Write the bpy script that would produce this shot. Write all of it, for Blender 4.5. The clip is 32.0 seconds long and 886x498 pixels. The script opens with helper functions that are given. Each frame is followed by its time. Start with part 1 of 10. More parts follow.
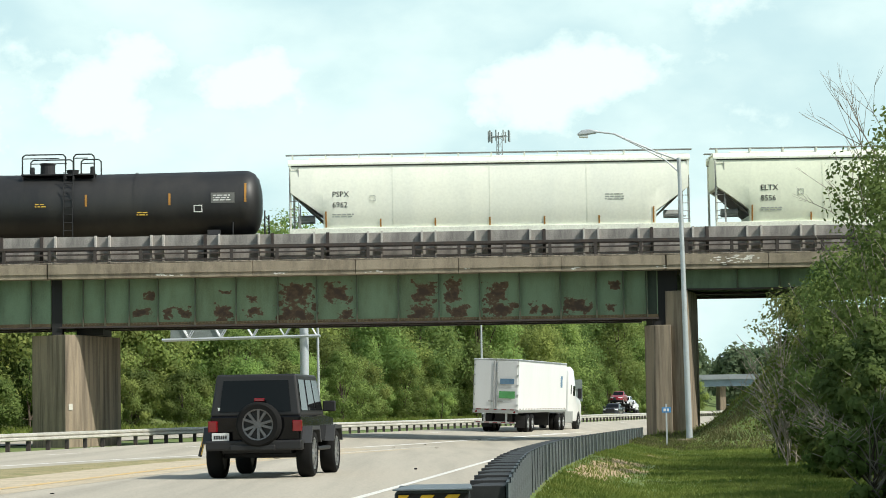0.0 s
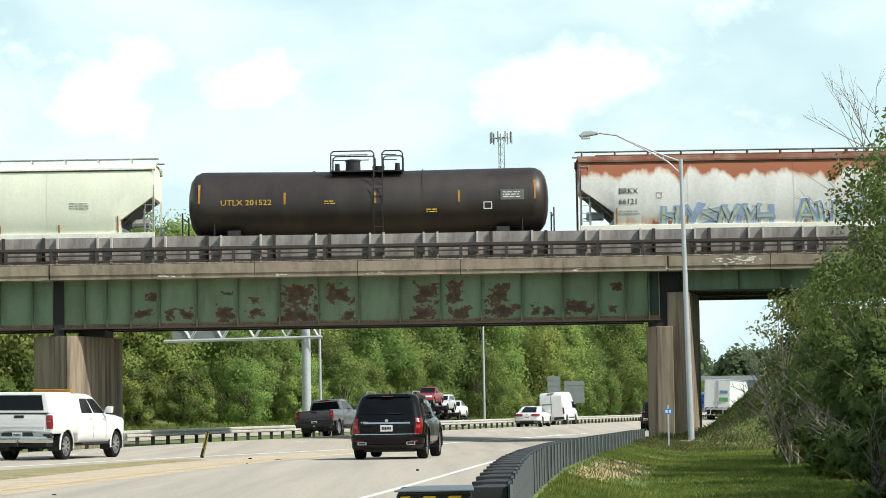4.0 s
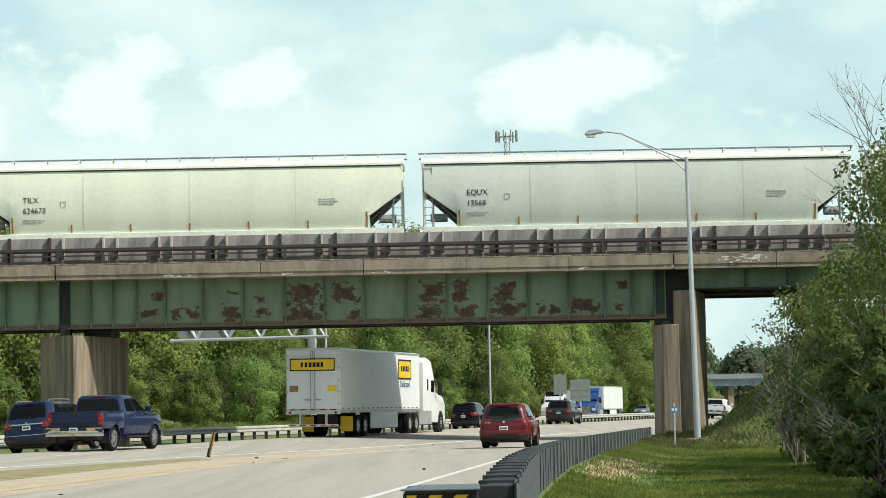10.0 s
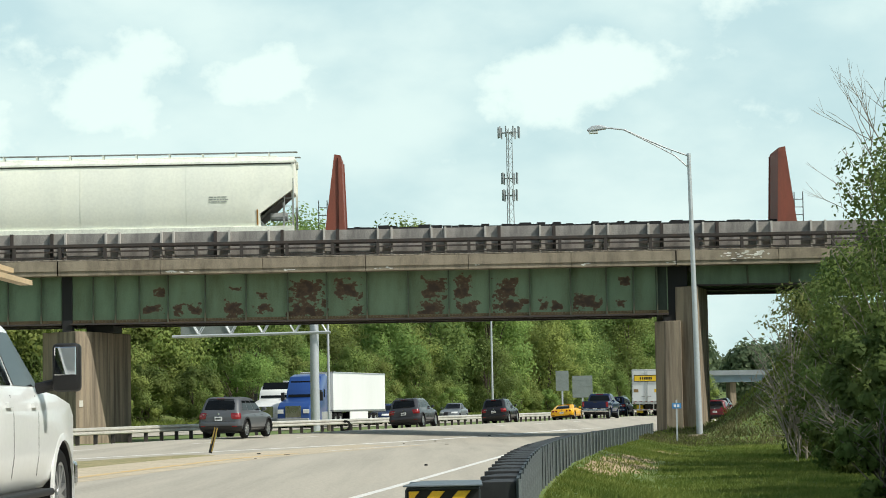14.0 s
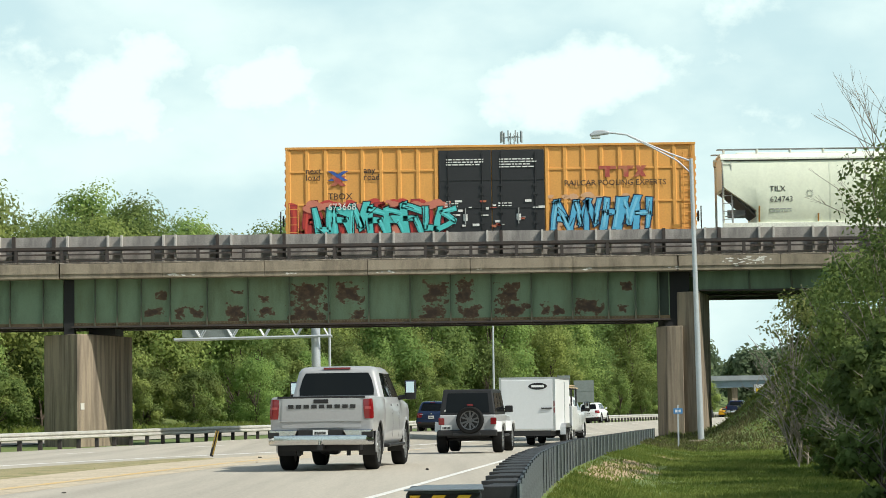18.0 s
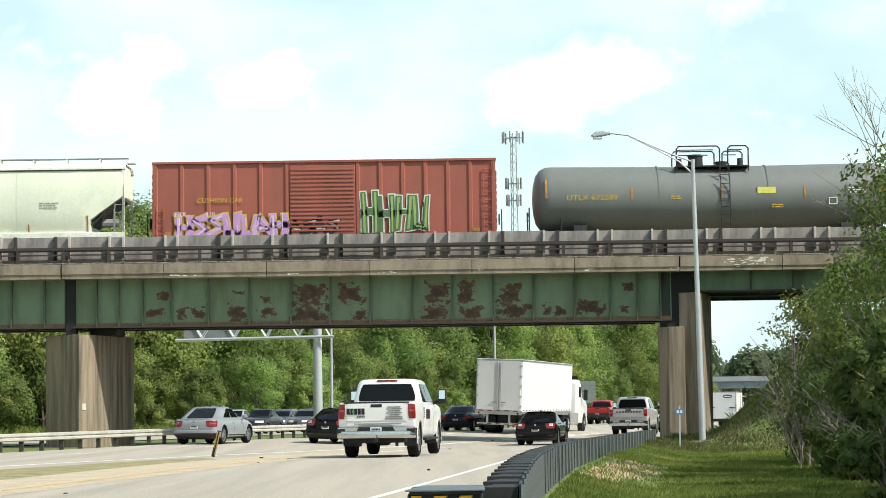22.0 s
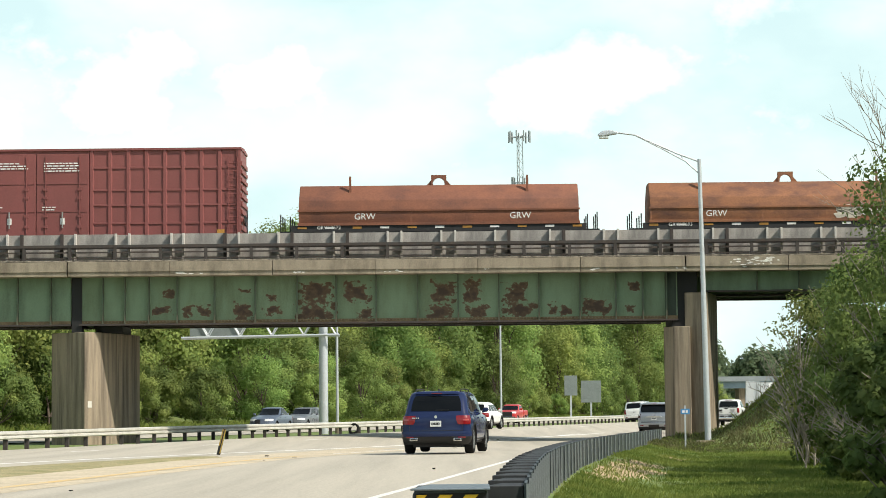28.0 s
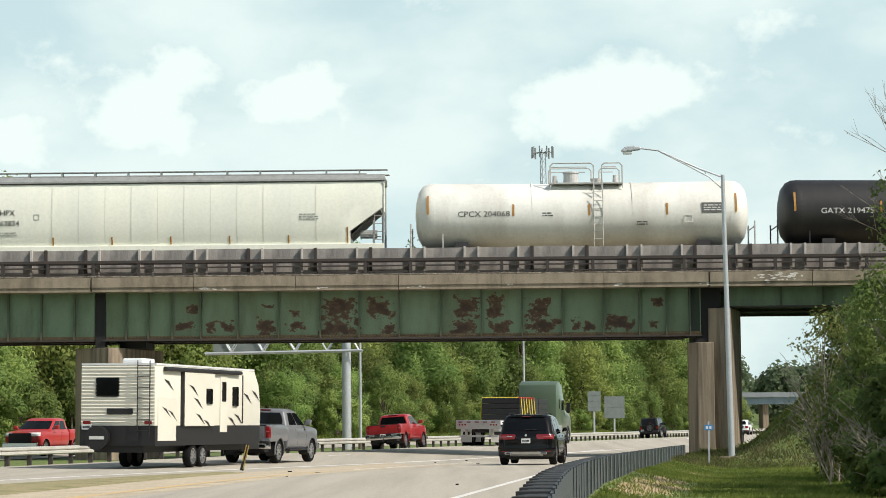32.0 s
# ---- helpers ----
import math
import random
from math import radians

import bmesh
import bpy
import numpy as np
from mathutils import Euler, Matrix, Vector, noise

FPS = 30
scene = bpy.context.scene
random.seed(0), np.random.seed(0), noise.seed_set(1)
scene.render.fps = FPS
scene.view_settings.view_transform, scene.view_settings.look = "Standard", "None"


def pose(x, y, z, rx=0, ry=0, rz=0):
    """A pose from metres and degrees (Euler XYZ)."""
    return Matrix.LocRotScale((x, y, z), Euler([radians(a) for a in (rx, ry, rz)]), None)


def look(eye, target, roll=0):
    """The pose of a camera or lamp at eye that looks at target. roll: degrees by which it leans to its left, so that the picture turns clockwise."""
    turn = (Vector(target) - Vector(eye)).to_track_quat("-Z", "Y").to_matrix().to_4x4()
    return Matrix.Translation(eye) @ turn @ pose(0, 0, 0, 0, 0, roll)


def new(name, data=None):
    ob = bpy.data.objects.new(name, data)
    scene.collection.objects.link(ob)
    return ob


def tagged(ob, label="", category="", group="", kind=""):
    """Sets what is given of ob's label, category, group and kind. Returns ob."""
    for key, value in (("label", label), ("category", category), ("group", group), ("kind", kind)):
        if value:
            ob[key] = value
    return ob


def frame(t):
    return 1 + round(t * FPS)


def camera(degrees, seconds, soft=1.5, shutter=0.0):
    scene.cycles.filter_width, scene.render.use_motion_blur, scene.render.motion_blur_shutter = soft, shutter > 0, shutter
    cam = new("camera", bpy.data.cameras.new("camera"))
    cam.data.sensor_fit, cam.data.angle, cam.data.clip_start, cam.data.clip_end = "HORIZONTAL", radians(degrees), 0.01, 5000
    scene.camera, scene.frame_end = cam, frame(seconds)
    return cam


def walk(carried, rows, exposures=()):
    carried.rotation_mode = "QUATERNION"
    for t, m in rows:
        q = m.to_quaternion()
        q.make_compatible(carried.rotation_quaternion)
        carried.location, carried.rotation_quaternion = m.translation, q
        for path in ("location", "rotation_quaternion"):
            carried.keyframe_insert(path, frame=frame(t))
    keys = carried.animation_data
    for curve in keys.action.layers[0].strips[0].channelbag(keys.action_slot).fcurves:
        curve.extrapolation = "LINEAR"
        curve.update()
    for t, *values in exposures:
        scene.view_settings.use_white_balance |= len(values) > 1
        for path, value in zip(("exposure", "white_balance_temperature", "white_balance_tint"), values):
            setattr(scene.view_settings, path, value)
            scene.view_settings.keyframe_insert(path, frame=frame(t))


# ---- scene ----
# ---- camera: parked on the shoulder, long lens, small hand movements ----
EYE = Vector((0, 0, 1.08))


def gaze(yaw, tilt, roll):
    """A pose at the eye; yaw to the right, tilt upwards, roll, in degrees."""
    a, b = radians(yaw), radians(tilt)
    way = Vector((math.sin(a) * math.cos(b), math.cos(a) * math.cos(b), math.sin(b)))
    return look(EYE, EYE + way * 50, roll)


GAZE = [  # seconds, yaw, tilt, roll
    (0.0, 0.184, 4.105, -0.948),
    (0.5, 0.213, 4.158, -0.810),
    (1.0, 0.216, 4.191, -0.875),
    (1.5, 0.239, 4.235, -0.860),
    (2.0, 0.237, 4.240, -0.848),
    (2.5, 0.204, 4.218, -0.695),
    (3.0, 0.175, 4.215, -0.837),
    (3.5, 0.180, 4.180, -0.936),
    (5.5, -0.041, 4.012, -0.785),
    (6.0, -0.048, 3.961, -0.794),
    (6.5, -0.029, 3.933, -0.722),
    (7.0, -0.009, 3.947, -0.868),
    (7.5, -0.017, 3.927, -0.719),
    (8.0, -0.036, 3.917, -1.003),
    (8.5, 0.006, 3.984, -0.934),
    (9.0, 0.000, 4.018, -0.716),
    (9.5, -0.036, 4.056, -0.766),
    (10.0, -0.011, 4.111, -1.073),
    (10.5, -0.007, 4.137, -1.035),
    (11.0, -0.010, 4.130, -0.846),
    (11.5, -0.064, 4.130, -0.706),
    (12.0, -0.106, 4.060, -0.737),
    (12.5, -0.119, 3.977, -0.726),
    (13.0, -0.117, 3.938, -0.818),
    (13.5, -0.142, 3.969, -0.828),
    (14.0, -0.069, 4.013, -1.025),
    (14.5, -0.003, 4.042, -0.979),
    (16.5, -0.132, 4.050, -0.719),
    (17.0, -0.139, 4.075, -0.755),
    (17.5, -0.126, 4.109, -0.795),
    (18.0, -0.118, 4.120, -0.789),
    (18.5, -0.117, 4.113, -0.745),
    (19.0, -0.116, 4.121, -0.801),
    (19.5, -0.118, 4.128, -0.680),
    (20.0, -0.125, 4.135, -0.707),
    (20.5, -0.138, 4.131, -0.652),
    (21.0, -0.182, 4.110, -0.648),
    (21.5, -0.186, 4.114, -0.654),
    (22.0, -0.160, 4.136, -0.758),
    (22.5, -0.138, 4.157, -0.756),
    (23.0, -0.153, 4.152, -0.658),
    (23.5, -0.189, 4.131, -0.521),
    (24.0, -0.262, 4.114, -0.566),
    (24.5, -0.260, 4.121, -0.607),
    (25.0, -0.273, 4.131, -0.538),
    (25.5, -0.293, 4.098, -0.587),
    (27.5, -0.316, 4.111, -0.538),
    (28.0, -0.314, 4.110, -0.538),
    (28.5, -0.338, 4.114, -0.509),
    (29.0, -0.392, 4.080, -0.419),
    (29.5, -0.448, 4.050, -0.500),
    (30.0, -0.501, 3.991, -0.607),
    (30.5, -0.586, 4.054, -0.364),
    (31.0, -0.695, 4.408, -0.330),
    (31.5, -0.805, 4.445, -0.229),
    (32.0, -0.900, 4.512, -0.493),
]
cam = camera(22.18, 32.0, soft=0.65, shutter=0.06)
walk(cam, [(t, gaze(a, b, c)) for t, a, b, c in GAZE], [(0, 0.0, 6450, 5), (1, -0.12, 6450, 5), (2, -0.06, 6450, 5.5), (3, 0.06, 6450, 7), (7, 0.05, 6500, 9), (8, 0.02, 6500, 8), (9, -0.22, 6470, 6.5), (10, -0.12, 6450, 6), (11, 0.0, 6500, 8),
     (12, -0.06, 6470, 6.5), (13, -0.14, 6450, 6), (14, -0.16, 6450, 5), (17, -0.18, 6450, 4), (18, -0.04, 6480, 6), (19, 0.06, 6520, 9), (20, -0.14, 6450, 8), (21, 0.04, 6480, 9), (22, 0.14, 6500, 7), (23, 0.16, 6480, 6), (24, 0.28, 6500, 5.5), (25, 0.34, 6500, 5.5), (28, 0.16, 6750, 7.5), (29, 0.06, 6800, 8.5), (30, 0.05, 6750, 10), (31, -0.08, 6650, 10), (32, -0.14, 6650, 11)])

# ---- light: sun high on the right, a little behind, light haze and cloud ----
SUN_WAY = Vector((0.88, -0.46, 1.0)).normalized()      # towards the sun
sun = new("sun", bpy.data.lights.new("sun", "SUN"))
sun.data.energy, sun.data.angle, sun.data.color = 4.8, radians(0.6), (1.0, 0.95, 0.87)
sun.rotation_mode = "QUATERNION"
sun.rotation_quaternion = SUN_WAY.to_track_quat("Z", "Y")
sun.location = (30, -30, 60)


def make_world():
    w = bpy.data.worlds.new("sky")
    w.use_nodes = True
    nt = w.node_tree
    nt.nodes.clear()
    N = nt.nodes.new
    out, bg = N("ShaderNodeOutputWorld"), N("ShaderNodeBackground")
    sky = N("ShaderNodeTexSky")
    sky.sky_type, sky.sun_disc = "NISHITA", False
    sky.sun_elevation = math.asin(SUN_WAY.z)
    sky.sun_rotation = math.atan2(SUN_WAY.x, SUN_WAY.y)
    sky.air_density, sky.dust_density, sky.ozone_density = 1.0, 2.0, 1.5
    # clouds: noise on the direction, flattened towards the horizon
    co = N("ShaderNodeTexCoord")
    L = nt.links.new
    sep = N("ShaderNodeSeparateXYZ")
    L(co.outputs["Generated"], sep.inputs[0])

    def calc(op, *vals):
        k = N("ShaderNodeMath")
        k.operation = op
        for i, v in enumerate(vals):
            if isinstance(v, (int, float)):
                k.inputs[i].default_value = v
            else:
                L(v, k.inputs[i])
        return k.outputs[0]

    def grain(scale, detail, rough, squash):
        mp, n = N("ShaderNodeMapping"), N("ShaderNodeTexNoise")
        mp.inputs["Scale"].default_value = (1, 1, squash)
        mp.inputs["Location"].default_value = (1.7, 0.4, 0.75)
        n.inputs["Scale"].default_value, n.inputs["Detail"].default_value, n.inputs["Roughness"].default_value = scale, detail, rough
        L(co.outputs["Generated"], mp.inputs["Vector"])
        L(mp.outputs["Vector"], n.inputs["Vector"])
        return n.outputs["Fac"]
    # cumulus heaps over thin broken cloud: rounded masses with curdled edges
    heap = 0.0
    for x, z, wide, h in ((-0.150, 0.140, 0.050, 0.034), (-0.128, 0.158, 0.034, 0.022), (-0.088, 0.144, 0.046, 0.024), (0.050, 0.140, 0.062, 0.024), (0.075, 0.150, 0.040, 0.022),
                       (-0.215, 0.128, 0.05, 0.028), (-0.34, 0.17, 0.11, 0.05), (0.42, 0.2, 0.15, 0.06)):
        dx, dz = calc("DIVIDE", calc("SUBTRACT", sep.outputs["X"], x), wide), calc("DIVIDE", calc("SUBTRACT", sep.outputs["Z"], z), h)
        r = calc("SQRT", calc("ADD", calc("MULTIPLY", dx, dx), calc("MULTIPLY", dz, dz)))
        heap = calc("MAXIMUM", heap, calc("SUBTRACT", 1.0, r))
    curd = grain(26, 7, 0.58, 1.3)
    puff = calc("ADD", heap, calc("MULTIPLY", calc("SUBTRACT", curd, 0.5), 2.6))
    thin = grain(9, 6, 0.5, 1.9)
    ahead = calc("GREATER_THAN", sep.outputs["Y"], 0.0)
    soft = N("ShaderNodeMapRange")
    soft.interpolation_type = "SMOOTHSTEP"
    soft.inputs["From Min"].default_value, soft.inputs["From Max"].default_value = 0.12, 0.75
    L(calc("MULTIPLY", puff, ahead), soft.inputs["Value"])
    veil = N("ShaderNodeMapRange")
    veil.interpolation_type = "SMOOTHSTEP"
    veil.inputs["From Min"].default_value, veil.inputs["From Max"].default_value = 0.38, 0.68
    veil.inputs["To Max"].default_value = 0.75
    L(thin, veil.inputs["Value"])
    cover = calc("MAXIMUM", soft.outputs["Result"], veil.outputs["Result"])
    mix = N("ShaderNodeMix")
    mix.data_type = "RGBA"
    mul = N("ShaderNodeMix")
    mul.data_type, mul.blend_type = "RGBA", "MIX"
    deep = N("ShaderNodeMapRange")               # haze thins out from the horizon to the zenith
    deep.interpolation_type = "SMOOTHSTEP"
    deep.inputs["From Min"].default_value, deep.inputs["From Max"].default_value = 0.16, 0.55
    deep.inputs["To Min"].default_value, deep.inputs["To Max"].default_value = 0.85, 0.10
    L(sep.outputs["Z"], deep.inputs["Value"])
    L(deep.outputs["Result"], mul.inputs["Factor"])
    cover = calc("MULTIPLY", cover, calc("ADD", deep.outputs["Result"], 0.15))
    mul.inputs["B"].default_value = (6.5, 8.6, 8.95, 1)           # pale haze
    cloud = N("ShaderNodeRGB")
    cloud.outputs[0].default_value = (8.9, 10.3, 10.0, 1)
    L(sky.outputs["Color"], mul.inputs["A"])
    L(mul.outputs["Result"], mix.inputs["A"])
    L(cloud.outputs[0], mix.inputs["B"])
    L(cover, mix.inputs["Factor"])
    L(mix.outputs["Result"], bg.inputs["Color"])
    bg.inputs["Strength"].default_value = 0.11
    L(bg.outputs["Background"], out.inputs["Surface"])
    scene.world = w


make_world()
scene.view_settings.exposure = 0.0

# ---- materials ----
def mat(name, color, rough=0.7, metal=0.0, dark=None, scale=3.0, amount=0.5, grain=0.12, bump=0.0, coat=0.0, spec=0.5,
        streak=0.0, emit=0.0, lanes=0.0):
    """Principled material with broad stains towards `dark`, a fine grain and, where asked, bump and downward streaks."""
    m = bpy.data.materials.new(name)
    m.use_nodes = True
    nt = m.node_tree
    b = nt.nodes["Principled BSDF"]
    N, L = nt.nodes.new, nt.links.new
    b.inputs["Roughness"].default_value, b.inputs["Metallic"].default_value = rough, metal
    b.inputs["Coat Weight"].default_value = coat
    b.inputs["Coat Roughness"].default_value = 0.06
    b.inputs["Specular IOR Level"].default_value = spec
    c = (*color, 1)
    d = (*(dark if dark else [x * 0.6 for x in color]), 1)
    co = N("ShaderNodeTexCoord")
    n1 = N("ShaderNodeTexNoise")
    n1.inputs["Scale"].default_value, n1.inputs["Detail"].default_value, n1.inputs["Roughness"].default_value = scale, 6, 0.62
    src = co.outputs["Object"]
    if streak or lanes:
        mp = N("ShaderNodeMapping")
        mp.inputs["Scale"].default_value = (1, lanes or 1, streak or 1)
        mp.inputs["Rotation"].default_value = (0, 0, radians(8) if lanes else 0)
        L(src, mp.inputs["Vector"])
        L(mp.outputs["Vector"], n1.inputs["Vector"])
    else:
        L(src, n1.inputs["Vector"])
    rp = N("ShaderNodeValToRGB")
    rp.color_ramp.elements[0].position, rp.color_ramp.elements[1].position = 0.42, 0.68
    L(n1.outputs["Fac"], rp.inputs["Fac"])
    am = N("ShaderNodeMath")
    am.operation = "MULTIPLY"
    am.inputs[1].default_value = amount
    L(rp.outputs["Color"], am.inputs[0])
    mx = N("ShaderNodeMix")
    mx.data_type = "RGBA"
    mx.inputs["A"].default_value, mx.inputs["B"].default_value = c, d
    L(am.outputs[0], mx.inputs["Factor"])
    n2 = N("ShaderNodeTexNoise")
    n2.inputs["Scale"].default_value, n2.inputs["Detail"].default_value = scale * 17, 3
    L(src, n2.inputs["Vector"])
    g = N("ShaderNodeMapRange")
    g.inputs["From Min"].default_value, g.inputs["From Max"].default_value = 0.3, 0.7
    g.inputs["To Min"].default_value, g.inputs["To Max"].default_value = 1 - grain, 1 + grain
    L(n2.outputs["Fac"], g.inputs["Value"])
    m2 = N("ShaderNodeMix")
    m2.data_type, m2.blend_type = "RGBA", "MULTIPLY"
    m2.inputs["Factor"].default_value = 1
    L(mx.outputs["Result"], m2.inputs["A"])
    L(g.outputs["Result"], m2.inputs["B"])
    L(m2.outputs["Result"], b.inputs["Base Color"])
    if bump:
        bp = N("ShaderNodeBump")
        bp.inputs["Strength"].default_value, bp.inputs["Distance"].default_value = bump, 0.03
        L(n2.outputs["Fac"], bp.inputs["Height"])
        L(bp.outputs["Normal"], b.inputs["Normal"])
    if emit:
        b.inputs["Emission Color"].default_value = c
        b.inputs["Emission Strength"].default_value = emit
    return m


MATS = {}


def paint(color, rough=0.35, coat=0.5, metal=0.0):
    """Car paint of a colour, made once."""
    key = ("paint", color, rough, coat, metal)
    if key not in MATS:
        dim = max(color) < 0.1
        MATS[key] = mat("car_paint", color, 0.12 if dim else rough, metal, scale=1.2, amount=0.12, grain=0.03, coat=0.0 if dim else coat, spec=0.26 if dim else 0.3)
    return MATS[key]


CONCRETE = mat("weathered_concrete", (0.31, 0.25, 0.18), 0.9, dark=(0.062, 0.05, 0.04), scale=2.6, amount=0.85, grain=0.14, bump=0.4, streak=0.07)
PARAPET = mat("parapet_concrete", (0.37, 0.345, 0.315), 0.9, dark=(0.15, 0.14, 0.135), scale=1.3, amount=0.85, grain=0.16, bump=0.4, streak=0.35)
POST_M = mat("pale_post_concrete", (0.52, 0.49, 0.45), 0.9, dark=(0.24, 0.21, 0.18), scale=3, amount=0.9, grain=0.16, streak=0.3)
FASCIA = mat("fascia_concrete", (0.285, 0.24, 0.18), 0.9, dark=(0.12, 0.095, 0.07), scale=1.6, amount=0.8, grain=0.18, bump=0.5, streak=0.4)
BLACK = mat("flat_black", (0.012, 0.012, 0.013), 0.8, amount=0.3)
ROAD_CONC = mat("road_concrete", (0.44, 0.40, 0.33), 0.9, dark=(0.29, 0.265, 0.22), scale=1.1, amount=0.6, grain=0.14, bump=0.25, lanes=0.035)
SAND = mat("sandy_shoulder", (0.52, 0.44, 0.32), 0.95, dark=(0.38, 0.32, 0.23), scale=0.7, amount=0.7, grain=0.2, bump=0.4)
GALV = mat("galvanised_steel", (0.60, 0.59, 0.54), 0.5, 0.25, dark=(0.40, 0.38, 0.33), scale=1.2, amount=0.6)
RUST_DARK = mat("dark_rusty_steel", (0.045, 0.039, 0.037), 0.8, 0.1, dark=(0.075, 0.048, 0.036), scale=2.0, amount=0.6)
GRASS = mat("grass", (0.115, 0.17, 0.04), 0.95, dark=(0.18, 0.185, 0.07), scale=0.35, amount=0.6, grain=0.35, bump=0.6)
DIRT = mat("dry_soil", (0.30, 0.24, 0.15), 0.95, dark=(0.16, 0.13, 0.07), scale=2.0, amount=0.7, grain=0.25, bump=0.5)
WHITE_LINE = mat("road_line_white", (0.74, 0.73, 0.69), 0.8, dark=(0.56, 0.55, 0.51), scale=3, amount=0.6)
YELLOW_LINE = mat("road_line_yellow", (0.60, 0.42, 0.19), 0.85, dark=(0.55, 0.45, 0.30), scale=1.2, amount=1.0)
BARK = mat("bark", (0.10, 0.075, 0.055), 0.9, dark=(0.05, 0.04, 0.03), scale=6, amount=0.7, bump=0.6)
DEADWOOD = mat("dead_branches", (0.30, 0.26, 0.22), 0.9, dark=(0.18, 0.15, 0.12), scale=6, amount=0.6)


def leaf_mat(name, a, b, vary=0.3):
    m = bpy.data.materials.new(name)
    m.use_nodes = True
    nt = m.node_tree
    p = nt.nodes["Principled BSDF"]
    N, L = nt.nodes.new, nt.links.new
    geo = N("ShaderNodeNewGeometry")
    info = N("ShaderNodeObjectInfo")
    rp = N("ShaderNodeMix")
    rp.data_type = "RGBA"
    rp.inputs["A"].default_value, rp.inputs["B"].default_value = (*a, 1), (*b, 1)
    co = N("ShaderNodeTexCoord")
    ns = N("ShaderNodeTexNoise")
    ns.inputs["Scale"].default_value, ns.inputs["Detail"].default_value = 0.55, 2
    L(co.outputs["Object"], ns.inputs["Vector"])
    cl = N("ShaderNodeMapRange")                       # light and dark sprays within a crown
    cl.inputs["From Min"].default_value, cl.inputs["From Max"].default_value = 0.36, 0.64
    cl.inputs["To Min"].default_value, cl.inputs["To Max"].default_value = 0.0, 0.65
    L(ns.outputs["Fac"], cl.inputs["Value"])
    mad = N("ShaderNodeMath")
    mad.operation = "MULTIPLY_ADD"
    mad.inputs[1].default_value = 0.35
    L(geo.outputs["Random Per Island"], mad.inputs[0])
    L(cl.outputs["Result"], mad.inputs[2])
    L(mad.outputs[0], rp.inputs["Factor"])
    hs = N("ShaderNodeHueSaturation")
    mr = N("ShaderNodeMapRange")
    mr.inputs["To Min"].default_value, mr.inputs["To Max"].default_value = 1 - vary, 1 + vary * 1.1
    wn = N("ShaderNodeTexWhiteNoise")
    wn.noise_dimensions = "1D"
    L(info.outputs["Random"], wn.inputs["W"])
    mh = N("ShaderNodeMapRange")
    mh.inputs["To Min"].default_value, mh.inputs["To Max"].default_value = 0.5 - vary * 0.06, 0.5 + vary * 0.05
    L(wn.outputs["Value"], mh.inputs["Value"])
    L(mh.outputs["Result"], hs.inputs["Hue"])
    L(info.outputs["Random"], mr.inputs["Value"])
    L(mr.outputs["Result"], hs.inputs["Value"])
    L(rp.outputs["Result"], hs.inputs["Color"])
    L(hs.outputs["Color"], p.inputs["Base Color"])
    p.inputs["Roughness"].default_value = 0.75
    p.inputs["Specular IOR Level"].default_value = 0.25
    tr = N("ShaderNodeBsdfTranslucent")
    ad = N("ShaderNodeMixShader")
    ad.inputs["Fac"].default_value = 0.5
    L(hs.outputs["Color"], tr.inputs["Color"])
    L(p.outputs["BSDF"], ad.inputs[1])
    L(tr.outputs["BSDF"], ad.inputs[2])
    L(ad.outputs["Shader"], nt.nodes["Material Output"].inputs["Surface"])
    return m


LEAF = leaf_mat("leaves", (0.125, 0.195, 0.055), (0.285, 0.355, 0.10), 0.36)
# leaf green shifted duller and bluer to paint distance haze
LEAF_FAR = leaf_mat("haze_tinted_leaves", (0.095, 0.15, 0.085), (0.16, 0.21, 0.115))
LEAF_DEEP = leaf_mat("deep_green_leaves", (0.10, 0.16, 0.046), (0.22, 0.29, 0.085), 0.38)
LEAF_WEED = leaf_mat("weeds", (0.10, 0.15, 0.035), (0.26, 0.28, 0.10))
LEAF_BUSH = leaf_mat("bush_leaves", (0.10, 0.155, 0.04), (0.25, 0.30, 0.095))
BLADE = leaf_mat("grass_blades", (0.09, 0.155, 0.03), (0.24, 0.28, 0.07))


# ---- lettering: every text is turned into a mesh once ----
WORDS = ["PSPX", "6962", "ELTX", "8556", "UTLX 201522", "BRKX", "66121", "NAHX", "580798", "TILX", "624678", "EQUX", "13568",
         "SOXX", "620918", "TBOX", "673668", "624743", "CUSHION CAR", "IFRX", "310", "UTLX 672289", "NK", "CR", "66", "70", "2", "68",
         "GRW", "GRW 7572", "GRW 7693", "SHPX", "463834", "CPCX 204068", "GATX 219475", "next", "load", "any", "road",
         "RAILCAR POOLING EXPERTS", "Dedicated"]
TEXT = {}


def cut_letters():
    made = []
    for w in WORDS:
        cu = bpy.data.curves.new("lettering", "FONT")
        cu.body, cu.size, cu.extrude, cu.resolution_u = w, 1.0, 0.004, 2
        made.append((w, new("lettering", cu)))
    dg = bpy.context.evaluated_depsgraph_get()
    for w, ob in made:
        TEXT[w] = bpy.data.meshes.new_from_object(ob.evaluated_get(dg))
        cu = ob.data
        bpy.data.objects.remove(ob)
        bpy.data.curves.remove(cu)


cut_letters()


def letter(word, material, parent, x, y, z, size, m=None, wide=1.0):
    """Puts a word on a side that faces -y, its left foot at x, y, z."""
    me = TEXT[word].copy()
    me.materials.clear()
    me.materials.append(material)
    me.transform(Matrix.Diagonal((size * wide, size, 1, 1)))
    ob = new("lettering", me)
    ob.parent = parent
    ob.matrix_local = pose(x, y, z, 90) if m is None else m
    return ob

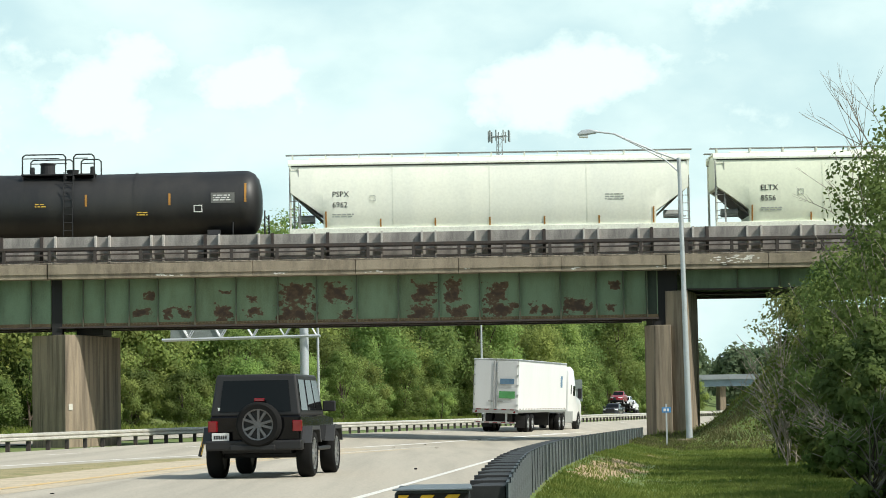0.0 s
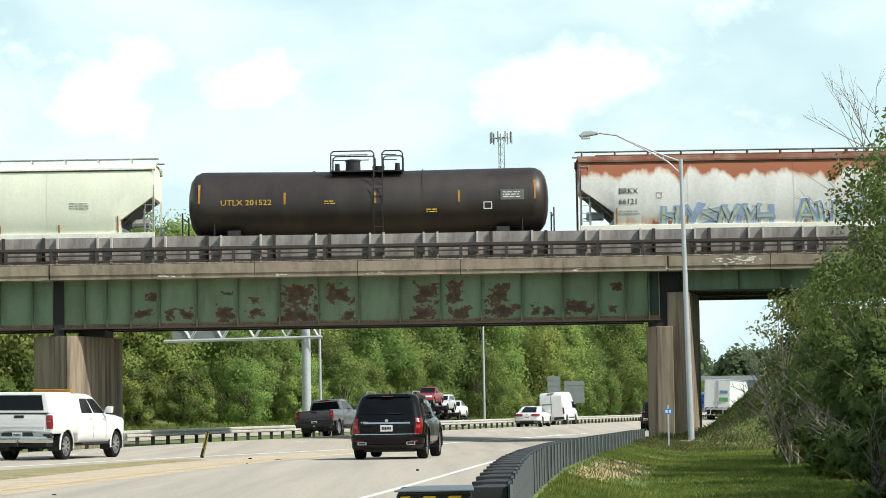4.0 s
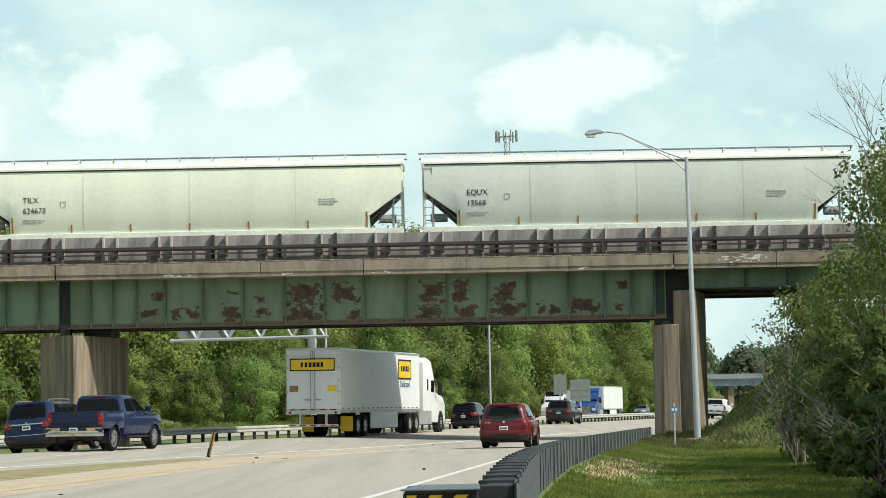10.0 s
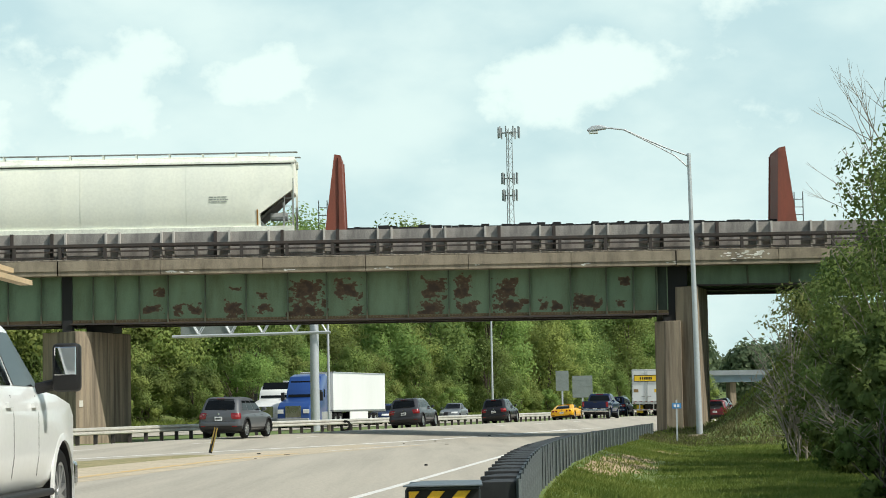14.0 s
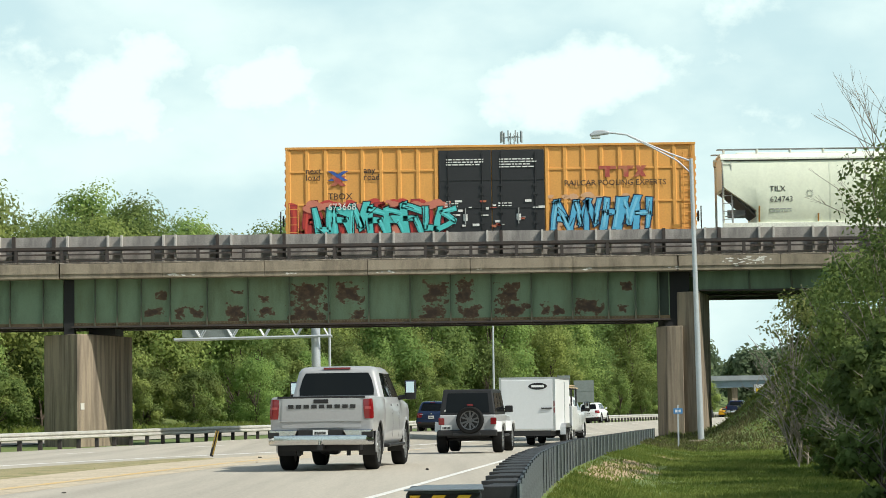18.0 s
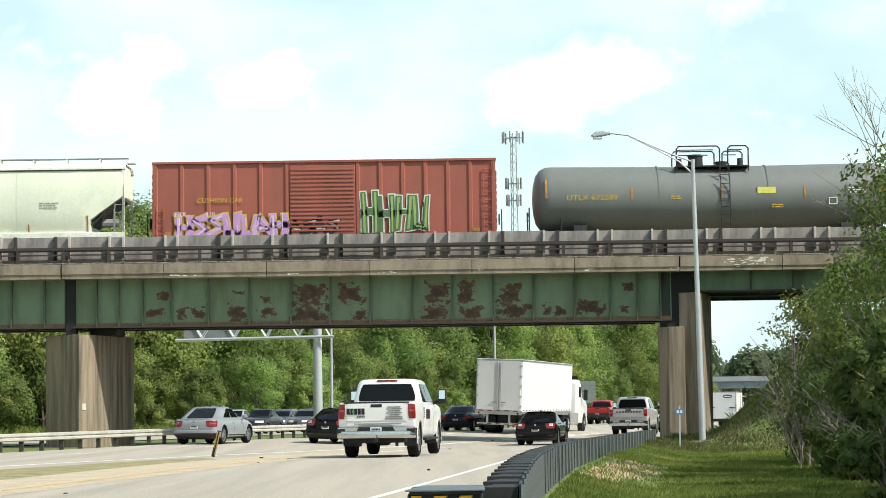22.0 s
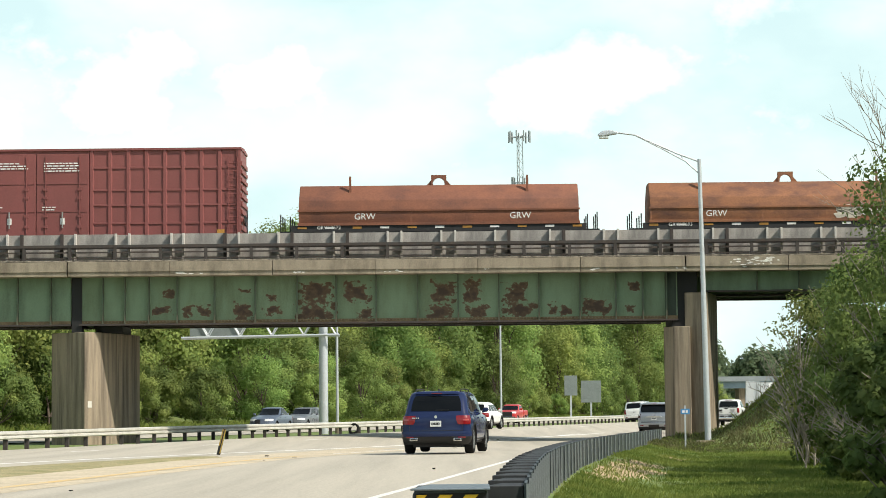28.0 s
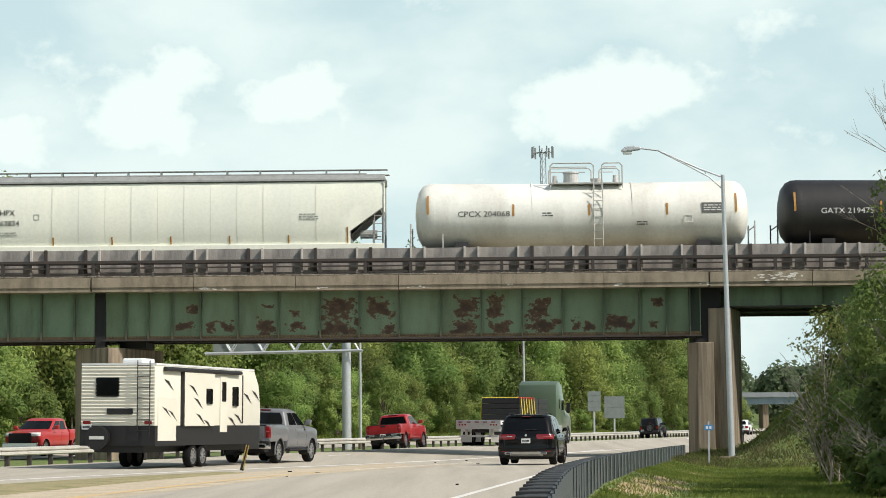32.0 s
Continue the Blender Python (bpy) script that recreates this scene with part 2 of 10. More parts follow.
# ---- mesh tools ----
def empty(name, m=None, label="", category="", group="", kind=""):
    ob = new(name)
    ob.empty_display_size = 0.3
    if m is not None:
        ob.matrix_world = m
    return tagged(ob, label, category, group, kind)


def mesh_of(bm, name, material, smooth=False):
    me = bpy.data.meshes.new(name)
    bm.normal_update()
    bm.to_mesh(me)
    bm.free()
    for q in (material if isinstance(material, (list, tuple)) else [material]):
        me.materials.append(q)
    if smooth:
        me.polygons.foreach_set("use_smooth", [True] * len(me.polygons))
        me.set_sharp_from_angle(angle=radians(35))
    return me


def part(name, bm, material, parent=None, label="", smooth=False, m=None):
    """Links a bmesh as one mesh object under a thing or a part."""
    ob = new(name, mesh_of(bm, name, material, smooth))
    if parent is not None:
        ob.parent = parent
    if m is not None:
        ob.matrix_local = m
    return tagged(ob, label)


def thing(name, bm, material, label, category, group="", kind="", smooth=False, m=None):
    ob = new(name, mesh_of(bm, name, material, smooth))
    if m is not None:
        ob.matrix_world = m
    return tagged(ob, label, category, group, kind)


def share(name, data, parent, m):
    ob = new(name, data)
    ob.parent = parent
    ob.matrix_local = m
    return ob


def box(bm, x0, x1, y0, y1, z0, z1, bev=0.0):
    vs = [bm.verts.new((x, y, z)) for x in (x0, x1) for y in (y0, y1) for z in (z0, z1)]
    fs = [bm.faces.new([vs[i] for i in q]) for q in
          ((0, 1, 3, 2), (4, 6, 7, 5), (0, 4, 5, 1), (2, 3, 7, 6), (0, 2, 6, 4), (1, 5, 7, 3))]
    if bev:
        bmesh.ops.bevel(bm, geom=list({e for f in fs for e in f.edges}), offset=bev, segments=2, profile=0.5, affect="EDGES")
    return bm


def B(x0, x1, y0, y1, z0, z1, bev=0.0):
    return box(bmesh.new(), x0, x1, y0, y1, z0, z1, bev)


def prism(bm, pts, lo, hi, axis="x", bev=0.0):
    """Extrudes a closed outline along an axis. The outline is (y, z) for x, (x, z) for y, (x, y) for z."""
    put = {"x": lambda a, b, c: (c, a, b), "y": lambda a, b, c: (a, c, b), "z": lambda a, b, c: (a, b, c)}[axis]
    v0 = [bm.verts.new(put(a, b, lo)) for a, b in pts]
    v1 = [bm.verts.new(put(a, b, hi)) for a, b in pts]
    fs = [bm.faces.new(v0), bm.faces.new(v1[::-1])]
    n = len(pts)
    fs += [bm.faces.new((v0[i], v1[i], v1[(i + 1) % n], v0[(i + 1) % n])) for i in range(n)]
    bmesh.ops.recalc_face_normals(bm, faces=fs)
    if bev:
        bmesh.ops.bevel(bm, geom=list({e for f in fs for e in f.edges}), offset=bev, segments=2, profile=0.5, affect="EDGES")
    return bm


def tube(bm, a, b, r0, r1=None, n=10):
    """A round bar from a to b."""
    r1 = r0 if r1 is None else r1
    a, b = Vector(a), Vector(b)
    q = (b - a).to_track_quat("Z", "Y")
    rings = []
    for p, r in ((a, r0), (b, r1)):
        rings.append([bm.verts.new(p + q @ Vector((r * math.cos(2 * math.pi * i / n), r * math.sin(2 * math.pi * i / n), 0))) for i in range(n)])
    for i in range(n):
        bm.faces.new((rings[0][i], rings[0][(i + 1) % n], rings[1][(i + 1) % n], rings[1][i]))
    bm.faces.new(rings[0][::-1])
    bm.faces.new(rings[1])
    return bm


def pipe(bm, pts, r, n=8):
    for a, b in zip(pts, pts[1:]):
        tube(bm, a, b, r, r, n)
    return bm


def sweep(bm, path, profile, closed=True):
    """Sweeps a cross-section (sideways, up) along a list of ground points; sideways is to the right of travel."""
    rings = []
    for i, p in enumerate(path):
        a, b = Vector(path[max(i - 1, 0)]), Vector(path[min(i + 1, len(path) - 1)])
        d = (b - a)
        d.z = 0
        d.normalize()
        side = Vector((d.y, -d.x, 0))
        rings.append([bm.verts.new(Vector(p) + side * s + Vector((0, 0, u))) for s, u in profile])
    n = len(profile)
    for r0, r1 in zip(rings, rings[1:]):
        for i in range(n if closed else n - 1):
            bm.faces.new((r0[i], r1[i], r1[(i + 1) % n], r0[(i + 1) % n]))
    if closed:
        bm.faces.new(rings[0])
        bm.faces.new(rings[-1][::-1])
    return bm


# ---- plan: the camera looks along +y, the railway crosses along x ----
def main_x(y, off=0.0):
    """Centre of the middle lane of the away-going carriageway, plus an offset to the right."""
    return -31.6 + 0.245 * y + off


def ramp_x(y):
    """Centre of the slip road, which bends in towards the carriageway."""
    k = [(-20, -4.8), (10, -4.5), (20, -4.3), (28, -3.98), (37, -3.0), (58, -0.8), (83, 2.5), (101.5, 5.7), (128, 10.7), (160, 17.9), (260, 42)]
    for (a, u), (b, v) in zip(k, k[1:]):
        if y <= b or b == 260:
            w = (y - a) / (b - a)
            return u + (v - u) * w
    return 42


def smooth(a, b, x):
    t = min(1, max(0, (x - a) / (b - a)))
    return t * t * (3 - 2 * t)


def ground_z(x, y):
    """Height of the ground sheet."""
    g = main_x(y, -7.4)                      # line of the median guardrail
    z = -0.22 * smooth(g + 6, g + 1, x) - 0.085 * (1 - smooth(62, 118, y))
    e = ramp_x(y) + 3.6
    z -= 0.45 * smooth(e, e + 3.0, x)
    m = main_x(y, 0.5)                       # the road is banked towards the inside of its bend
    z -= 0.33 * min(1, max(0, 1.5 * (x - m) / max(2, e - 3.6 - m))) * smooth(50, 100, y) * (1 - smooth(190, 330, y)) * (1 - smooth(e - 0.3, e + 0.9, x))
    if x > e:                                # bank under the railway and beyond
        bank = smooth(82, 100, y) * smooth(e + 0.9, e + 9.5, x)
        z += 5.6 * bank
        z += 2.2 * smooth(e + 6, e + 22, x) * (1 - smooth(84, 104, y))
    w = main_x(y, -28)
    if x < w:                                # wooded slope beyond the far carriageway
        z += 14 * smooth(0, 70, w - x) * smooth(60, 140, y)
    return z


TRAIN_Y = 106.3
RAIL_Z = 8.2

# ---- ground, roads ----
def lerp_list(a, b, n):
    return [a + (b - a) * i / n for i in range(n + 1)]


def make_ground():
    ys = [-3000, -1500] + lerp_list(-1000, -60, 12) + lerp_list(-50, 20, 9) + lerp_list(22, 160, 92) + lerp_list(165, 400, 40) + [450, 520, 620, 800, 1100, 1600, 2600, 4200]
    us = [-3000, -1200, -500, -260, -160, -110, -80, -60, -45, -38, -32, -27, -24] + lerp_list(-22, 46, 85) + [52, 60, 75, 100, 150, 260, 500, 1200, 3000]
    bm = bmesh.new()
    grid = []
    for y in ys:
        row = []
        for u in us:
            x = main_x(y) + u
            z = ground_z(x, y)
            row.append(bm.verts.new((x, y, z - 0.03 + (0.015 * noise.noise(Vector((x * 0.6, y * 0.3, 0))) if 20 < y < 110 and x > ramp_x(y) + 5 else 0))))
        grid.append(row)
    for r0, r1 in zip(grid, grid[1:]):
        for i in range(len(us) - 1):
            bm.faces.new((r0[i], r0[i + 1], r1[i + 1], r1[i]))
    return thing("ground", bm, GRASS, "rough grass verge and banks beside the highway", "ground", kind="structure", smooth=True)


def strip(name, x_of, left, right, ys, material, label, lift=0.0, kind="structure", category="road", cols=4):
    bm = bmesh.new()
    rows = []
    for y in ys:
        c = x_of(y)
        rows.append([bm.verts.new((c + left + (right - left) * i / cols, y, ground_z(c + left + (right - left) * i / cols, y) + lift)) for i in range(cols + 1)])
    for r0, r1 in zip(rows, rows[1:]):
        for i in range(cols):
            bm.faces.new((r0[i], r0[i + 1], r1[i + 1], r1[i]))
    return thing(name, bm, material, label, category, kind=kind)


make_ground()
YS = [-1000, -500, -200, -60] + lerp_list(-20, 420, 110) + [500, 700, 1100]
# carriageway with three lanes and shoulders, the slip road, and the oncoming carriageway
strip("road", main_x, -7.0, 9.6, YS, ROAD_CONC, "pale worn concrete highway carriageway", 0.012, cols=12)
strip("road", ramp_x, -6.3, 4.1, [-1000, -500, -200, -60] + lerp_list(-20, 190, 74), ROAD_CONC, "pale worn concrete slip road joining the highway", 0.022, cols=8)
strip("road", main_x, -28.0, -15.5, YS, ROAD_CONC, "pale concrete oncoming carriageway behind the guardrail", 0.012, cols=8)



def lines():
    bm = bmesh.new()

    def band(x_of, off, w, y0, y1, lift):
        n = max(1, int((y1 - y0) / 4))
        rows = []
        for i in range(n + 1):
            y = y0 + (y1 - y0) * i / n
            c = x_of(y) + off
            rows.append((bm.verts.new((c - w / 2, y, ground_z(c - w / 2, y) + lift)), bm.verts.new((c + w / 2, y, ground_z(c + w / 2, y) + lift))))
        for a, b in zip(rows, rows[1:]):
            bm.faces.new((a[0], a[1], b[1], b[0]))

    def part_of(name, material, label):
        nonlocal bm
        ob = thing(name, bm, material, label, "road marking", kind="structure")
        bm = bmesh.new()
        return ob
    band(main_x, 7.3, 0.3, -20, 86, 0.0165)
    band(main_x, 7.3, 0.3, 86, 400, 0.0265)
    part_of("road_line", WHITE_LINE, "solid white edge line on the highway")
    band(ramp_x, 2.6, 0.14, -20, 150, 0.0265)
    part_of("road_line", WHITE_LINE, "solid white edge line of the slip road")
    band(ramp_x, -4.1, 0.26, -20, 63, 0.0285)
    part_of("road_line", YELLOW_LINE, "faded yellow edge line of the slip road")
    band(ramp_x, -4.1, 0.16, 67, 130, 0.0285)
    part_of("road_line", WHITE_LINE, "white line along the merging lane")
    band(main_x, -5.5, 0.18, -20, 400, 0.0165)
    part_of("road_line", YELLOW_LINE, "faded yellow line beside the median")
    for off in (-1.83, 1.83):
        y = 10
        while y < 300:
            band(main_x, off, 0.15, y, y + 3.0, 0.0165)
            y += 12.2
    part_of("lane_dashes", WHITE_LINE, "broken white lane lines on the highway")


lines()
strip("shoulder", ramp_x, -6.2, -3.3, lerp_list(-20, 84, 60), SAND, "sandy paved shoulder in the gore", 0.0248, cols=4, category="shoulder")


def gore():
    """Dry grass wedge between the highway and the slip road."""
    bm = bmesh.new()
    rows = []
    for y in lerp_list(-20, 61, 54):
        a, b = main_x(y, 9.35), ramp_x(y) - 5.9
        b = max(b, a + 0.02)
        rows.append([bm.verts.new((a + (b - a) * i / 6, y, ground_z(a + (b - a) * i / 6, y) + 0.0255 + (0.03 if 0 < i < 6 else 0))) for i in range(7)])
    for r0, r1 in zip(rows, rows[1:]):
        for i in range(6):
            bm.faces.new((r0[i], r0[i + 1], r1[i + 1], r1[i]))
    thing("verge", bm, mat("dry_grass", (0.33, 0.28, 0.15), 0.95, dark=(0.16, 0.17, 0.06), scale=1.5, amount=0.8, grain=0.3, bump=0.6), "dry grass and soil wedge between highway and slip road", "verge", kind="structure")


gore()


# ---- railway bridge ----
GY = 102.0                                    # near face of the girder
SPAN = [-17.0, 9.7]
STIFF = [-15.95, -14.95, -13.87, -12.58, -10.9, -9.06, -7.17, -5.41, -3.6, -1.73, 0.1, 1.94, 3.75, 5.6, 7.22, 8.44, 9.5]
GREEN = mat("green_bridge_paint", (0.172, 0.245, 0.16), 0.75, dark=(0.085, 0.11, 0.072), scale=1.4, amount=0.7, grain=0.1, streak=0.25)
STIFF_M = mat("grimy_green_steel", (0.085, 0.115, 0.078), 0.8, dark=(0.07, 0.05, 0.03), scale=3, amount=0.9, grain=0.15, streak=0.4)
RIVET_M = mat("pale_rust_angle", (0.20, 0.145, 0.08), 0.85, dark=(0.13, 0.08, 0.045), scale=2.5, amount=0.9, grain=0.2)
SOOT_GREEN = mat("sooty_green_paint", (0.045, 0.06, 0.045), 0.85, dark=(0.02, 0.022, 0.02), scale=1.5, amount=0.9, grain=0.15, streak=0.3)
LIME = mat("lime_stain", (0.70, 0.68, 0.63), 0.9, dark=(0.45, 0.42, 0.36), scale=5, amount=0.8)


RUST_SPOTS = (  # middle and half size (x, z) of the rusted patches on the near web
    (-13.0, 6.5, 0.26, 0.2), (-13.24, 5.75, 0.44, 0.2), (-12.1, 5.72, 0.28, 0.3), (-11.4, 5.7, 0.32, 0.28), (-9.6, 5.7, 0.42, 0.42), (-9.55, 6.6, 0.34, 0.1),
    (-8.3, 6.25, 0.26, 0.2), (-8.3, 5.72, 0.5, 0.26), (-6.3, 6.45, 0.85, 0.55), (-6.35, 5.6, 0.9, 0.34), (-4.47, 6.5, 0.62, 0.48), (-4.05, 5.55, 0.4, 0.28),
    (-0.54, 6.5, 0.55, 0.5), (-0.76, 5.6, 0.6, 0.38), (0.72, 6.55, 0.42, 0.56), (1.0, 5.57, 0.52, 0.3), (2.64, 6.42, 0.55, 0.42), (2.92, 5.66, 0.78, 0.36),
    (4.37, 5.62, 0.3, 0.34), (5.0, 5.58, 0.25, 0.28), (6.37, 5.74, 0.6, 0.38), (8.05, 6.65, 0.25, 0.2), (7.84, 5.6, 0.26, 0.18))


def rust_paint():
    """Faded green paint; rust breaks through in ragged patches, two rows of them, with runs below."""
    m = mat("rusted_green_paint", (0.172, 0.245, 0.155), 0.75, dark=(0.105, 0.132, 0.07), scale=1.2, amount=0.7, grain=0.1, streak=0.25)
    nt = m.node_tree
    N, L = nt.nodes.new, nt.links.new
    b = nt.nodes["Principled BSDF"]
    old = b.inputs["Base Color"].links[0].from_socket
    co = N("ShaderNodeTexCoord")
    sep = N("ShaderNodeSeparateXYZ")
    L(co.outputs["Object"], sep.inputs["Vector"])

    def calc(op, u, v=None):
        n = N("ShaderNodeMath")
        n.operation = op
        for i, q in enumerate((u, v)):
            if q is None:
                continue
            if isinstance(q, (int, float)):
                n.inputs[i].default_value = q
            else:
                L(q, n.inputs[i])
        return n.outputs[0]

    def rough(scale, detail, squash):
        n, mp = N("ShaderNodeTexNoise"), N("ShaderNodeMapping")
        n.inputs["Scale"].default_value, n.inputs["Detail"].default_value, n.inputs["Roughness"].default_value = scale, detail, 0.62
        mp.inputs["Scale"].default_value = squash
        mp.inputs["Location"].default_value = (3.3, 0, 1.2)
        L(co.outputs["Object"], mp.inputs["Vector"])
        L(mp.outputs["Vector"], n.inputs["Vector"])
        return n.outputs["Fac"]
    best = 0.0
    for x, z, w, h in RUST_SPOTS:
        dx = calc("ABSOLUTE", calc("DIVIDE", calc("SUBTRACT", sep.outputs["X"], x), w))
        dz = calc("ABSOLUTE", calc("DIVIDE", calc("SUBTRACT", sep.outputs["Z"], z), h))
        best = calc("MAXIMUM", best, calc("SUBTRACT", 1.15, calc("MAXIMUM", dx, dz)))
    ragged = calc("MULTIPLY", calc("SUBTRACT", rough(3.2, 6, (1, 1, 1.3)), 0.5), 3.4)
    f = calc("ADD", calc("MULTIPLY", best, 1.0), ragged)
    f = calc("MULTIPLY", f, calc("GREATER_THAN", best, 0.02))
    specks = calc("MULTIPLY", calc("SUBTRACT", rough(5.0, 5, (0.7, 1, 1.6)), 0.66), 6.0)
    f = calc("MAXIMUM", f, specks)
    rp = N("ShaderNodeValToRGB")
    rp.color_ramp.elements[0].position, rp.color_ramp.elements[1].position = 0.28, 0.42
    L(f, rp.inputs["Fac"])
    tone = N("ShaderNodeValToRGB")
    tone.color_ramp.elements[0].position, tone.color_ramp.elements[1].position = 0.35, 1.1
    tone.color_ramp.elements[0].color, tone.color_ramp.elements[1].color = (0.115, 0.068, 0.038, 1), (0.052, 0.031, 0.021, 1)
    L(f, tone.inputs["Fac"])
    mx = N("ShaderNodeMix")
    mx.data_type = "RGBA"
    L(tone.outputs["Color"], mx.inputs["B"])
    L(rp.outputs["Color"], mx.inputs["Factor"])
    L(old, mx.inputs["A"])
    L(mx.outputs["Result"], b.inputs["Base Color"])
    return m


RUSTY = rust_paint()
BRIDGE = empty("railway_bridge", pose(0, 0, 0), "weathered railway bridge of rusty green plate girders and stained concrete", "bridge")


def make_bridge():
    # plate girders: web, flanges, stiffeners
    for y0, name in ((GY, "girder"), (GY + 4.2, "girder"), (GY + 8.4, "girder")):
        up = 0.02 * (y0 - GY)                     # the hidden girders are shallower
        bm = B(SPAN[0], SPAN[1] + 0.3, y0, y0 + 0.05, 5.15 + up, 7.3)
        part(name, bm, RUSTY if y0 == GY else GREEN, BRIDGE)
        bm = B(SPAN[0], SPAN[1] + 0.3, y0 - 0.2, y0 + 0.25, 5.08 + up, 5.15 + up)
        part("bottom_flange", bm, RUST_DARK, BRIDGE, "rusty bottom flange")
        bm = B(-60, -17.4, y0, y0 + 0.05, 5.15 + up, 7.3)
        part(name, bm, GREEN, BRIDGE)
        bm = B(-60, -17.4, y0 - 0.2, y0 + 0.25, 5.08 + up, 5.15 + up)
        part("bottom_flange", bm, RUST_DARK, BRIDGE, "rusty bottom flange")
        bm = B(11.2, 60, y0, y0 + 0.05, 6.42, 7.3)
        part(name, bm, GREEN, BRIDGE)
        bm = B(11.2, 60, y0 - 0.2, y0 + 0.25, 6.35, 6.42)
        part("bottom_flange", bm, RUST_DARK, BRIDGE, "rusty bottom flange")
    tall = mesh_of(B(-0.03, 0.03, -0.2, 0, 0, 2.15), "stiffener", STIFF_M)
    short = mesh_of(B(-0.03, 0.03, -0.2, 0, 0, 0.88), "stiffener", STIFF_M)
    for x in STIFF:
        share("stiffener", tall, BRIDGE, pose(x, GY, 5.15))
    x = -18.3
    while x > -45:
        share("stiffener", tall, BRIDGE, pose(x, GY, 5.15))
        x -= 1.5
    x = 13.6
    while x < 45:
        share("stiffener", short, BRIDGE, pose(x, GY, 6.42))
        x += 1.9
    # fascia blocks with open joints and a drip ledge
    joints = [-60, -49.6, -45, -40.4, -35.8, -31.2, -26.6, -22.0, -17.42, -12.8, -8.2, -3.6, 1.0, 5.6, 10.28, 14.9, 19.5, 24.1, 28.7, 33.3, 60]
    for a, b in zip(joints, joints[1:]):
        bm = bmesh.new()
        pr = [(GY - 1.05, 7.46), (GY - 1.05, 7.91), (GY + 0.3, 7.95), (GY + 9.3, 7.95), (GY + 9.3, 7.3), (GY - 1.0, 7.26), (GY - 1.0, 7.46)]
        gap = 0.05 if a in (-17.42, 10.28) else 0.012
        prism(bm, pr, a + gap, b - 0.012, "x")
        part("deck_block", bm, FASCIA, BRIDGE)
    # riveted angle along the foot of the web, sooty web ends
    for x0, x1 in ((-60, -17.4), (SPAN[0], SPAN[1] + 0.3)):
        part("flange_angle", B(x0, x1, GY - 0.03, GY - 0.002, 5.16, 5.30), RIVET_M, BRIDGE, "rusty riveted angle")
    part("web_end", B(9.45, 9.95, GY - 0.008, GY - 0.002, 5.3, 7.3), SOOT_GREEN, BRIDGE, "soot-blackened end panel")
    rivet = mesh_of(tube(bmesh.new(), (0, 0, 0), (0, -0.03, 0), 0.032, 0.018, 6), "rivet", mat("pale_rivet", (0.26, 0.21, 0.13), 0.8, scale=3, amount=0.6))
    x = SPAN[0] + 0.2
    while x < SPAN[1]:
        share("rivet", rivet, BRIDGE, pose(x, GY - 0.03, 5.245))
        x += 0.155
    # ballast wall panels, paired posts, walkway grating on short posts with its rails
    rnd = random.Random(12)
    panel = mesh_of(B(0.02, 2.45, 0, 0.12, 0, 1.33), "wall_panel", PARAPET)
    post = mesh_of(B(-0.045, 0.045, -0.2, 0, 0, 1.35), "wall_post", POST_M)
    dark = mesh_of(B(-0.07, 0.07, -0.16, 0, 0, 1.34), "wall_post", RUST_DARK)
    x = -52.5
    while x < 50:
        share("wall_panel", panel, BRIDGE, pose(x, GY + 0.75 + rnd.uniform(-0.02, 0.02), 7.95 + rnd.uniform(-0.03, 0.01)))
        k = rnd.random()
        share("wall_post", post if k > 0.25 else dark, BRIDGE, pose(x + rnd.uniform(-0.04, 0.04), GY + 0.75, 7.95))
        share("wall_post", dark if k > 0.55 else post, BRIDGE, pose(x + 0.62 + rnd.uniform(-0.04, 0.04), GY + 0.75, 7.95))
        x += 2.47
    stub = mesh_of(B(-0.07, 0.07, -0.06, 0.06, 0, 0.74), "walkway_post", RUST_DARK)
    x = -52
    while x < 50:
        share("walkway_post", stub, BRIDGE, pose(x, GY - 0.90, 7.91))
        x += 2.04
    for k in range(6):
        y = GY - 0.90 + k * 0.26
        part("walkway_plank", B(-60, 60, y, y + 0.17, 8.585, 8.63), RUST_DARK, BRIDGE, "grimy walkway plank")
    part("walkway_rail", B(-60, 60, GY - 0.98, GY - 0.93, 8.55, 8.67), RUST_DARK, BRIDGE)
    part("walkway_rail", B(-60, 60, GY - 0.92, GY - 0.88, 8.30, 8.37), RUST_DARK, BRIDGE)
    part("walkway_rail", B(-60, 60, GY - 0.92, GY - 0.88, 8.04, 8.09), RUST_DARK, BRIDGE)
    part("ledge", B(-60, 60, GY - 0.98, GY + 0.60, 7.93, 7.975), mat("rubble_ledge", (0.38, 0.33, 0.27), 0.95, dark=(0.08, 0.07, 0.06), scale=4, amount=1.0, grain=0.5, bump=1.0), BRIDGE, "gritty ledge")
    # lime runs on the fascia
    for x0, z0, w, hh in ((12.6, 7.40, 1.3, 0.42), (12.3, 7.55, 1.9, 0.28), (13.6, 7.62, 0.9, 0.2), (-12.6, 7.32, 1.2, 0.10), (-7.3, 7.33, 0.5, 0.08), (-3.2, 7.33, 0.8, 0.12), (1.3, 7.34, 0.3, 0.1), (6.0, 7.33, 0.4, 0.08), (9.9, 7.33, 0.4, 0.1)):
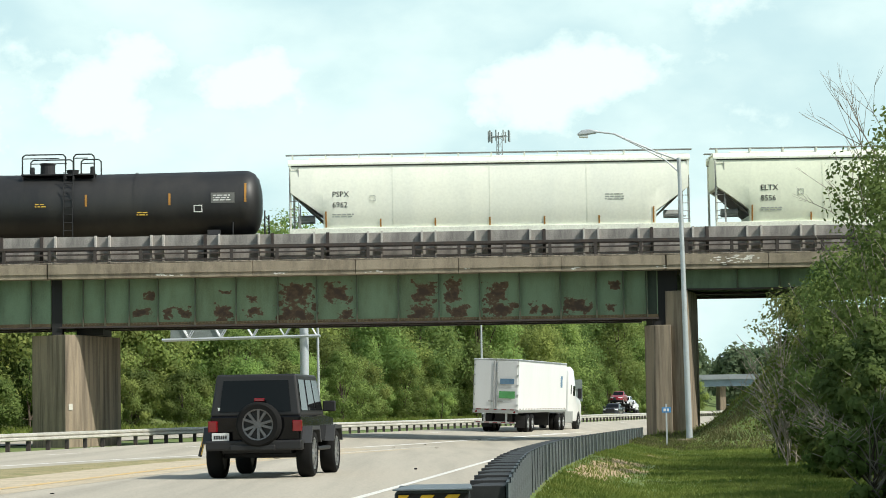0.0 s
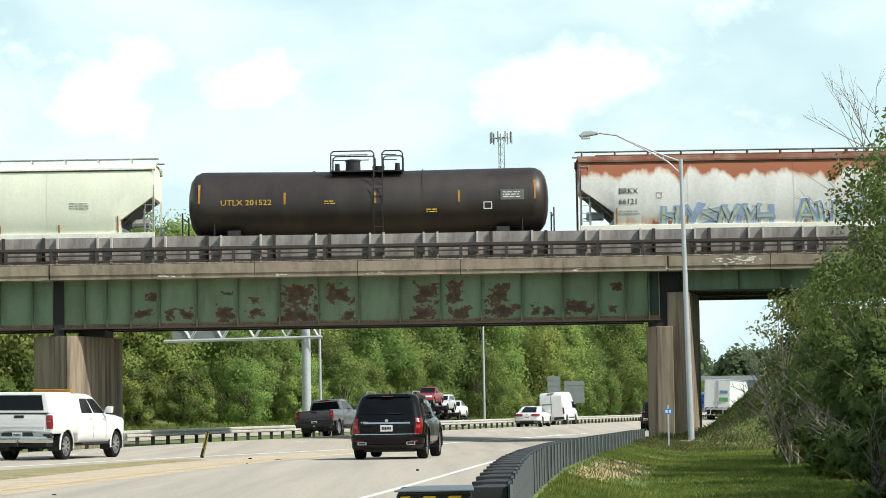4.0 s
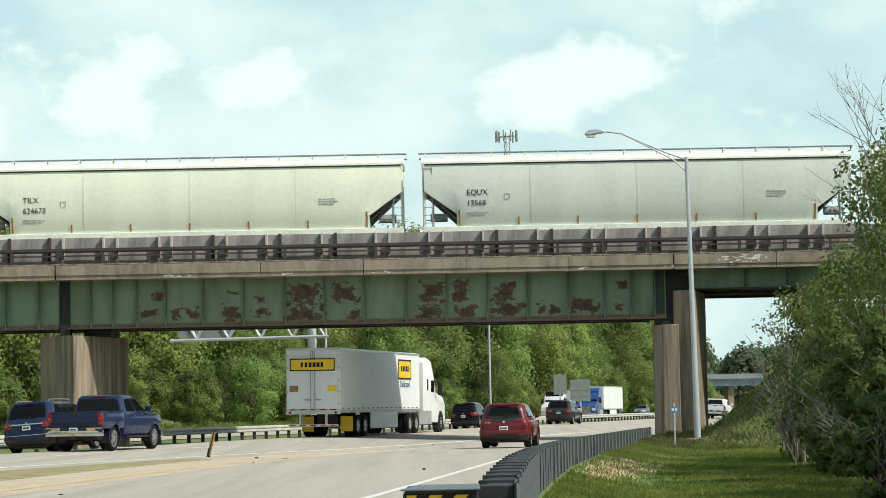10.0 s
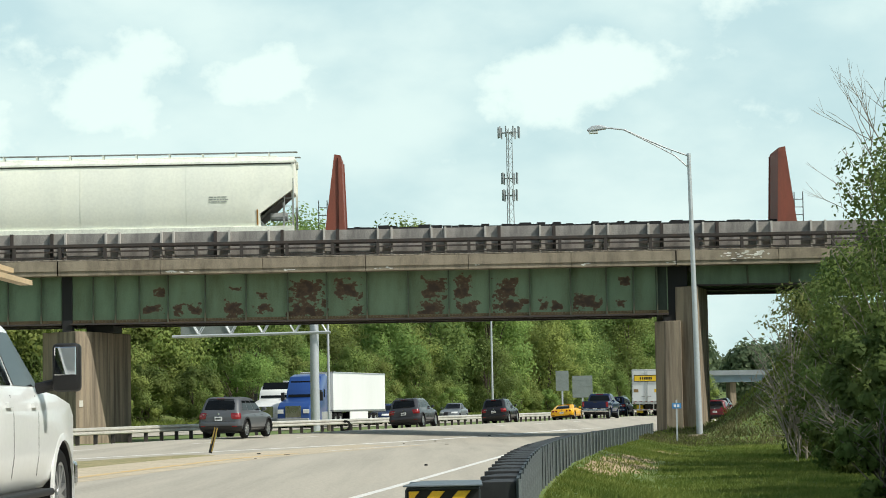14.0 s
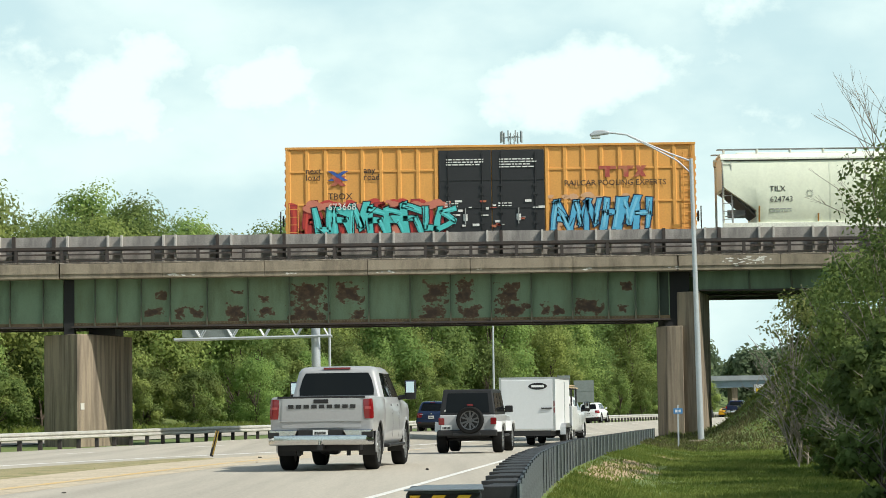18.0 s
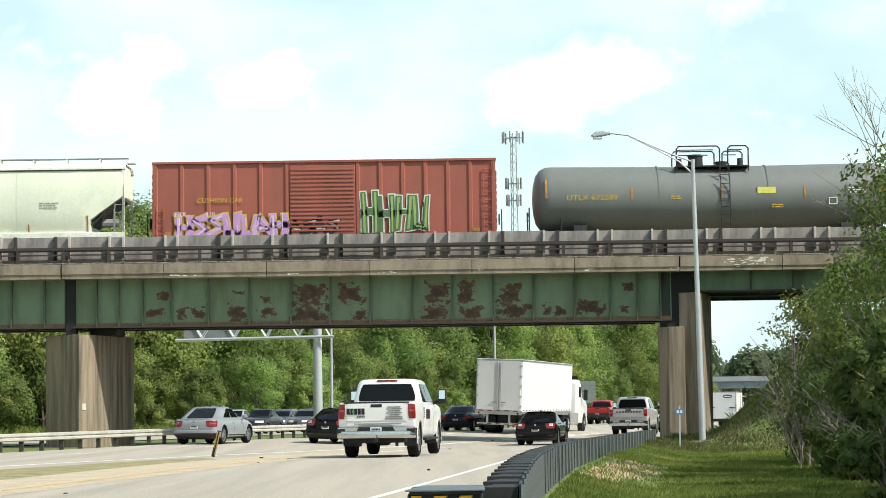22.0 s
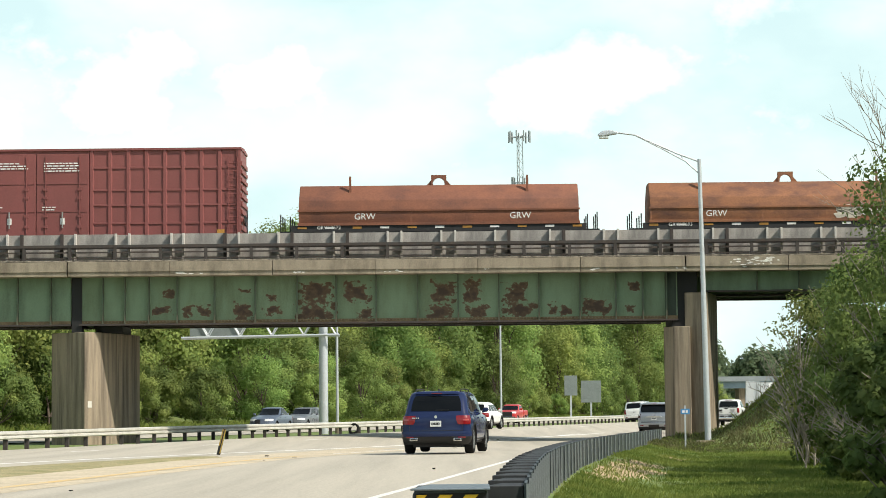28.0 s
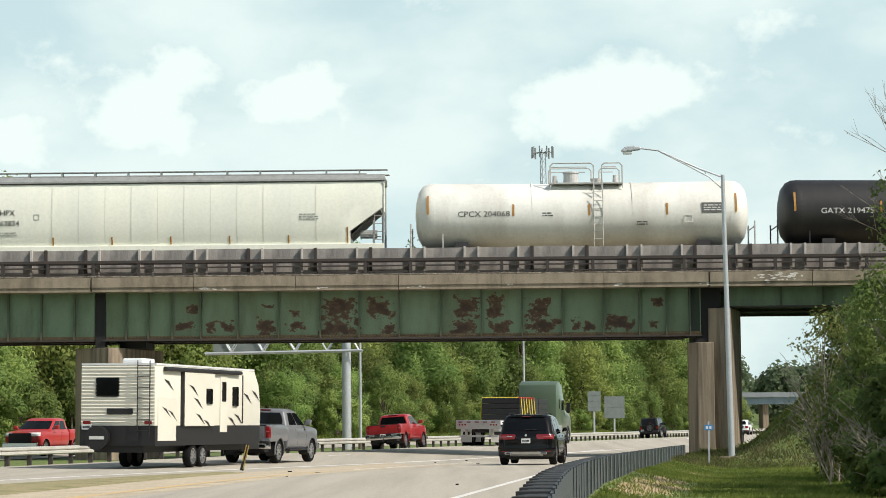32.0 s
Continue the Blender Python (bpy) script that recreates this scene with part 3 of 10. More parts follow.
        for k in range(int(w * 9)):
            u, v, a, c = rnd.uniform(0, w), rnd.uniform(0, hh), rnd.uniform(0.03, 0.14), rnd.uniform(0.015, 0.05)
            y = GY - 1.003 if z0 + v < 7.46 - c else GY - 1.053
            if z0 + v > 7.46 - c and z0 + v < 7.46 + c:
                continue
            pts = [(x0 + u - a, z0 + v), (x0 + u - a * 0.3, z0 + v + c), (x0 + u + a * 0.6, z0 + v + c * 0.7), (x0 + u + a, z0 + v - c * 0.2), (x0 + u, z0 + v - c)]
            part("lime_run", prism(bmesh.new(), pts, y - 0.002 - 0.0004 * k, y + 0.004, "y"), LIME, BRIDGE)
    part("far_wall", B(-60, 60, GY + 8.2, GY + 8.35, 7.96, 9.2), PARAPET, BRIDGE)
    part("ballast", B(-60, 60, GY + 0.9, GY + 8.1, 7.96, 8.0), DIRT, BRIDGE, "ballast bed")
    for dy in (-0.7175, 0.7175):
        part("rail", B(-60, 60, TRAIN_Y + dy - 0.035, TRAIN_Y + dy + 0.035, 8.0, RAIL_Z), RUST_DARK, BRIDGE, "steel rail")
    # piers: walls set along the road with an angled nose
    def pier(pts, z0, z1, name="pier"):
        return part(name, prism(bmesh.new(), pts, z0, z1, "z", 0.03), CONCRETE, BRIDGE, "stained concrete pier")
    pier([(-18.45, 103.0), (-16.69, 101.45), (-16.14, 102.15), (-14.97, 106.9), (-16.8, 108.4), (-18.1, 107.0)], -0.6, 4.79)
    pier([(9.4, 102.4), (9.78, 101.6), (10.5, 101.5), (11.0, 106.0), (9.9, 106.5)], -0.8, 4.79)
    pier([(10.32, 101.95), (11.27, 101.45), (12.14, 105.1), (11.3, 105.6), (10.6, 105.2)], -0.8, 6.33, "pier_column")
    part("pier_plate", B(-0.11, 0.11, -0.02, 0.01, 0, 0.29), mat("white_plate", (0.6, 0.58, 0.52), 0.7), BRIDGE, "small white plate", m=pose(-16.50, 101.68, 1.40, 0, 0, 52))
    # solid black blocks stand in for the deep shade of the bearing gaps
    part("bearing", B(-17.35, -16.9, GY - 0.1, GY + 0.5, 4.79, 7.3), BLACK, BRIDGE, "black block for the shade in the bearing gap")
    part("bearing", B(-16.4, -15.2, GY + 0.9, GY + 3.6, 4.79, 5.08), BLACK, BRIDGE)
    part("bearing", B(9.75, 10.9, GY + 0.05, GY + 3.2, 4.79, 7.28), BLACK, BRIDGE, "black block for the shade in the bearing gap")


make_bridge()


# ---- roadside: guardrail, crash barrier, lamp, signs ----
def guardrail():
    rail = empty("guardrail", pose(0, 0, 0), "galvanised W-beam guardrail on short posts along the median", "guardrail")
    path = [(main_x(y, -7.2), y, ground_z(main_x(y, -7.2), y)) for y in lerp_list(40, 330, 75)]
    prof = [(-0.02, 0.42), (0.07, 0.46), (0.07, 0.53), (-0.02, 0.58), (0.07, 0.63), (0.07, 0.70), (-0.02, 0.74), (-0.03, 0.74), (-0.03, 0.42)]
    part("beam", sweep(bmesh.new(), path, prof), GALV, rail)
    me = mesh_of(B(-0.08, 0.08, -0.10, 0.10, -0.2, 0.68), "post", RUST_DARK)
    y, n = 42.0, 0
    while y < 330 and n < 150:
        x = main_x(y, -7.2) - 0.13
        share("post", me, rail, pose(x, y, ground_z(x, y)))
        y += 1.9
        n += 1


guardrail()
BARRIER = mat("slate_grey_barrier", (0.050, 0.064, 0.072), 0.55, 0.2, dark=(0.03, 0.036, 0.04), scale=2, amount=0.6)
BARRIER_DARK = mat("black_barrier_cap", (0.018, 0.02, 0.022), 0.7, dark=(0.05, 0.05, 0.05), scale=4, amount=0.4)
BARRIER_EDGE = mat("pale_barrier_edge", (0.30, 0.33, 0.34), 0.5, 0.2, dark=(0.12, 0.13, 0.13), scale=3, amount=0.6, streak=0.3)
BARRIER_LID = mat("worn_barrier_lid", (0.16, 0.19, 0.215), 0.45, 0.3, dark=(0.08, 0.095, 0.11), scale=2, amount=0.6)
HAZ_YELLOW = mat("hazard_yellow", (0.80, 0.48, 0.02), 0.5, scale=4, amount=0.2)
PATH = [(0.66, 24.0, 0.28), (0.84, 27, 0.36), (1.08, 31, 0.41), (1.34, 35, 0.43), (1.76, 40, 0.44), (2.75, 51, 0.40), (4.26, 64, 0.35), (6.5, 80, 0.31), (8.35, 93, 0.29)]


def along(path, y):
    for a, b in zip(path, path[1:]):
        if y <= b[1] or b is path[-1]:
            w = (y - a[1]) / (b[1] - a[1])
            return Vector([p + (q - p) * w for p, q in zip(a, b)])


def crash_cushion():
    bar = empty("crash_barrier", pose(0, 0, 0), "long slate-grey crash cushion of overlapping panels with a chevron nose", "crash barrier")
    y, n = 24.7, 0
    while y < 92:
        step = 1.05 if y < 40 else 1.6
        a, b = along(PATH, y), along(PATH, min(y + step, 93))
        d = (b - a)
        d.z = 0
        L = d.length
        ang = math.degrees(math.atan2(d.y, d.x)) - 90
        zb = -0.56
        h = a.z - zb
        pn = part("panel", prism(bmesh.new(), [(0.02, -0.03), (0.05, -0.03), (0.035, L + 0.05), (0.0, L + 0.05)], 0, h, "z"), BARRIER, bar, m=pose(a.x, a.y, zb, 0, 0, ang))
        part("panel_edge", B(0.046, 0.075, -0.05, -0.01, 0.02, h - 0.01), BARRIER_EDGE, pn)
        part("bay_block", prism(bmesh.new(), [(-0.42, 0), (0.012, 0), (0.0, L), (-0.27, L)], 0, h - 0.035, "z", 0.006), BARRIER_DARK, bar, m=pose(a.x, a.y, zb, 0, 0, ang))
        y += step
    nose = part("nose", prism(bmesh.new(), [(-0.46, -0.45), (0.31, -0.45), (0.31, 0.20), (0.28, 0.235), (-0.43, 0.235), (-0.46, 0.20)], 23.1, 24.7, "y", 0.01), BARRIER, bar, "slate nose box", m=pose(0, 0, 0.045))
    part("nose_lid", prism(bmesh.new(), [(-0.48, 23.02), (0.33, 23.02), (0.34, 24.5), (-0.30, 24.5)], 0.236, 0.252, "z", 0.004), BARRIER_LID, nose, "pale blue-grey lid")
    st = bmesh.new()
    for k in range(-3, 4):
        x = -0.42 + k * 0.26
        pts = clip_poly([(x, -0.40), (x + 0.13, -0.40), (x + 0.13 + 0.5, 0.19), (x + 0.5, 0.19)], -0.42, 0.27)
        if len(pts) > 2:
            prism(st, pts, 23.072, 23.086, "y")
    part("chevron_plate", B(-0.44, 0.29, 23.086, 23.098, -0.42, 0.205), BLACK, nose, "black plate")
    part("chevron_stripes", st, HAZ_YELLOW, nose, "yellow diagonal stripes")


def clip_poly(pts, lo, hi):
    """Cuts a polygon to lo <= x <= hi."""
    for lim, sgn in ((lo, 1), (hi, -1)):
        out = []
        for a, b in zip(pts, pts[1:] + pts[:1]):
            ia, ib = (a[0] - lim) * sgn >= 0, (b[0] - lim) * sgn >= 0
            if ia:
                out.append(a)
            if ia != ib:
                w = (lim - a[0]) / (b[0] - a[0])
                out.append((lim, a[1] + (b[1] - a[1]) * w))
        pts = out
        if not pts:
            break
    return pts


crash_cushion()
POLE = mat("aluminium_pole", (0.50, 0.53, 0.56), 0.5, 0.4, dark=(0.40, 0.40, 0.40), scale=2, amount=0.4)
LENS_M = mat("lamp_glass", (0.65, 0.68, 0.66), 0.25, scale=4, amount=0.2)
BLUE_SIGN = mat("blue_sign", (0.05, 0.22, 0.50), 0.5, scale=4, amount=0.2)
SIGN_BACK = mat("sign_back", (0.24, 0.27, 0.26), 0.5, 0.4, scale=1.5, amount=0.4)


def street_lamp():
    e = empty("street_lamp", pose(9.95, 90, -0.45), "tall aluminium street lamp with a trussed arm and cobra head", "street lamp")
    part("pole", tube(bmesh.new(), (0, 0, 0.3), (-0.16, 0, 11.5), 0.13, 0.075, 16), POLE, e, smooth=True)
    part("base", prism(bmesh.new(), [(-0.45, -0.45), (0.45, -0.45), (0.45, 0.45), (-0.45, 0.45)], -0.25, 0.28, "z", 0.03), CONCRETE, e, "concrete footing")
    arm = bmesh.new()
    pipe(arm, [(-0.16, 0, 11.4), (-1.0, 0, 11.72), (-1.9, 0, 12.12), (-2.7, 0, 12.50), (-3.45, 0, 12.60)], 0.035, 8)
    tube(arm, (-0.85, 0, 11.5), (-0.85, 0, 11.68), 0.025, n=6)
    part("arm", arm, POLE, e)
    brace = pipe(bmesh.new(), [(-0.15, 0, 10.9), (-0.7, 0, 11.42), (-1.5, 0, 11.86), (-2.3, 0, 12.28), (-2.7, 0, 12.48)], 0.03, 8)
    part("arm_brace", brace, POLE, e)
    hd = prism(bmesh.new(), [(-3.42, 12.64), (-3.42, 12.54), (-3.7, 12.50), (-4.14, 12.44), (-4.22, 12.52), (-4.02, 12.67), (-3.7, 12.70)], -0.15, 0.15, "y", 0.04)
    head = part("lamp_head", hd, POLE, e)
    part("lens", B(-4.14, -3.77, -0.11, 0.11, 12.36, 12.47, 0.03), LENS_M, head)


street_lamp()


def small_sign():
    e = empty("mile_marker", pose(8.55, 85, -0.53), "small blue marker sign on a thin post", "road sign")
    part("post", B(-0.03, 0.03, -0.02, 0.02, 0, 1.75), POLE, e)
    part("plate", B(-0.17, 0.17, -0.035, -0.02, 1.42, 1.62, 0.004), BLUE_SIGN, e)
    bm = bmesh.new()
    box(bm, -0.11, -0.02, -0.042, -0.035, 1.47, 1.57)
    box(bm, 0.02, 0.1, -0.042, -0.035, 1.47, 1.57)
    part("plate_mark", bm, LETTER_W, e)


LETTER_W = mat("sign_white", (0.75, 0.75, 0.75), 0.5)
small_sign()


def stake():
    e = empty("marker_stake", pose(-6.6, 62.6, -0.06, 0, 14, 0), "leaning amber and black flexible marker stake in the gore", "marker post")
    part("stake", B(-0.05, 0.05, -0.015, 0.015, 0, 0.74, 0.005), BLACK, e)
    for k in range(2):
        part("reflective_edge", B(0.018 - k * 0.066, 0.048 - k * 0.066, -0.022, -0.0145, 0.05 + 0.2 * k, 0.72), mat("worn_amber", (0.42, 0.28, 0.05), 0.6, dark=(0.1, 0.08, 0.03), scale=9, amount=0.9), e, "worn amber reflective edge")


stake()


def gantry():
    x, y = -8.3, 141
    e = empty("sign_gantry", pose(x, y, ground_z(x, y) - 0.1), "grey steel cantilever sign gantry beyond the guardrail", "sign gantry")
    part("column", tube(bmesh.new(), (0, 0, 0), (0, 0, 8.2), 0.29, 0.27, 20), POLE, e, smooth=True)
    tr = bmesh.new()
    for yy in (-0.5, 0.5):
        tube(tr, (1.0, yy, 6.22), (-8.8, yy, 6.1), 0.08, n=8)
        tube(tr, (1.0, yy, 7.9), (-8.8, yy, 7.8), 0.08, n=8)
        k = 0
        u = 0.8
        while u > -8.2:
            a, b = (6.22, 7.9) if k % 2 == 0 else (7.9, 6.22)
            tube(tr, (u, yy, a), (u - 1.0, yy, b), 0.045, n=6)
            u -= 1.0
            k += 1
    part("truss", tr, POLE, e)
    part("sign_panel", B(-8.4, -5.1, 0.6, 0.68, 6.25, 9.4), SIGN_BACK, e, "grey sign panel back")


gantry()


def light_mast(x, y, h, r=0.08):
    e = empty("light_mast", pose(x, y, ground_z(x, y)), "slender grey lighting mast beyond the guardrail", "light mast")
    part("pole", tube(bmesh.new(), (0, 0, 0), (0, 0, h), r * 1.3, r, 10), POLE, e)
    part("base", tube(bmesh.new(), (0, 0, -0.3), (0, 0, 0.4), r * 2.2, r * 2.0, 10), CONCRETE, e)
    part("lamp_arm", pipe(bmesh.new(), [(0, 0, h), (-1.2, 0, h + 0.5), (-2.2, 0, h + 0.6)], 0.05, 6), POLE, e)


light_mast(-7.55, 143, 11.5, 0.07)
light_mast(4.0, 205, 11.0)


def back_sign(x, y, w, h, z):
    e = empty("road_sign", pose(x, y, ground_z(x, y)), "plain grey back of a large road sign", "road sign")
    part("panel", B(-w / 2, w / 2, -0.02, 0.02, z, z + h, 0.01), SIGN_BACK, e)
    part("post", B(-0.1, 0.1, 0.03, 0.16, -0.3, z + h), POLE, e)
    for k in range(3):
        part("stringer", B(-w / 2 + 0.05, w / 2 - 0.05, -0.05, -0.02, z + h * (0.2 + 0.3 * k), z + h * (0.2 + 0.3 * k) + 0.07), SIGN_BACK, e)


back_sign(16.0, 270, 2.4, 2.6, 2.2)
back_sign(13.2, 262, 1.5, 2.3, 3.0)


def cell_tower():
    x, y, top = 11.6, 400, 51.0
    e = empty("cell_tower", pose(x, y, 0), "slim grey lattice phone mast with antenna arrays on the skyline", "phone mast")
    bm = bmesh.new()
    legs = [(math.cos(a) * 0.55, math.sin(a) * 0.55) for a in (0.3, 2.4, 4.5)]
    for a in legs:
        tube(bm, (a[0] * 1.8, a[1] * 1.8, 0), (a[0], a[1], top - 1), 0.09, 0.07, 6)
    z = 0
    while z < top - 2:
        k = 1.8 - 0.8 * z / top
        for a, b in zip(legs, legs[1:] + legs[:1]):
            tube(bm, (a[0] * k, a[1] * k, z), (b[0] * k, b[1] * k, z + 1.4), 0.035, n=5)
        z += 1.4
    part("mast", bm, GREY_T, e)
    for zc, r in ((top - 1.3, 1.9), (top - 9.5, 1.4), (top - 12.5, 1.3)):
        ar = bmesh.new()
        for k in range(6):
            a = k * math.pi / 3 + 0.2
            tube(ar, (0, 0, zc), (math.cos(a) * r, math.sin(a) * r, zc), 0.07, n=5)
        part("antenna_frame", ar, GREY_T, e)
        for k in range(9):
            a = k * math.pi * 2 / 9 + 0.2
            part("antenna", B(-0.13, 0.13, -0.08, 0.08, -1.0, 1.0), GREY_T, e, m=pose(math.cos(a) * r, math.sin(a) * r, zc, 0, 0, math.degrees(a)))


GREY_T = mat("mast_grey", (0.30, 0.32, 0.33), 0.6, 0.3)
cell_tower()


def overpass():
    x, y = 66, 460
    e = empty("overpass", pose(x, y, 0), "distant blue-grey highway overpass", "overpass")
    steel = mat("pale_blue_girder", (0.22, 0.30, 0.36), 0.7, amount=0.4, scale=0.5)
    part("girder", B(-60, 60, 0, 0.6, 5.2, 6.6), steel, e)
    # concrete paled towards blue-grey, the haze of distance put into its colour
    haze = mat("haze_tinted_concrete", (0.27, 0.30, 0.32), 0.9, scale=0.4, amount=0.4)
    part("deck", B(-60, 60, -0.6, 10, 6.6, 7.0), haze, e)
    part("parapet", B(-60, 60, -0.6, -0.3, 7.0, 7.6), haze, e)
    for px in (-26, -8, 11):
        part("pier", B(px - 0.6, px + 0.6, 1, 8, -1, 5.2), CONCRETE, e)


overpass()


# ---- trees and bushes ----
def leaf_card(verts, faces, c, size, rnd, up):
    n = Vector((up.x + rnd.gauss(0, 0.45), up.y + rnd.gauss(0, 0.45), up.z * 0.8 + 0.35 + rnd.gauss(0, 0.4)))
    q = n.to_track_quat("Z", "Y") @ Euler((0, 0, rnd.uniform(0, 6.28))).to_quaternion()
    a, b = q @ Vector((size, 0, 0)), q @ Vector((0, size * 0.62, 0))
    n = len(verts)
    verts += [c - a, c - b * 0.9 + a * 0.1, c + a, c + b]
    faces.append((n, n + 1, n + 2, n + 3))


def crown_mesh(name, seed, height, spread, clumps, leaves, size, material, low=0.25, clump_r=0.16):
    """A crown of leafy clumps with gaps; returns the mesh and the clump centres."""
    rnd = random.Random(seed)
    verts, faces, mids, norms = [], [], [], []
    heart = Vector((0, 0, height * 0.45))
    for k in range(clumps):
        u = rnd.random()
        z = height * (low + (1 - low) * u)
        r = spread * (math.sin(math.pi * min(0.97, (0.12 + 0.86 * u))) ** 0.65) * math.sqrt(rnd.uniform(0.15, 1))
        a = rnd.uniform(0, 6.28)
        c = Vector((math.cos(a) * r, math.sin(a) * r, z))
        mids.append(c)
        cr = height * clump_r * rnd.uniform(0.55, 1.15)
        for i in range(leaves):
            d = Vector((rnd.gauss(0, 1), rnd.gauss(0, 1), rnd.gauss(0, 0.8)))
            d.normalize()
            p = c + d * cr * (rnd.random() ** 0.45)
            leaf_card(verts, faces, p, size * rnd.uniform(0.6, 1.25), rnd, d)
            v = verts[-4:]
            own = (v[1] - v[0]).cross(v[3] - v[0]).normalized()
            out = (d + (p - heart).normalized() * 0.6 + own * 0.4 + Vector((0, 0, 0.15))).normalized()
            norms += [tuple(out)] * 4
    me = bpy.data.meshes.new(name)
    me.from_pydata([tuple(v) for v in verts], [], faces)
    me.materials.append(material)
    me.polygons.foreach_set("use_smooth", [True] * len(me.polygons))
    me.normals_split_custom_set_from_vertices(norms)
    return me, mids


def trunk_mesh(mids, height, r, seed, limbs=9, material=None):
    rnd = random.Random(seed)
    bm = bmesh.new()
    pts = [Vector((0, 0, -0.4))]
    for k in range(1, 6):
        pts.append(Vector((rnd.uniform(-0.03, 0.03) * height, rnd.uniform(-0.03, 0.03) * height, height * 0.75 * k / 5)))
    for i, (a, b) in enumerate(zip(pts, pts[1:])):
        tube(bm, a, b, r * (1 - i * 0.16), r * (1 - (i + 1) * 0.16), 8)
    for c in rnd.sample(mids, min(limbs, len(mids))):
        k = min(4, max(1, int(5 * 0.7 * c.z / height)))
        a = pts[k]
        m = (a + c) / 2 + Vector((0, 0, 0.04 * height))
        tube(bm, a, m, r * 0.4, r * 0.25, 6)
        tube(bm, m, c, r * 0.25, r * 0.08, 6)
    return mesh_of(bm, "trunk", material or BARK)


KINDS = []


def make_tree_kinds():
    for k, (h, s, c, l, size) in enumerate([(11, 3.7, 50, 290, 0.145), (13, 4.0, 54, 310, 0.15), (9, 3.5, 46, 280, 0.13), (14, 3.3, 52, 310, 0.15), (5, 3.0, 32, 270, 0.112), (10, 4.2, 38, 390, 0.14)]):
        me, mids = crown_mesh("crown", 70 + k, h, s, c, l, size, LEAF, 0.10 if k != 4 else 0.03)
        KINDS.append((me, trunk_mesh(mids, h, 0.02 * h, 80 + k), h))


make_tree_kinds()
FAR_KIND = crown_mesh("crown", 99, 12, 6.0, 30, 60, 0.75, LEAF_FAR, 0.0, 0.22)


def plant(kind, x, y, s, turn, label, group="trees beside the highway", name="tree", z=None):
    crown, trunk, h = KINDS[kind]
    e = empty(name, pose(x, y, ground_z(x, y) if z is None else z, 0, 0, turn), label, "tree" if name == "tree" else "bush", group)
    e.scale = (s, s, s)
    share("trunk", trunk, e, Matrix.Identity(4))
    share("crown", crown, e, Matrix.Identity(4))
    return e


def woods():
    rnd = random.Random(7)
    for row, (off, step, kinds, smin, smax) in enumerate([(-31, 6.5, (4, 4, 2), 0.6, 1.0), (-36, 7.0, (2, 0, 4, 5), 0.75, 1.15), (-42.5, 8.0, (0, 1, 2, 5), 0.85, 1.25),
                                                           (-51, 9.5, (0, 1, 3), 0.9, 1.25), (-61.5, 12, (1, 3), 1.0, 1.3)]):
        y = 112 + row * 3
        while y < 460:
            o = off + rnd.uniform(-2.5, 2.5)
            plant(rnd.choice(kinds), main_x(y, o), y, rnd.uniform(smin, smax), rnd.uniform(0, 360),
                  "leafy green roadside shrub" if row == 0 else "leafy green deciduous tree on the slope", name="bush" if row == 0 else "tree")
            y += step * rnd.uniform(0.75, 1.25) * (1 + max(0, y - 220) / 400)
    for k in range(46):                       # taller trees further along the road, and above the bridge on the left
        y = 250 + k * 4.6
        plant(rnd.choice((0, 1, 3)), main_x(y, rnd.uniform(-48, -31)), y, rnd.uniform(1.1, 1.6), rnd.uniform(0, 360), "tall green deciduous tree along the highway")
    for x, y, s in ((-31, 150, 1.2), (-36, 163, 1.2), (-30, 171, 1.05), (-27, 186, 1.1), (-23, 196, 1.1), (-33, 158, 1.15), (-24, 180, 1.05), (-41, 172, 1.3), (-25.5, 191, 1.1), (-28.5, 179, 1.1), (-22.5, 198, 1.1), (-29.5, 175, 1.05)):
        plant(rnd.choice((0, 1, 3)), x, y, s, rnd.uniform(0, 360), "tall green deciduous tree beyond the railway")
    # unseen trees behind and beside the parked camera, added for shade and reflections
    for x, y, s in ((23.5, 90, 1.1), (7.2, 24, 0.42), (6.3, 19, 0.42), (8.1, 28, 0.46), (9.7, 33, 0.5), (9, 14, 0.8), (8.8, 22, 0.6), (11.2, 30, 0.6), (12.7, 35, 0.65), (10.6, 26, 0.5), (11.6, 38, 0.5), (15, 24, 0.8), (19, 13, 1.0), (24, 2, 1.1), (13, 33, 0.55), (18, -8, 1.1), (27, 18, 1.1), (30, -20, 1.2), (12, -24, 1.0), (22, -40, 1.2), (6, -52, 1.2),
                    (-2, -64, 1.3), (-48, -30, 1.2), (-52, -8, 1.2), (-56, 12, 1.2), (-52, 34, 1.1), (-50, 56, 1.1), (-44, 74, 1.0), (-46, -52, 1.3), (-60, -70, 1.3), (16, -70, 1.3), (34, -60, 1.3), (36, 0, 1.2), (34, 34, 1.1)):
        plant(rnd.choice((0, 1, 3)), x, y, s, rnd.uniform(0, 360), "out-of-view green tree added for shade and reflections")
    # the distant wooded ridge, its haze painted into the leaf colour
    verts, faces = [], []
    src = FAR_KIND[0]
    base = [v.co.copy() for v in src.vertices]
    polys = [tuple(p.vertices) for p in src.polygons]
    for k in range(120):
        y = rnd.uniform(500, 760)
        x = rnd.uniform(-190, 190)
        if abs(x - main_x(y)) < 28:
            x -= 60
        s = rnd.uniform(0.8, 1.3)
        q = Matrix.Rotation(rnd.uniform(0, 6.28), 4, "Z")
        n = len(verts)
        z = 1.5 + (y - 500) * 0.012
        verts += [tuple(q @ v * s + Vector((x, y, z))) for v in base]
        faces += [tuple(i + n for i in f) for f in polys]
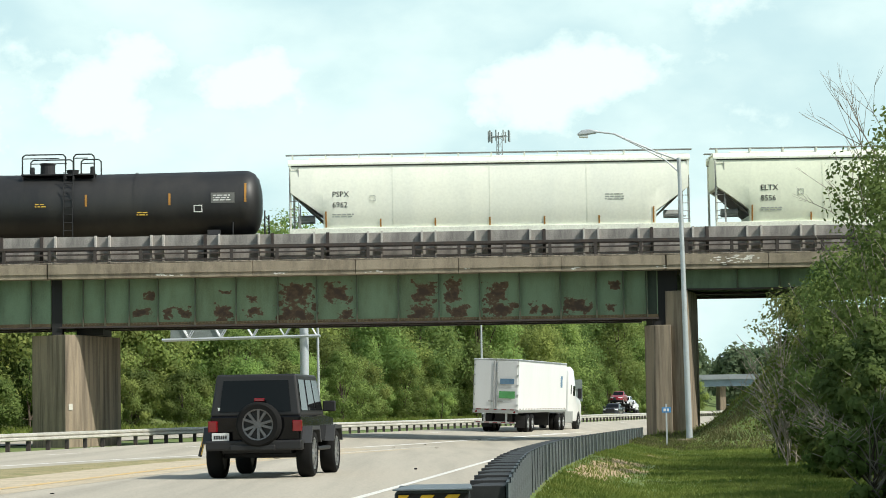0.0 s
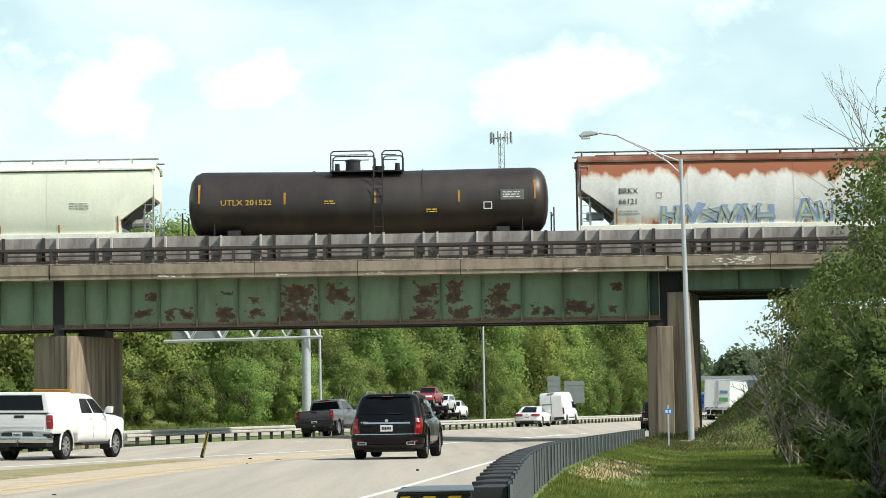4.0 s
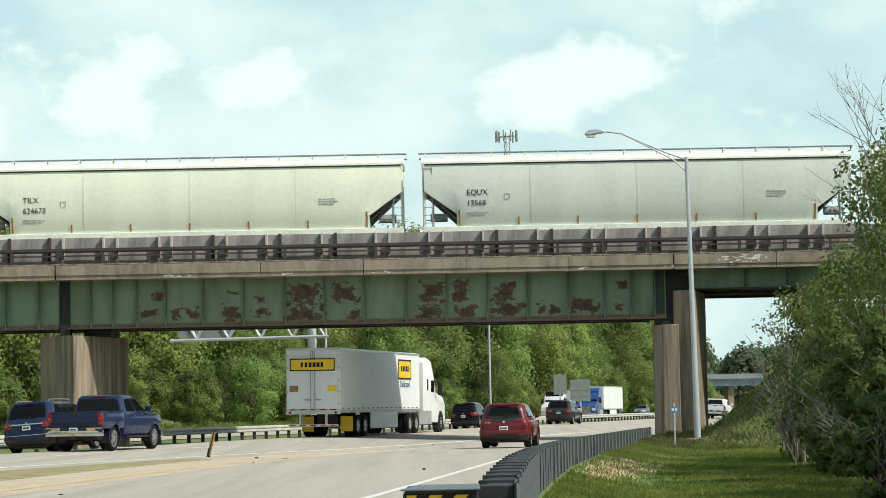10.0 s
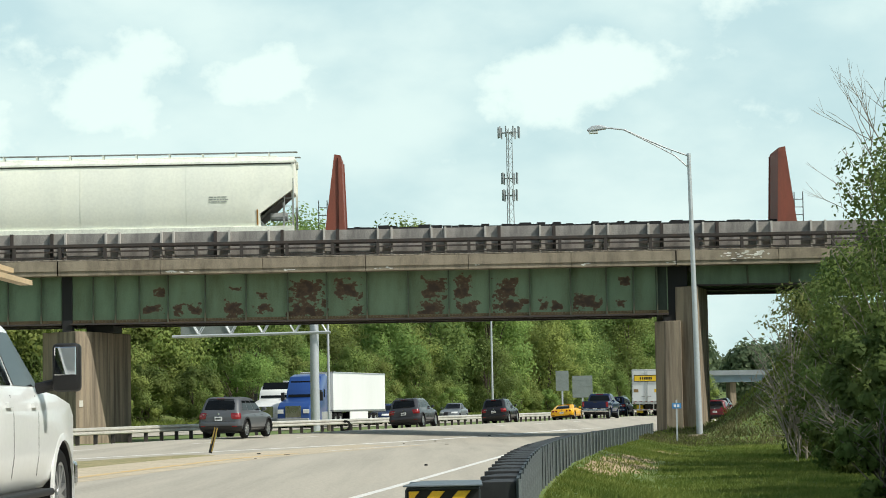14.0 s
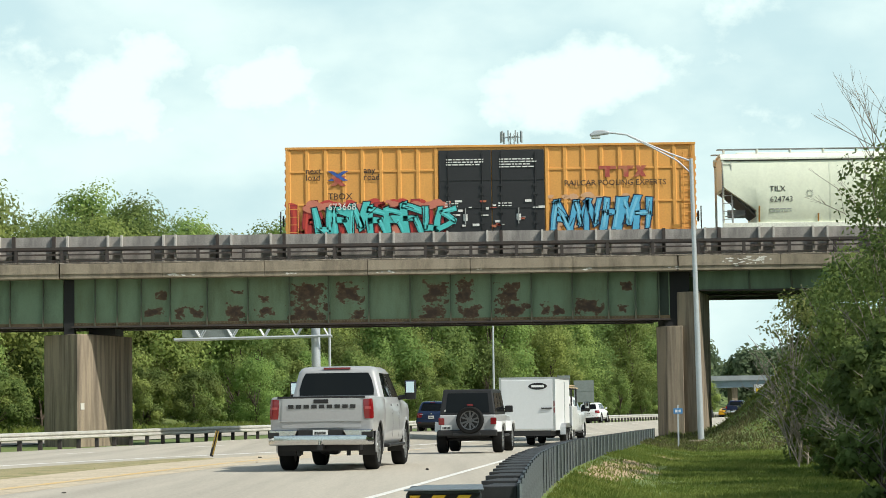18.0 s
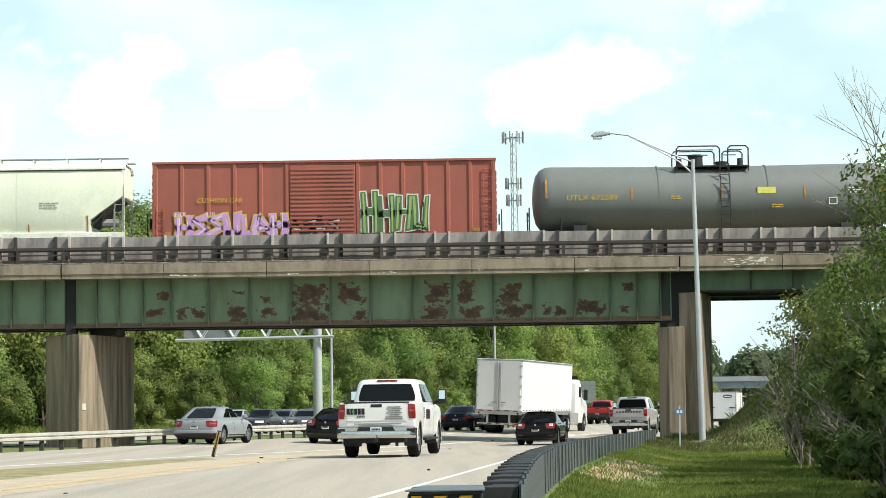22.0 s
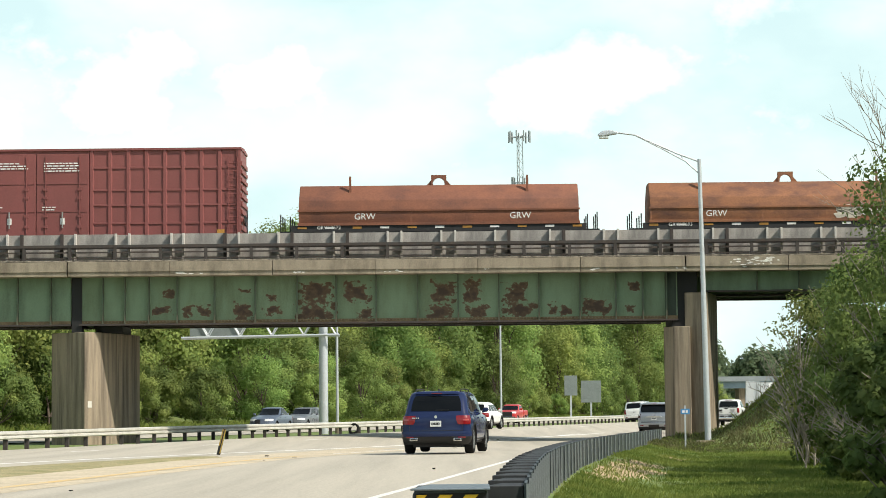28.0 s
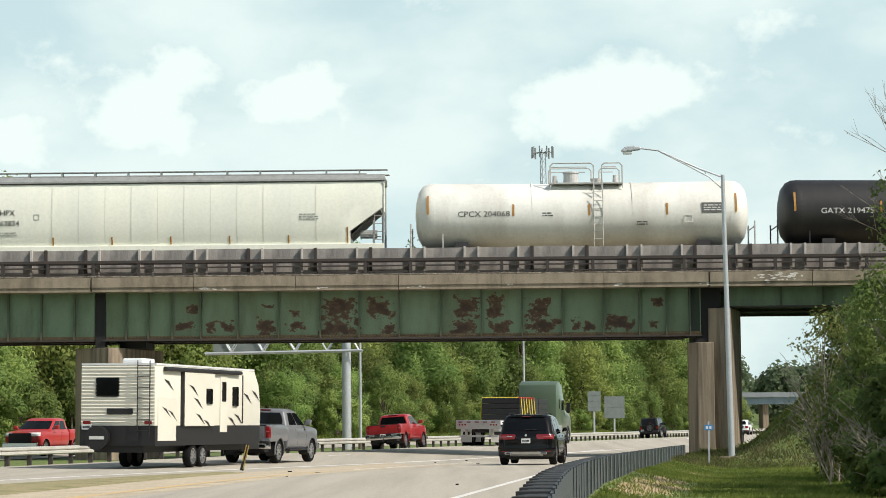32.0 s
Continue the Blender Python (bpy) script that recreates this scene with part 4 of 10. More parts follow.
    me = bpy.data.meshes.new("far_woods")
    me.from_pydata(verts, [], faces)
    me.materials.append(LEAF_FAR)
    tagged(new("far_woods", me), "distant green wooded ridge with haze mixed into its leaf colour", "woods", kind="stuff")


woods()


def near_bushes():
    spots = [  # x, y, height, spread, clumps, lowest leaves, leaves a clump, colour
        (10.3, 52, 7.5, 1.45, 50, 0.05, 150, 1), (10.1, 57, 5.2, 1.1, 34, 0.0, 140, 0), (9.3, 61, 4.5, 1.15, 22, 0.30, 60, 2), (9.1, 50, 2.5, 1.1, 24, 0.0, 150, 0),
        (8.5, 44, 3.1, 1.3, 30, 0.0, 160, 1), (7.1, 37, 1.7, 0.8, 20, 0.0, 150, 0), (12.6, 57, 8.8, 2.2, 52, 0.0, 160, 1), (13.8, 70, 6.0, 2.4, 34, 0.0, 150, 0),
        (9.9, 55, 3.1, 1.2, 24, 0.0, 140, 1), (15.8, 64, 8.6, 2.6, 34, 0.0, 150, 0), (9.9, 63, 2.8, 1.0, 20, 0.1, 80, 2), (10.1, 58, 3.9, 1.2, 26, 0.0, 150, 0), (9.3, 53, 2.8, 1.1, 24, 0.0, 150, 0), (8.2, 42, 2.2, 1.0, 20, 0.0, 150, 0), (11.6, 66, 5.6, 1.4, 26, 0.1, 110, 1), (10.6, 46, 6.4, 1.5, 40, 0.0, 150, 0),
        (10.8, 67, 4.9, 1.0, 30, 0.0, 150, 0), (10.5, 64, 3.0, 1.0, 26, 0.0, 150, 1), (12.2, 73, 5.2, 1.3, 30, 0.0, 140, 0)]
    rnd = random.Random(64)
    for k, (x, y, h, s, c, low, lv, col) in enumerate(spots):
        me, mids = crown_mesh("crown", 200 + k, h, s, int(c * 1.15), int(lv * 1.25), 0.068 if col != 2 else 0.052, (LEAF_BUSH, LEAF_DEEP, LEAF_WEED)[col], low, 0.125)
        e = empty("bush", pose(x, y, ground_z(x, y)), "dense leafy green bush on the grassy bank" if col != 2 else "sparse pale-leaved bush with twiggy branches", "bush", "bushes on the bank")
        new_t = trunk_mesh(mids, h, 0.035, 300 + k, 22, DEADWOOD if col == 2 else BARK)
        share("stem", new_t, e, Matrix.Identity(4))
        share("crown", me, e, Matrix.Identity(4))
        tw = bmesh.new()                          # bare shoots that stand out of the leaves
        for j in range(26 if col == 2 else 13):
            a = rnd.uniform(2.6, 5.6)
            p, d = Vector((rnd.uniform(-0.2, 0.2), rnd.uniform(-0.2, 0.2), h * rnd.uniform(0.02, 0.3))), Vector((math.cos(a), math.sin(a), 0))
            reach, r = s * rnd.uniform(0.8, 1.2), 0.016
            top = p + d * reach + Vector((0, 0, h * rnd.uniform(0.2, 0.62)))
            m = p.lerp(top, 0.5) + Vector((0, 0, 0.08 * h))
            tube(tw, p, m, r, r * 0.8, 5)
            tube(tw, m, top, r * 0.8, r * 0.4, 5)
            for q in range(3):
                f = m.lerp(top, rnd.uniform(0.2, 0.9))
                tube(tw, f, f + Vector((rnd.uniform(-0.3, 0.3), rnd.uniform(-0.2, 0.2), rnd.uniform(0.1, 0.4))), r * 0.5, r * 0.25, 4)
        part("bare_brushwood", tw, DEADWOOD, e, "thin bare grey-brown shoots")
    rnd = random.Random(31)                       # bare tree
    bm = bmesh.new()

    def grow(p, d, length, r, depth):
        q = p + d * length
        tube(bm, p, q, r, r * 0.65, 6)
        if depth == 0:
            return
        for i in range(rnd.choice((1, 2, 3))):
            nd = (d + Vector((rnd.uniform(-0.62, 0.62), rnd.uniform(-0.5, 0.5), rnd.uniform(-0.15, 0.4)))).normalized()
            grow(q, nd, length * rnd.uniform(0.55, 0.82), r * 0.6, depth - 1)
    grow(Vector((0, 0, -0.6)), Vector((-0.02, 0, 1)), 6.4, 0.09, 0)
    for k in range(5):
        grow(Vector((-0.02 * 5, 0, 3.8 + 0.5 * k)), Vector((rnd.uniform(-0.85, 0.2), rnd.uniform(-0.3, 0.3), 0.75)).normalized(), 1.75, 0.036, 4)
    thing("bare_tree", bm, DEADWOOD, "bare dead tree with thin forked branches", "tree", m=pose(13.2, 60, ground_z(13.2, 60) + 0.1))


near_bushes()


def grass_blades():
    rnd = random.Random(5)
    verts, faces = [], []

    def blade(x, y, h, w):
        z = ground_z(x, y) - 0.03
        a, l = rnd.uniform(0, 6.28), rnd.uniform(0.1, 0.5) * h
        dx, dy = math.cos(a) * w, math.sin(a) * w
        lx, ly = rnd.uniform(-1, 1) * l * 2.4, rnd.uniform(-1, 1) * l * 2
        n = len(verts)
        verts.extend([(x - dx, y - dy, z), (x + dx, y + dy, z), (x + lx * 0.4 + dx * 0.6, y + ly * 0.4, z + h * 0.6), (x + lx, y + ly, z + h)])
        faces.extend([(n, n + 1, n + 2), (n, n + 2, n + 3)])
    for k in range(150000):
        y = 21 + 78 * rnd.random() ** 1.3
        x0 = along(PATH, min(max(y, 24.0), 93)).x + 0.15
        x = x0 + rnd.random() * (0.198 * y + 2 - x0)
        if x < x0 + 1.7 and 46 < y < 63 and rnd.random() < 0.75:
            continue
        f = 1 + 0.7 * noise.noise(Vector((x * 0.5, y * 0.16, 3)))
        blade(x, y, 0.012 + f * rnd.uniform(0.035, 0.095), rnd.uniform(0.008, 0.018))
    for k in range(2200):
        y = rnd.uniform(26, 60)
        a, b = main_x(y, 9.4), ramp_x(y) - 6.0
        x = a + (b - a) * rnd.random()
        blade(x, y, rnd.uniform(0.02, 0.07) + 0.03, 0.008)
    for k in range(9000):
        y = rnd.uniform(96, 150)
        x = ramp_x(y) + 4.2 + rnd.random() * 16
        blade(x, y, rnd.uniform(0.1, 0.35), 0.02)
    for k in range(11000):
        y = rnd.uniform(108, 330)
        x = main_x(y, -28.3 - rnd.random() * 4)
        blade(x, y, rnd.uniform(0.3, 0.85), 0.04)
    me = bpy.data.meshes.new("grass")
    me.from_pydata(verts, [], faces)
    me.materials.append(BLADE)
    tagged(new("grass", me), "uneven mown grass with dry patches", "grass", kind="stuff")
    verts, faces = [], []
    for k in range(26000):                        # rank dry weeds on the railway bank
        y = rnd.uniform(82, 112)
        x = ramp_x(y) + 4.4 + 15 * rnd.random() ** 1.2
        f = noise.noise(Vector((x * 0.7, y * 0.35, 9)))
        if f < -0.25:
            continue
        blade(x, y, rnd.uniform(0.05, 0.14) + max(0, f) * 0.28, rnd.uniform(0.02, 0.045))
    me = bpy.data.meshes.new("bank_weeds")
    me.from_pydata(verts, [], faces)
    me.materials.append(leaf_mat("dry_weeds", (0.12, 0.15, 0.055), (0.28, 0.27, 0.12)))
    tagged(new("bank_weeds", me), "rank dry weeds and brown grass on the railway bank", "weeds", kind="stuff")


grass_blades()


def bare_earth():
    """Worn patches of tan soil in the grass beside the crash barrier."""
    rnd = random.Random(15)
    for y, dx, w, d in ((52, 0.95, 0.75, 3.6), (56.5, 1.15, 0.85, 3.4), (61, 1.1, 0.7, 2.6), (47, 0.7, 0.5, 2.8), (72, 1.6, 0.6, 2.0)):
        cx = along(PATH, y).x + dx
        bm = bmesh.new()
        mid = bm.verts.new((cx, y, ground_z(cx, y) - 0.012))
        rim = []
        for i in range(28):
            a, k = 2 * math.pi * i / 28, rnd.uniform(0.72, 1.12)
            px, py = cx + w * k * math.cos(a) + 0.09 * d * math.sin(a), y + d * k * math.sin(a)
            rim.append(bm.verts.new((px, py, ground_z(px, py) - 0.026)))
        for i in range(28):
            bm.faces.new((mid, rim[i], rim[(i + 1) % 28]))
        thing("soil_patch", bm, BARE_SOIL, "worn bare patch of tan soil in the grass", "soil", kind="structure")


BARE_SOIL = mat("bare_tan_soil", (0.42, 0.31, 0.19), 0.95, dark=(0.22, 0.19, 0.09), scale=2.2, amount=0.7, grain=0.25, bump=0.5)
bare_earth()

# ---- the train ----
def travel(t):
    """How far the train has moved to the left since the start."""
    return (438 * t + 0.47 * t * t) / 38.2


LETTER_BLACK = mat("black_lettering", (0.02, 0.02, 0.02), 0.6)
LETTER_WHITE = mat("white_lettering", (0.75, 0.75, 0.72), 0.6)
LETTER_YELLOW = mat("yellow_lettering", (0.65, 0.42, 0.05), 0.6)
ORANGE_TAPE = mat("amber_reflector", (0.44, 0.21, 0.035), 0.5, dark=(0.22, 0.12, 0.03), scale=4, amount=0.6)
DARK_STEEL = mat("dark_steel", (0.03, 0.03, 0.032), 0.7, 0.3)
GREY_STEEL = mat("grey_steel", (0.35, 0.36, 0.35), 0.6, 0.3)
WHEEL_STEEL = mat("wheel_steel", (0.12, 0.10, 0.09), 0.5, 0.7)
HOP_CREAM = mat("hopper_cream", (0.79, 0.82, 0.66), 0.5, dark=(0.62, 0.65, 0.53), scale=0.5, amount=0.5, grain=0.04, streak=0.2)
HOP_WHITE = mat("hopper_white", (0.86, 0.865, 0.75), 0.5, dark=(0.70, 0.72, 0.66), scale=0.5, amount=0.5, grain=0.04, streak=0.2)
HOP_GREY = mat("hopper_grey", (0.60, 0.65, 0.57), 0.55, dark=(0.46, 0.50, 0.44), scale=0.5, amount=0.5, grain=0.05, streak=0.2)
HOP_ROOF = mat("hopper_roof", (0.82, 0.84, 0.73), 0.5, dark=(0.6, 0.6, 0.54), scale=1.0, amount=0.6)
# dark grey that paints shade under hopper eaves and at their cut-back ends
SHADOW_GREY = mat("end_and_eave_shade", (0.10, 0.095, 0.085), 0.8, scale=3, amount=0.6)


def rust_from_top():
    """White paint eaten by rust from the roof edge down, with runs, and a lighter rust bloom along the sill."""
    m = mat("rusting_white_paint", (0.74, 0.75, 0.71), 0.6, dark=(0.48, 0.47, 0.44), scale=0.5, amount=0.5, grain=0.06, streak=0.2)
    nt = m.node_tree
    N, L = nt.nodes.new, nt.links.new
    b = nt.nodes["Principled BSDF"]
    old = b.inputs["Base Color"].links[0].from_socket
    co, sp = N("ShaderNodeTexCoord"), N("ShaderNodeSeparateXYZ")
    L(co.outputs["Object"], sp.inputs[0])
    n = N("ShaderNodeTexNoise")
    n.inputs["Scale"].default_value, n.inputs["Detail"].default_value, n.inputs["Roughness"].default_value = 0.75, 6, 0.62
    mp = N("ShaderNodeMapping")
    mp.inputs["Scale"].default_value = (1, 1, 0.35)
    L(co.outputs["Object"], mp.inputs[0])
    L(mp.outputs[0], n.inputs["Vector"])

    def math_node(op, a, bb):
        k = N("ShaderNodeMath")
        k.operation = op
        for i, v in enumerate((a, bb)):
            if isinstance(v, (int, float)):
                k.inputs[i].default_value = v
            else:
                L(v, k.inputs[i])
        return k.outputs[0]
    blocks = N("ShaderNodeTexNoise")               # some side sheets have rusted further down than others
    blocks.inputs["Scale"].default_value, blocks.inputs["Detail"].default_value = 0.9, 1
    wide = N("ShaderNodeMapping")
    wide.inputs["Scale"].default_value = (1, 0, 0)
    L(co.outputs["Object"], wide.inputs[0])
    L(wide.outputs[0], blocks.inputs["Vector"])
    reach = math_node("MULTIPLY", math_node("SUBTRACT", blocks.outputs["Fac"], 0.5), 1.6)
    hi = math_node("MULTIPLY", math_node("ADD", math_node("SUBTRACT", sp.outputs["Z"], 3.50), reach), 0.62)
    lo = math_node("MULTIPLY", math_node("SUBTRACT", 1.75, sp.outputs["Z"]), 0.25)
    lv = math_node("MAXIMUM", hi, lo)
    v = math_node("ADD", lv, n.outputs["Fac"])
    rp = N("ShaderNodeValToRGB")
    el = rp.color_ramp.elements
    el[0].position, el[0].color = 0.52, (0, 0, 0, 1)
    el[1].position, el[1].color = 0.70, (1, 1, 1, 1)
    L(v, rp.inputs["Fac"])
    c2 = N("ShaderNodeValToRGB")
    e2 = c2.color_ramp.elements
    e2[0].position, e2[0].color = 0.2, (0.60, 0.36, 0.18, 1)
    e2[1].position, e2[1].color = 0.9, (0.32, 0.105, 0.045, 1)
    L(rp.outputs["Color"], c2.inputs["Fac"])
    mx = N("ShaderNodeMix")
    mx.data_type = "RGBA"
    L(rp.outputs["Color"], mx.inputs["Factor"])
    L(old, mx.inputs["A"])
    L(c2.outputs["Color"], mx.inputs["B"])
    L(mx.outputs["Result"], b.inputs["Base Color"])
    return m


HOP_RUST = rust_from_top()
CARS = []                                  # railcar, its x at the start


def railcar(name, label, px, length):
    """An empty on the rails; px: its left end at the start on the plan of the train."""
    x = (px - 784) / 38.2 + length / 2
    e = empty(name, pose(x, TRAIN_Y, RAIL_Z), label, "railcar", "cars of the freight train")
    CARS.append((e, x))
    return e


def at_start(t, px, dx):
    """Left-end coordinate at the start from one seen at time t with the view turned by dx."""
    return px - dx + 438 * t + 0.47 * t * t


FRAME = None


def bogies(car, half):
    global FRAME
    if FRAME is None:
        bm = bmesh.new()
        for y in (-1.0, 1.0):
            prism(bm, [(-1.2, 0.35), (-0.9, 0.62), (0.9, 0.62), (1.2, 0.35), (0.5, 0.22), (-0.5, 0.22)], y - 0.08, y + 0.08, "y")
        box(bm, -0.25, 0.25, -1.1, 1.1, 0.3, 0.8)
        wm = bmesh.new()
        for y in (-0.74, 0.74):
            tube(wm, (0, y - 0.06, 0.46), (0, y + 0.06, 0.46), 0.46, 0.46, 20)
        tube(wm, (0, -1.0, 0.46), (0, 1.0, 0.46), 0.08, 0.08, 8)
        FRAME = (mesh_of(bm, "bogie", DARK_STEEL), mesh_of(wm, "wheelset", WHEEL_STEEL))
    for s in (-1, 1):
        bg = share("bogie", FRAME[0], car, pose(s * (half - 2.0), 0, 0))
        for k in (-0.88, 0.88):
            share("wheelset", FRAME[1], bg, pose(k, 0, 0))


def coupler(car, half, z=0.85):
    for s in (-1, 1):
        bm = B(-0.35, 0.35, -0.09, 0.09, z - 0.1, z + 0.1, 0.02)
        box(bm, 0.2 * s - 0.15, 0.2 * s + 0.15, -0.16, 0.16, z - 0.16, z + 0.16, 0.03)
        part("coupler", bm, DARK_STEEL, car, m=pose(s * (half + 0.3), 0, 0))


def ladder(car, x, y, z0, z1, w=0.42, material=None, along="x", step=0.36, r=0.022):
    bm = bmesh.new()
    if along == "x":
        a, b = (x - w / 2, y), (x + w / 2, y)
    else:
        a, b = (x, y - w / 2), (x, y + w / 2)
    for q in (a, b):
        tube(bm, (*q, z0), (*q, z1), r, r, 6)
    z = z0 + step / 2
    while z < z1:
        tube(bm, (*a, z), (*b, z), r * 0.8, r * 0.8, 6)
        z += step
    return part("ladder", bm, material or GREY_STEEL, car)


def bars(parent, name, x, y, z, w, rows, material, height=0.05, gap=0.11, seed=1):
    """Small unreadable writing: rows of short plain bars."""
    rnd = random.Random(seed)
    bm = bmesh.new()
    for r in range(rows):
        u = x
        while u < x + w * (0.75 + 0.25 * rnd.random()):
            q = 0.06 + 0.22 * rnd.random()
            yy = y(z - r * gap) if callable(y) else y
            box(bm, u, min(u + q, x + w), yy - 0.006, yy, z - r * gap, z - r * gap + height)
            u += q + 0.05
    return part(name, bm, material, parent)


def side_w(z):
    """Half width of a curved-side hopper at a height over the rail."""
    if z > 4.35:
        return 1.39 - (z - 4.35) * 3.2
    return 1.60 - 0.21 * max(0.0, (z - 2.9) / 1.45) ** 2 - 0.30 * max(0.0, (2.6 - z) / 1.5) ** 2


STROKES = [  # angular pieces of made-up letter forms in a unit box
    (((0.05, 0.0), (0.20, 1.0)), ((0.20, 1.0), (0.62, 0.25)), ((0.62, 0.25), (0.95, 1.05))),
    (((0.0, 0.05), (0.30, 1.0)), ((0.30, 1.0), (0.95, 0.0)), ((0.15, 0.4), (0.75, 0.38))),
    (((0.90, 0.95), (0.15, 0.80)), ((0.15, 0.80), (0.85, 0.40)), ((0.85, 0.40), (0.05, 0.05))),
    (((0.12, 1.0), (0.10, 0.0)), ((0.85, 1.02), (0.80, 0.0)), ((0.10, 0.5), (0.85, 0.52))),
    (((0.15, 0.0), (0.10, 0.95)), ((0.10, 0.95), (0.90, 0.80)), ((0.12, 0.5), (0.70, 0.5)), ((0.70, 0.5), (0.95, 0.0))),
    (((0.10, 1.0), (0.22, 0.1)), ((0.22, 0.1), (0.85, 0.05)), ((0.85, 0.05), (0.92, 0.98)))]


def graffiti(parent, x0, x1, z0, z1, fills, edge, seed, surf=None, letters=6, y=-1.6, loose=0.25, high=None, dots=None):
    """Spray lettering with no readable word: a cloud of spots, thick edged strokes, fills, thin inner lines."""
    rnd = random.Random(seed)
    surf = surf or (lambda z: y)
    layers = {"dots": (bmesh.new(), dots or fills[-1]), "edge": (bmesh.new(), edge), "fill": (bmesh.new(), fills[0]), "shade": (bmesh.new(), fills[-1]), "line": (bmesh.new(), high or edge)}
    step, tall = (x1 - x0) / letters, z1 - z0

    def sheet(key, pts, off):
        bm = layers[key][0]
        mz = sum(p[1] for p in pts) / len(pts)
        mid = bm.verts.new((sum(p[0] for p in pts) / len(pts), surf(mz) - off, mz))
        rim = [bm.verts.new((x, surf(z) - off, z)) for x, z in pts]
        for k in range(len(rim)):
            bm.faces.new((mid, rim[k], rim[(k + 1) % len(rim)]))

    def stroke(key, p, q, w0, w1, grow, off):
        d = Vector((q[0] - p[0], q[1] - p[1]))
        if d.length < 0.01:
            return
        d.normalize()
        n = Vector((-d.y, d.x))
        a, c = Vector(p) - d * (w0 * 0.35 + grow), Vector(q) + d * (w1 * 0.35 + grow)
        m = (a + c) / 2 + n * (w0 * 0.12)
        pts = [a + n * (w0 / 2 + grow), m + n * ((w0 + w1) / 4 + grow), c + n * (w1 / 2 + grow), c - n * (w1 / 2 + grow) + d * w1 * 0.3, m - n * ((w0 + w1) / 4 + grow), a - n * (w0 / 2 + grow)]
        sheet(key, [(v.x, min(max(v.y, z0 - 0.1), z1 + 0.3)) for v in pts], off)
    for i in range(letters):
        lx, skew = x0 + step * i, rnd.uniform(-0.12, 0.22) * step
        up, down = tall * rnd.uniform(0.88, 1.08), tall * rnd.uniform(-0.05, 0.1)
        base = 0.0015 * i
        for p, q in rnd.choice(STROKES):
            P = (lx + step * p[0] * 1.02 + skew * p[1], z0 + down + p[1] * (up - down))
            Q = (lx + step * q[0] * 1.02 + skew * q[1], z0 + down + q[1] * (up - down))
            w0, w1 = step * rnd.uniform(0.26, 0.42), step * rnd.uniform(0.22, 0.46)
            stroke("edge", P, Q, w0, w1, 0.055, 0.012 + base)
            stroke("fill", P, Q, w0, w1, 0.0, 0.024 + base)
            if rnd.random() < 0.6:
                stroke("shade", P, Q, w0 * 0.4, w1 * 0.35, 0.0, 0.034 + base)
            if rnd.random() < 0.55:
                r = Vector((rnd.uniform(-0.2, 0.2) * step, rnd.uniform(-0.2, 0.2) * tall))
                stroke("line", (P[0] + r.x, P[1] + r.y), (Q[0] * 0.6 + P[0] * 0.4 + r.x, Q[1] * 0.6 + P[1] * 0.4 - r.y), 0.03, 0.03, 0.0, 0.042 + base)
    if dots:
        for k in range(letters * 4):
            cx, cz, r = rnd.uniform(x0 - 0.2, x1 + 0.3), z0 + tall * rnd.choice((0.0, 0.15, 0.95, 1.05, 1.12)) + rnd.uniform(-0.05, 0.1), rnd.uniform(0.06, 0.26)
            sheet("dots", [(cx + r * 1.5 * math.cos(2 * math.pi * j / 9) * rnd.uniform(0.7, 1.15), cz + r * 0.8 * math.sin(2 * math.pi * j / 9)) for j in range(9)], 0.004 + 0.0002 * k)
    g = None
    for key, (bm, c) in layers.items():
        if not bm.verts:
            continue
        bmesh.ops.recalc_face_normals(bm, faces=bm.faces)
        m = MATS.setdefault(("spray", c), mat("spray_paint", c, 0.6, scale=4, amount=0.25))
        if g is None:
            g = part("graffiti", bm, m, parent, "sprayed graffiti")
        else:
            part("graffiti_fill", bm, m, g)
    return g


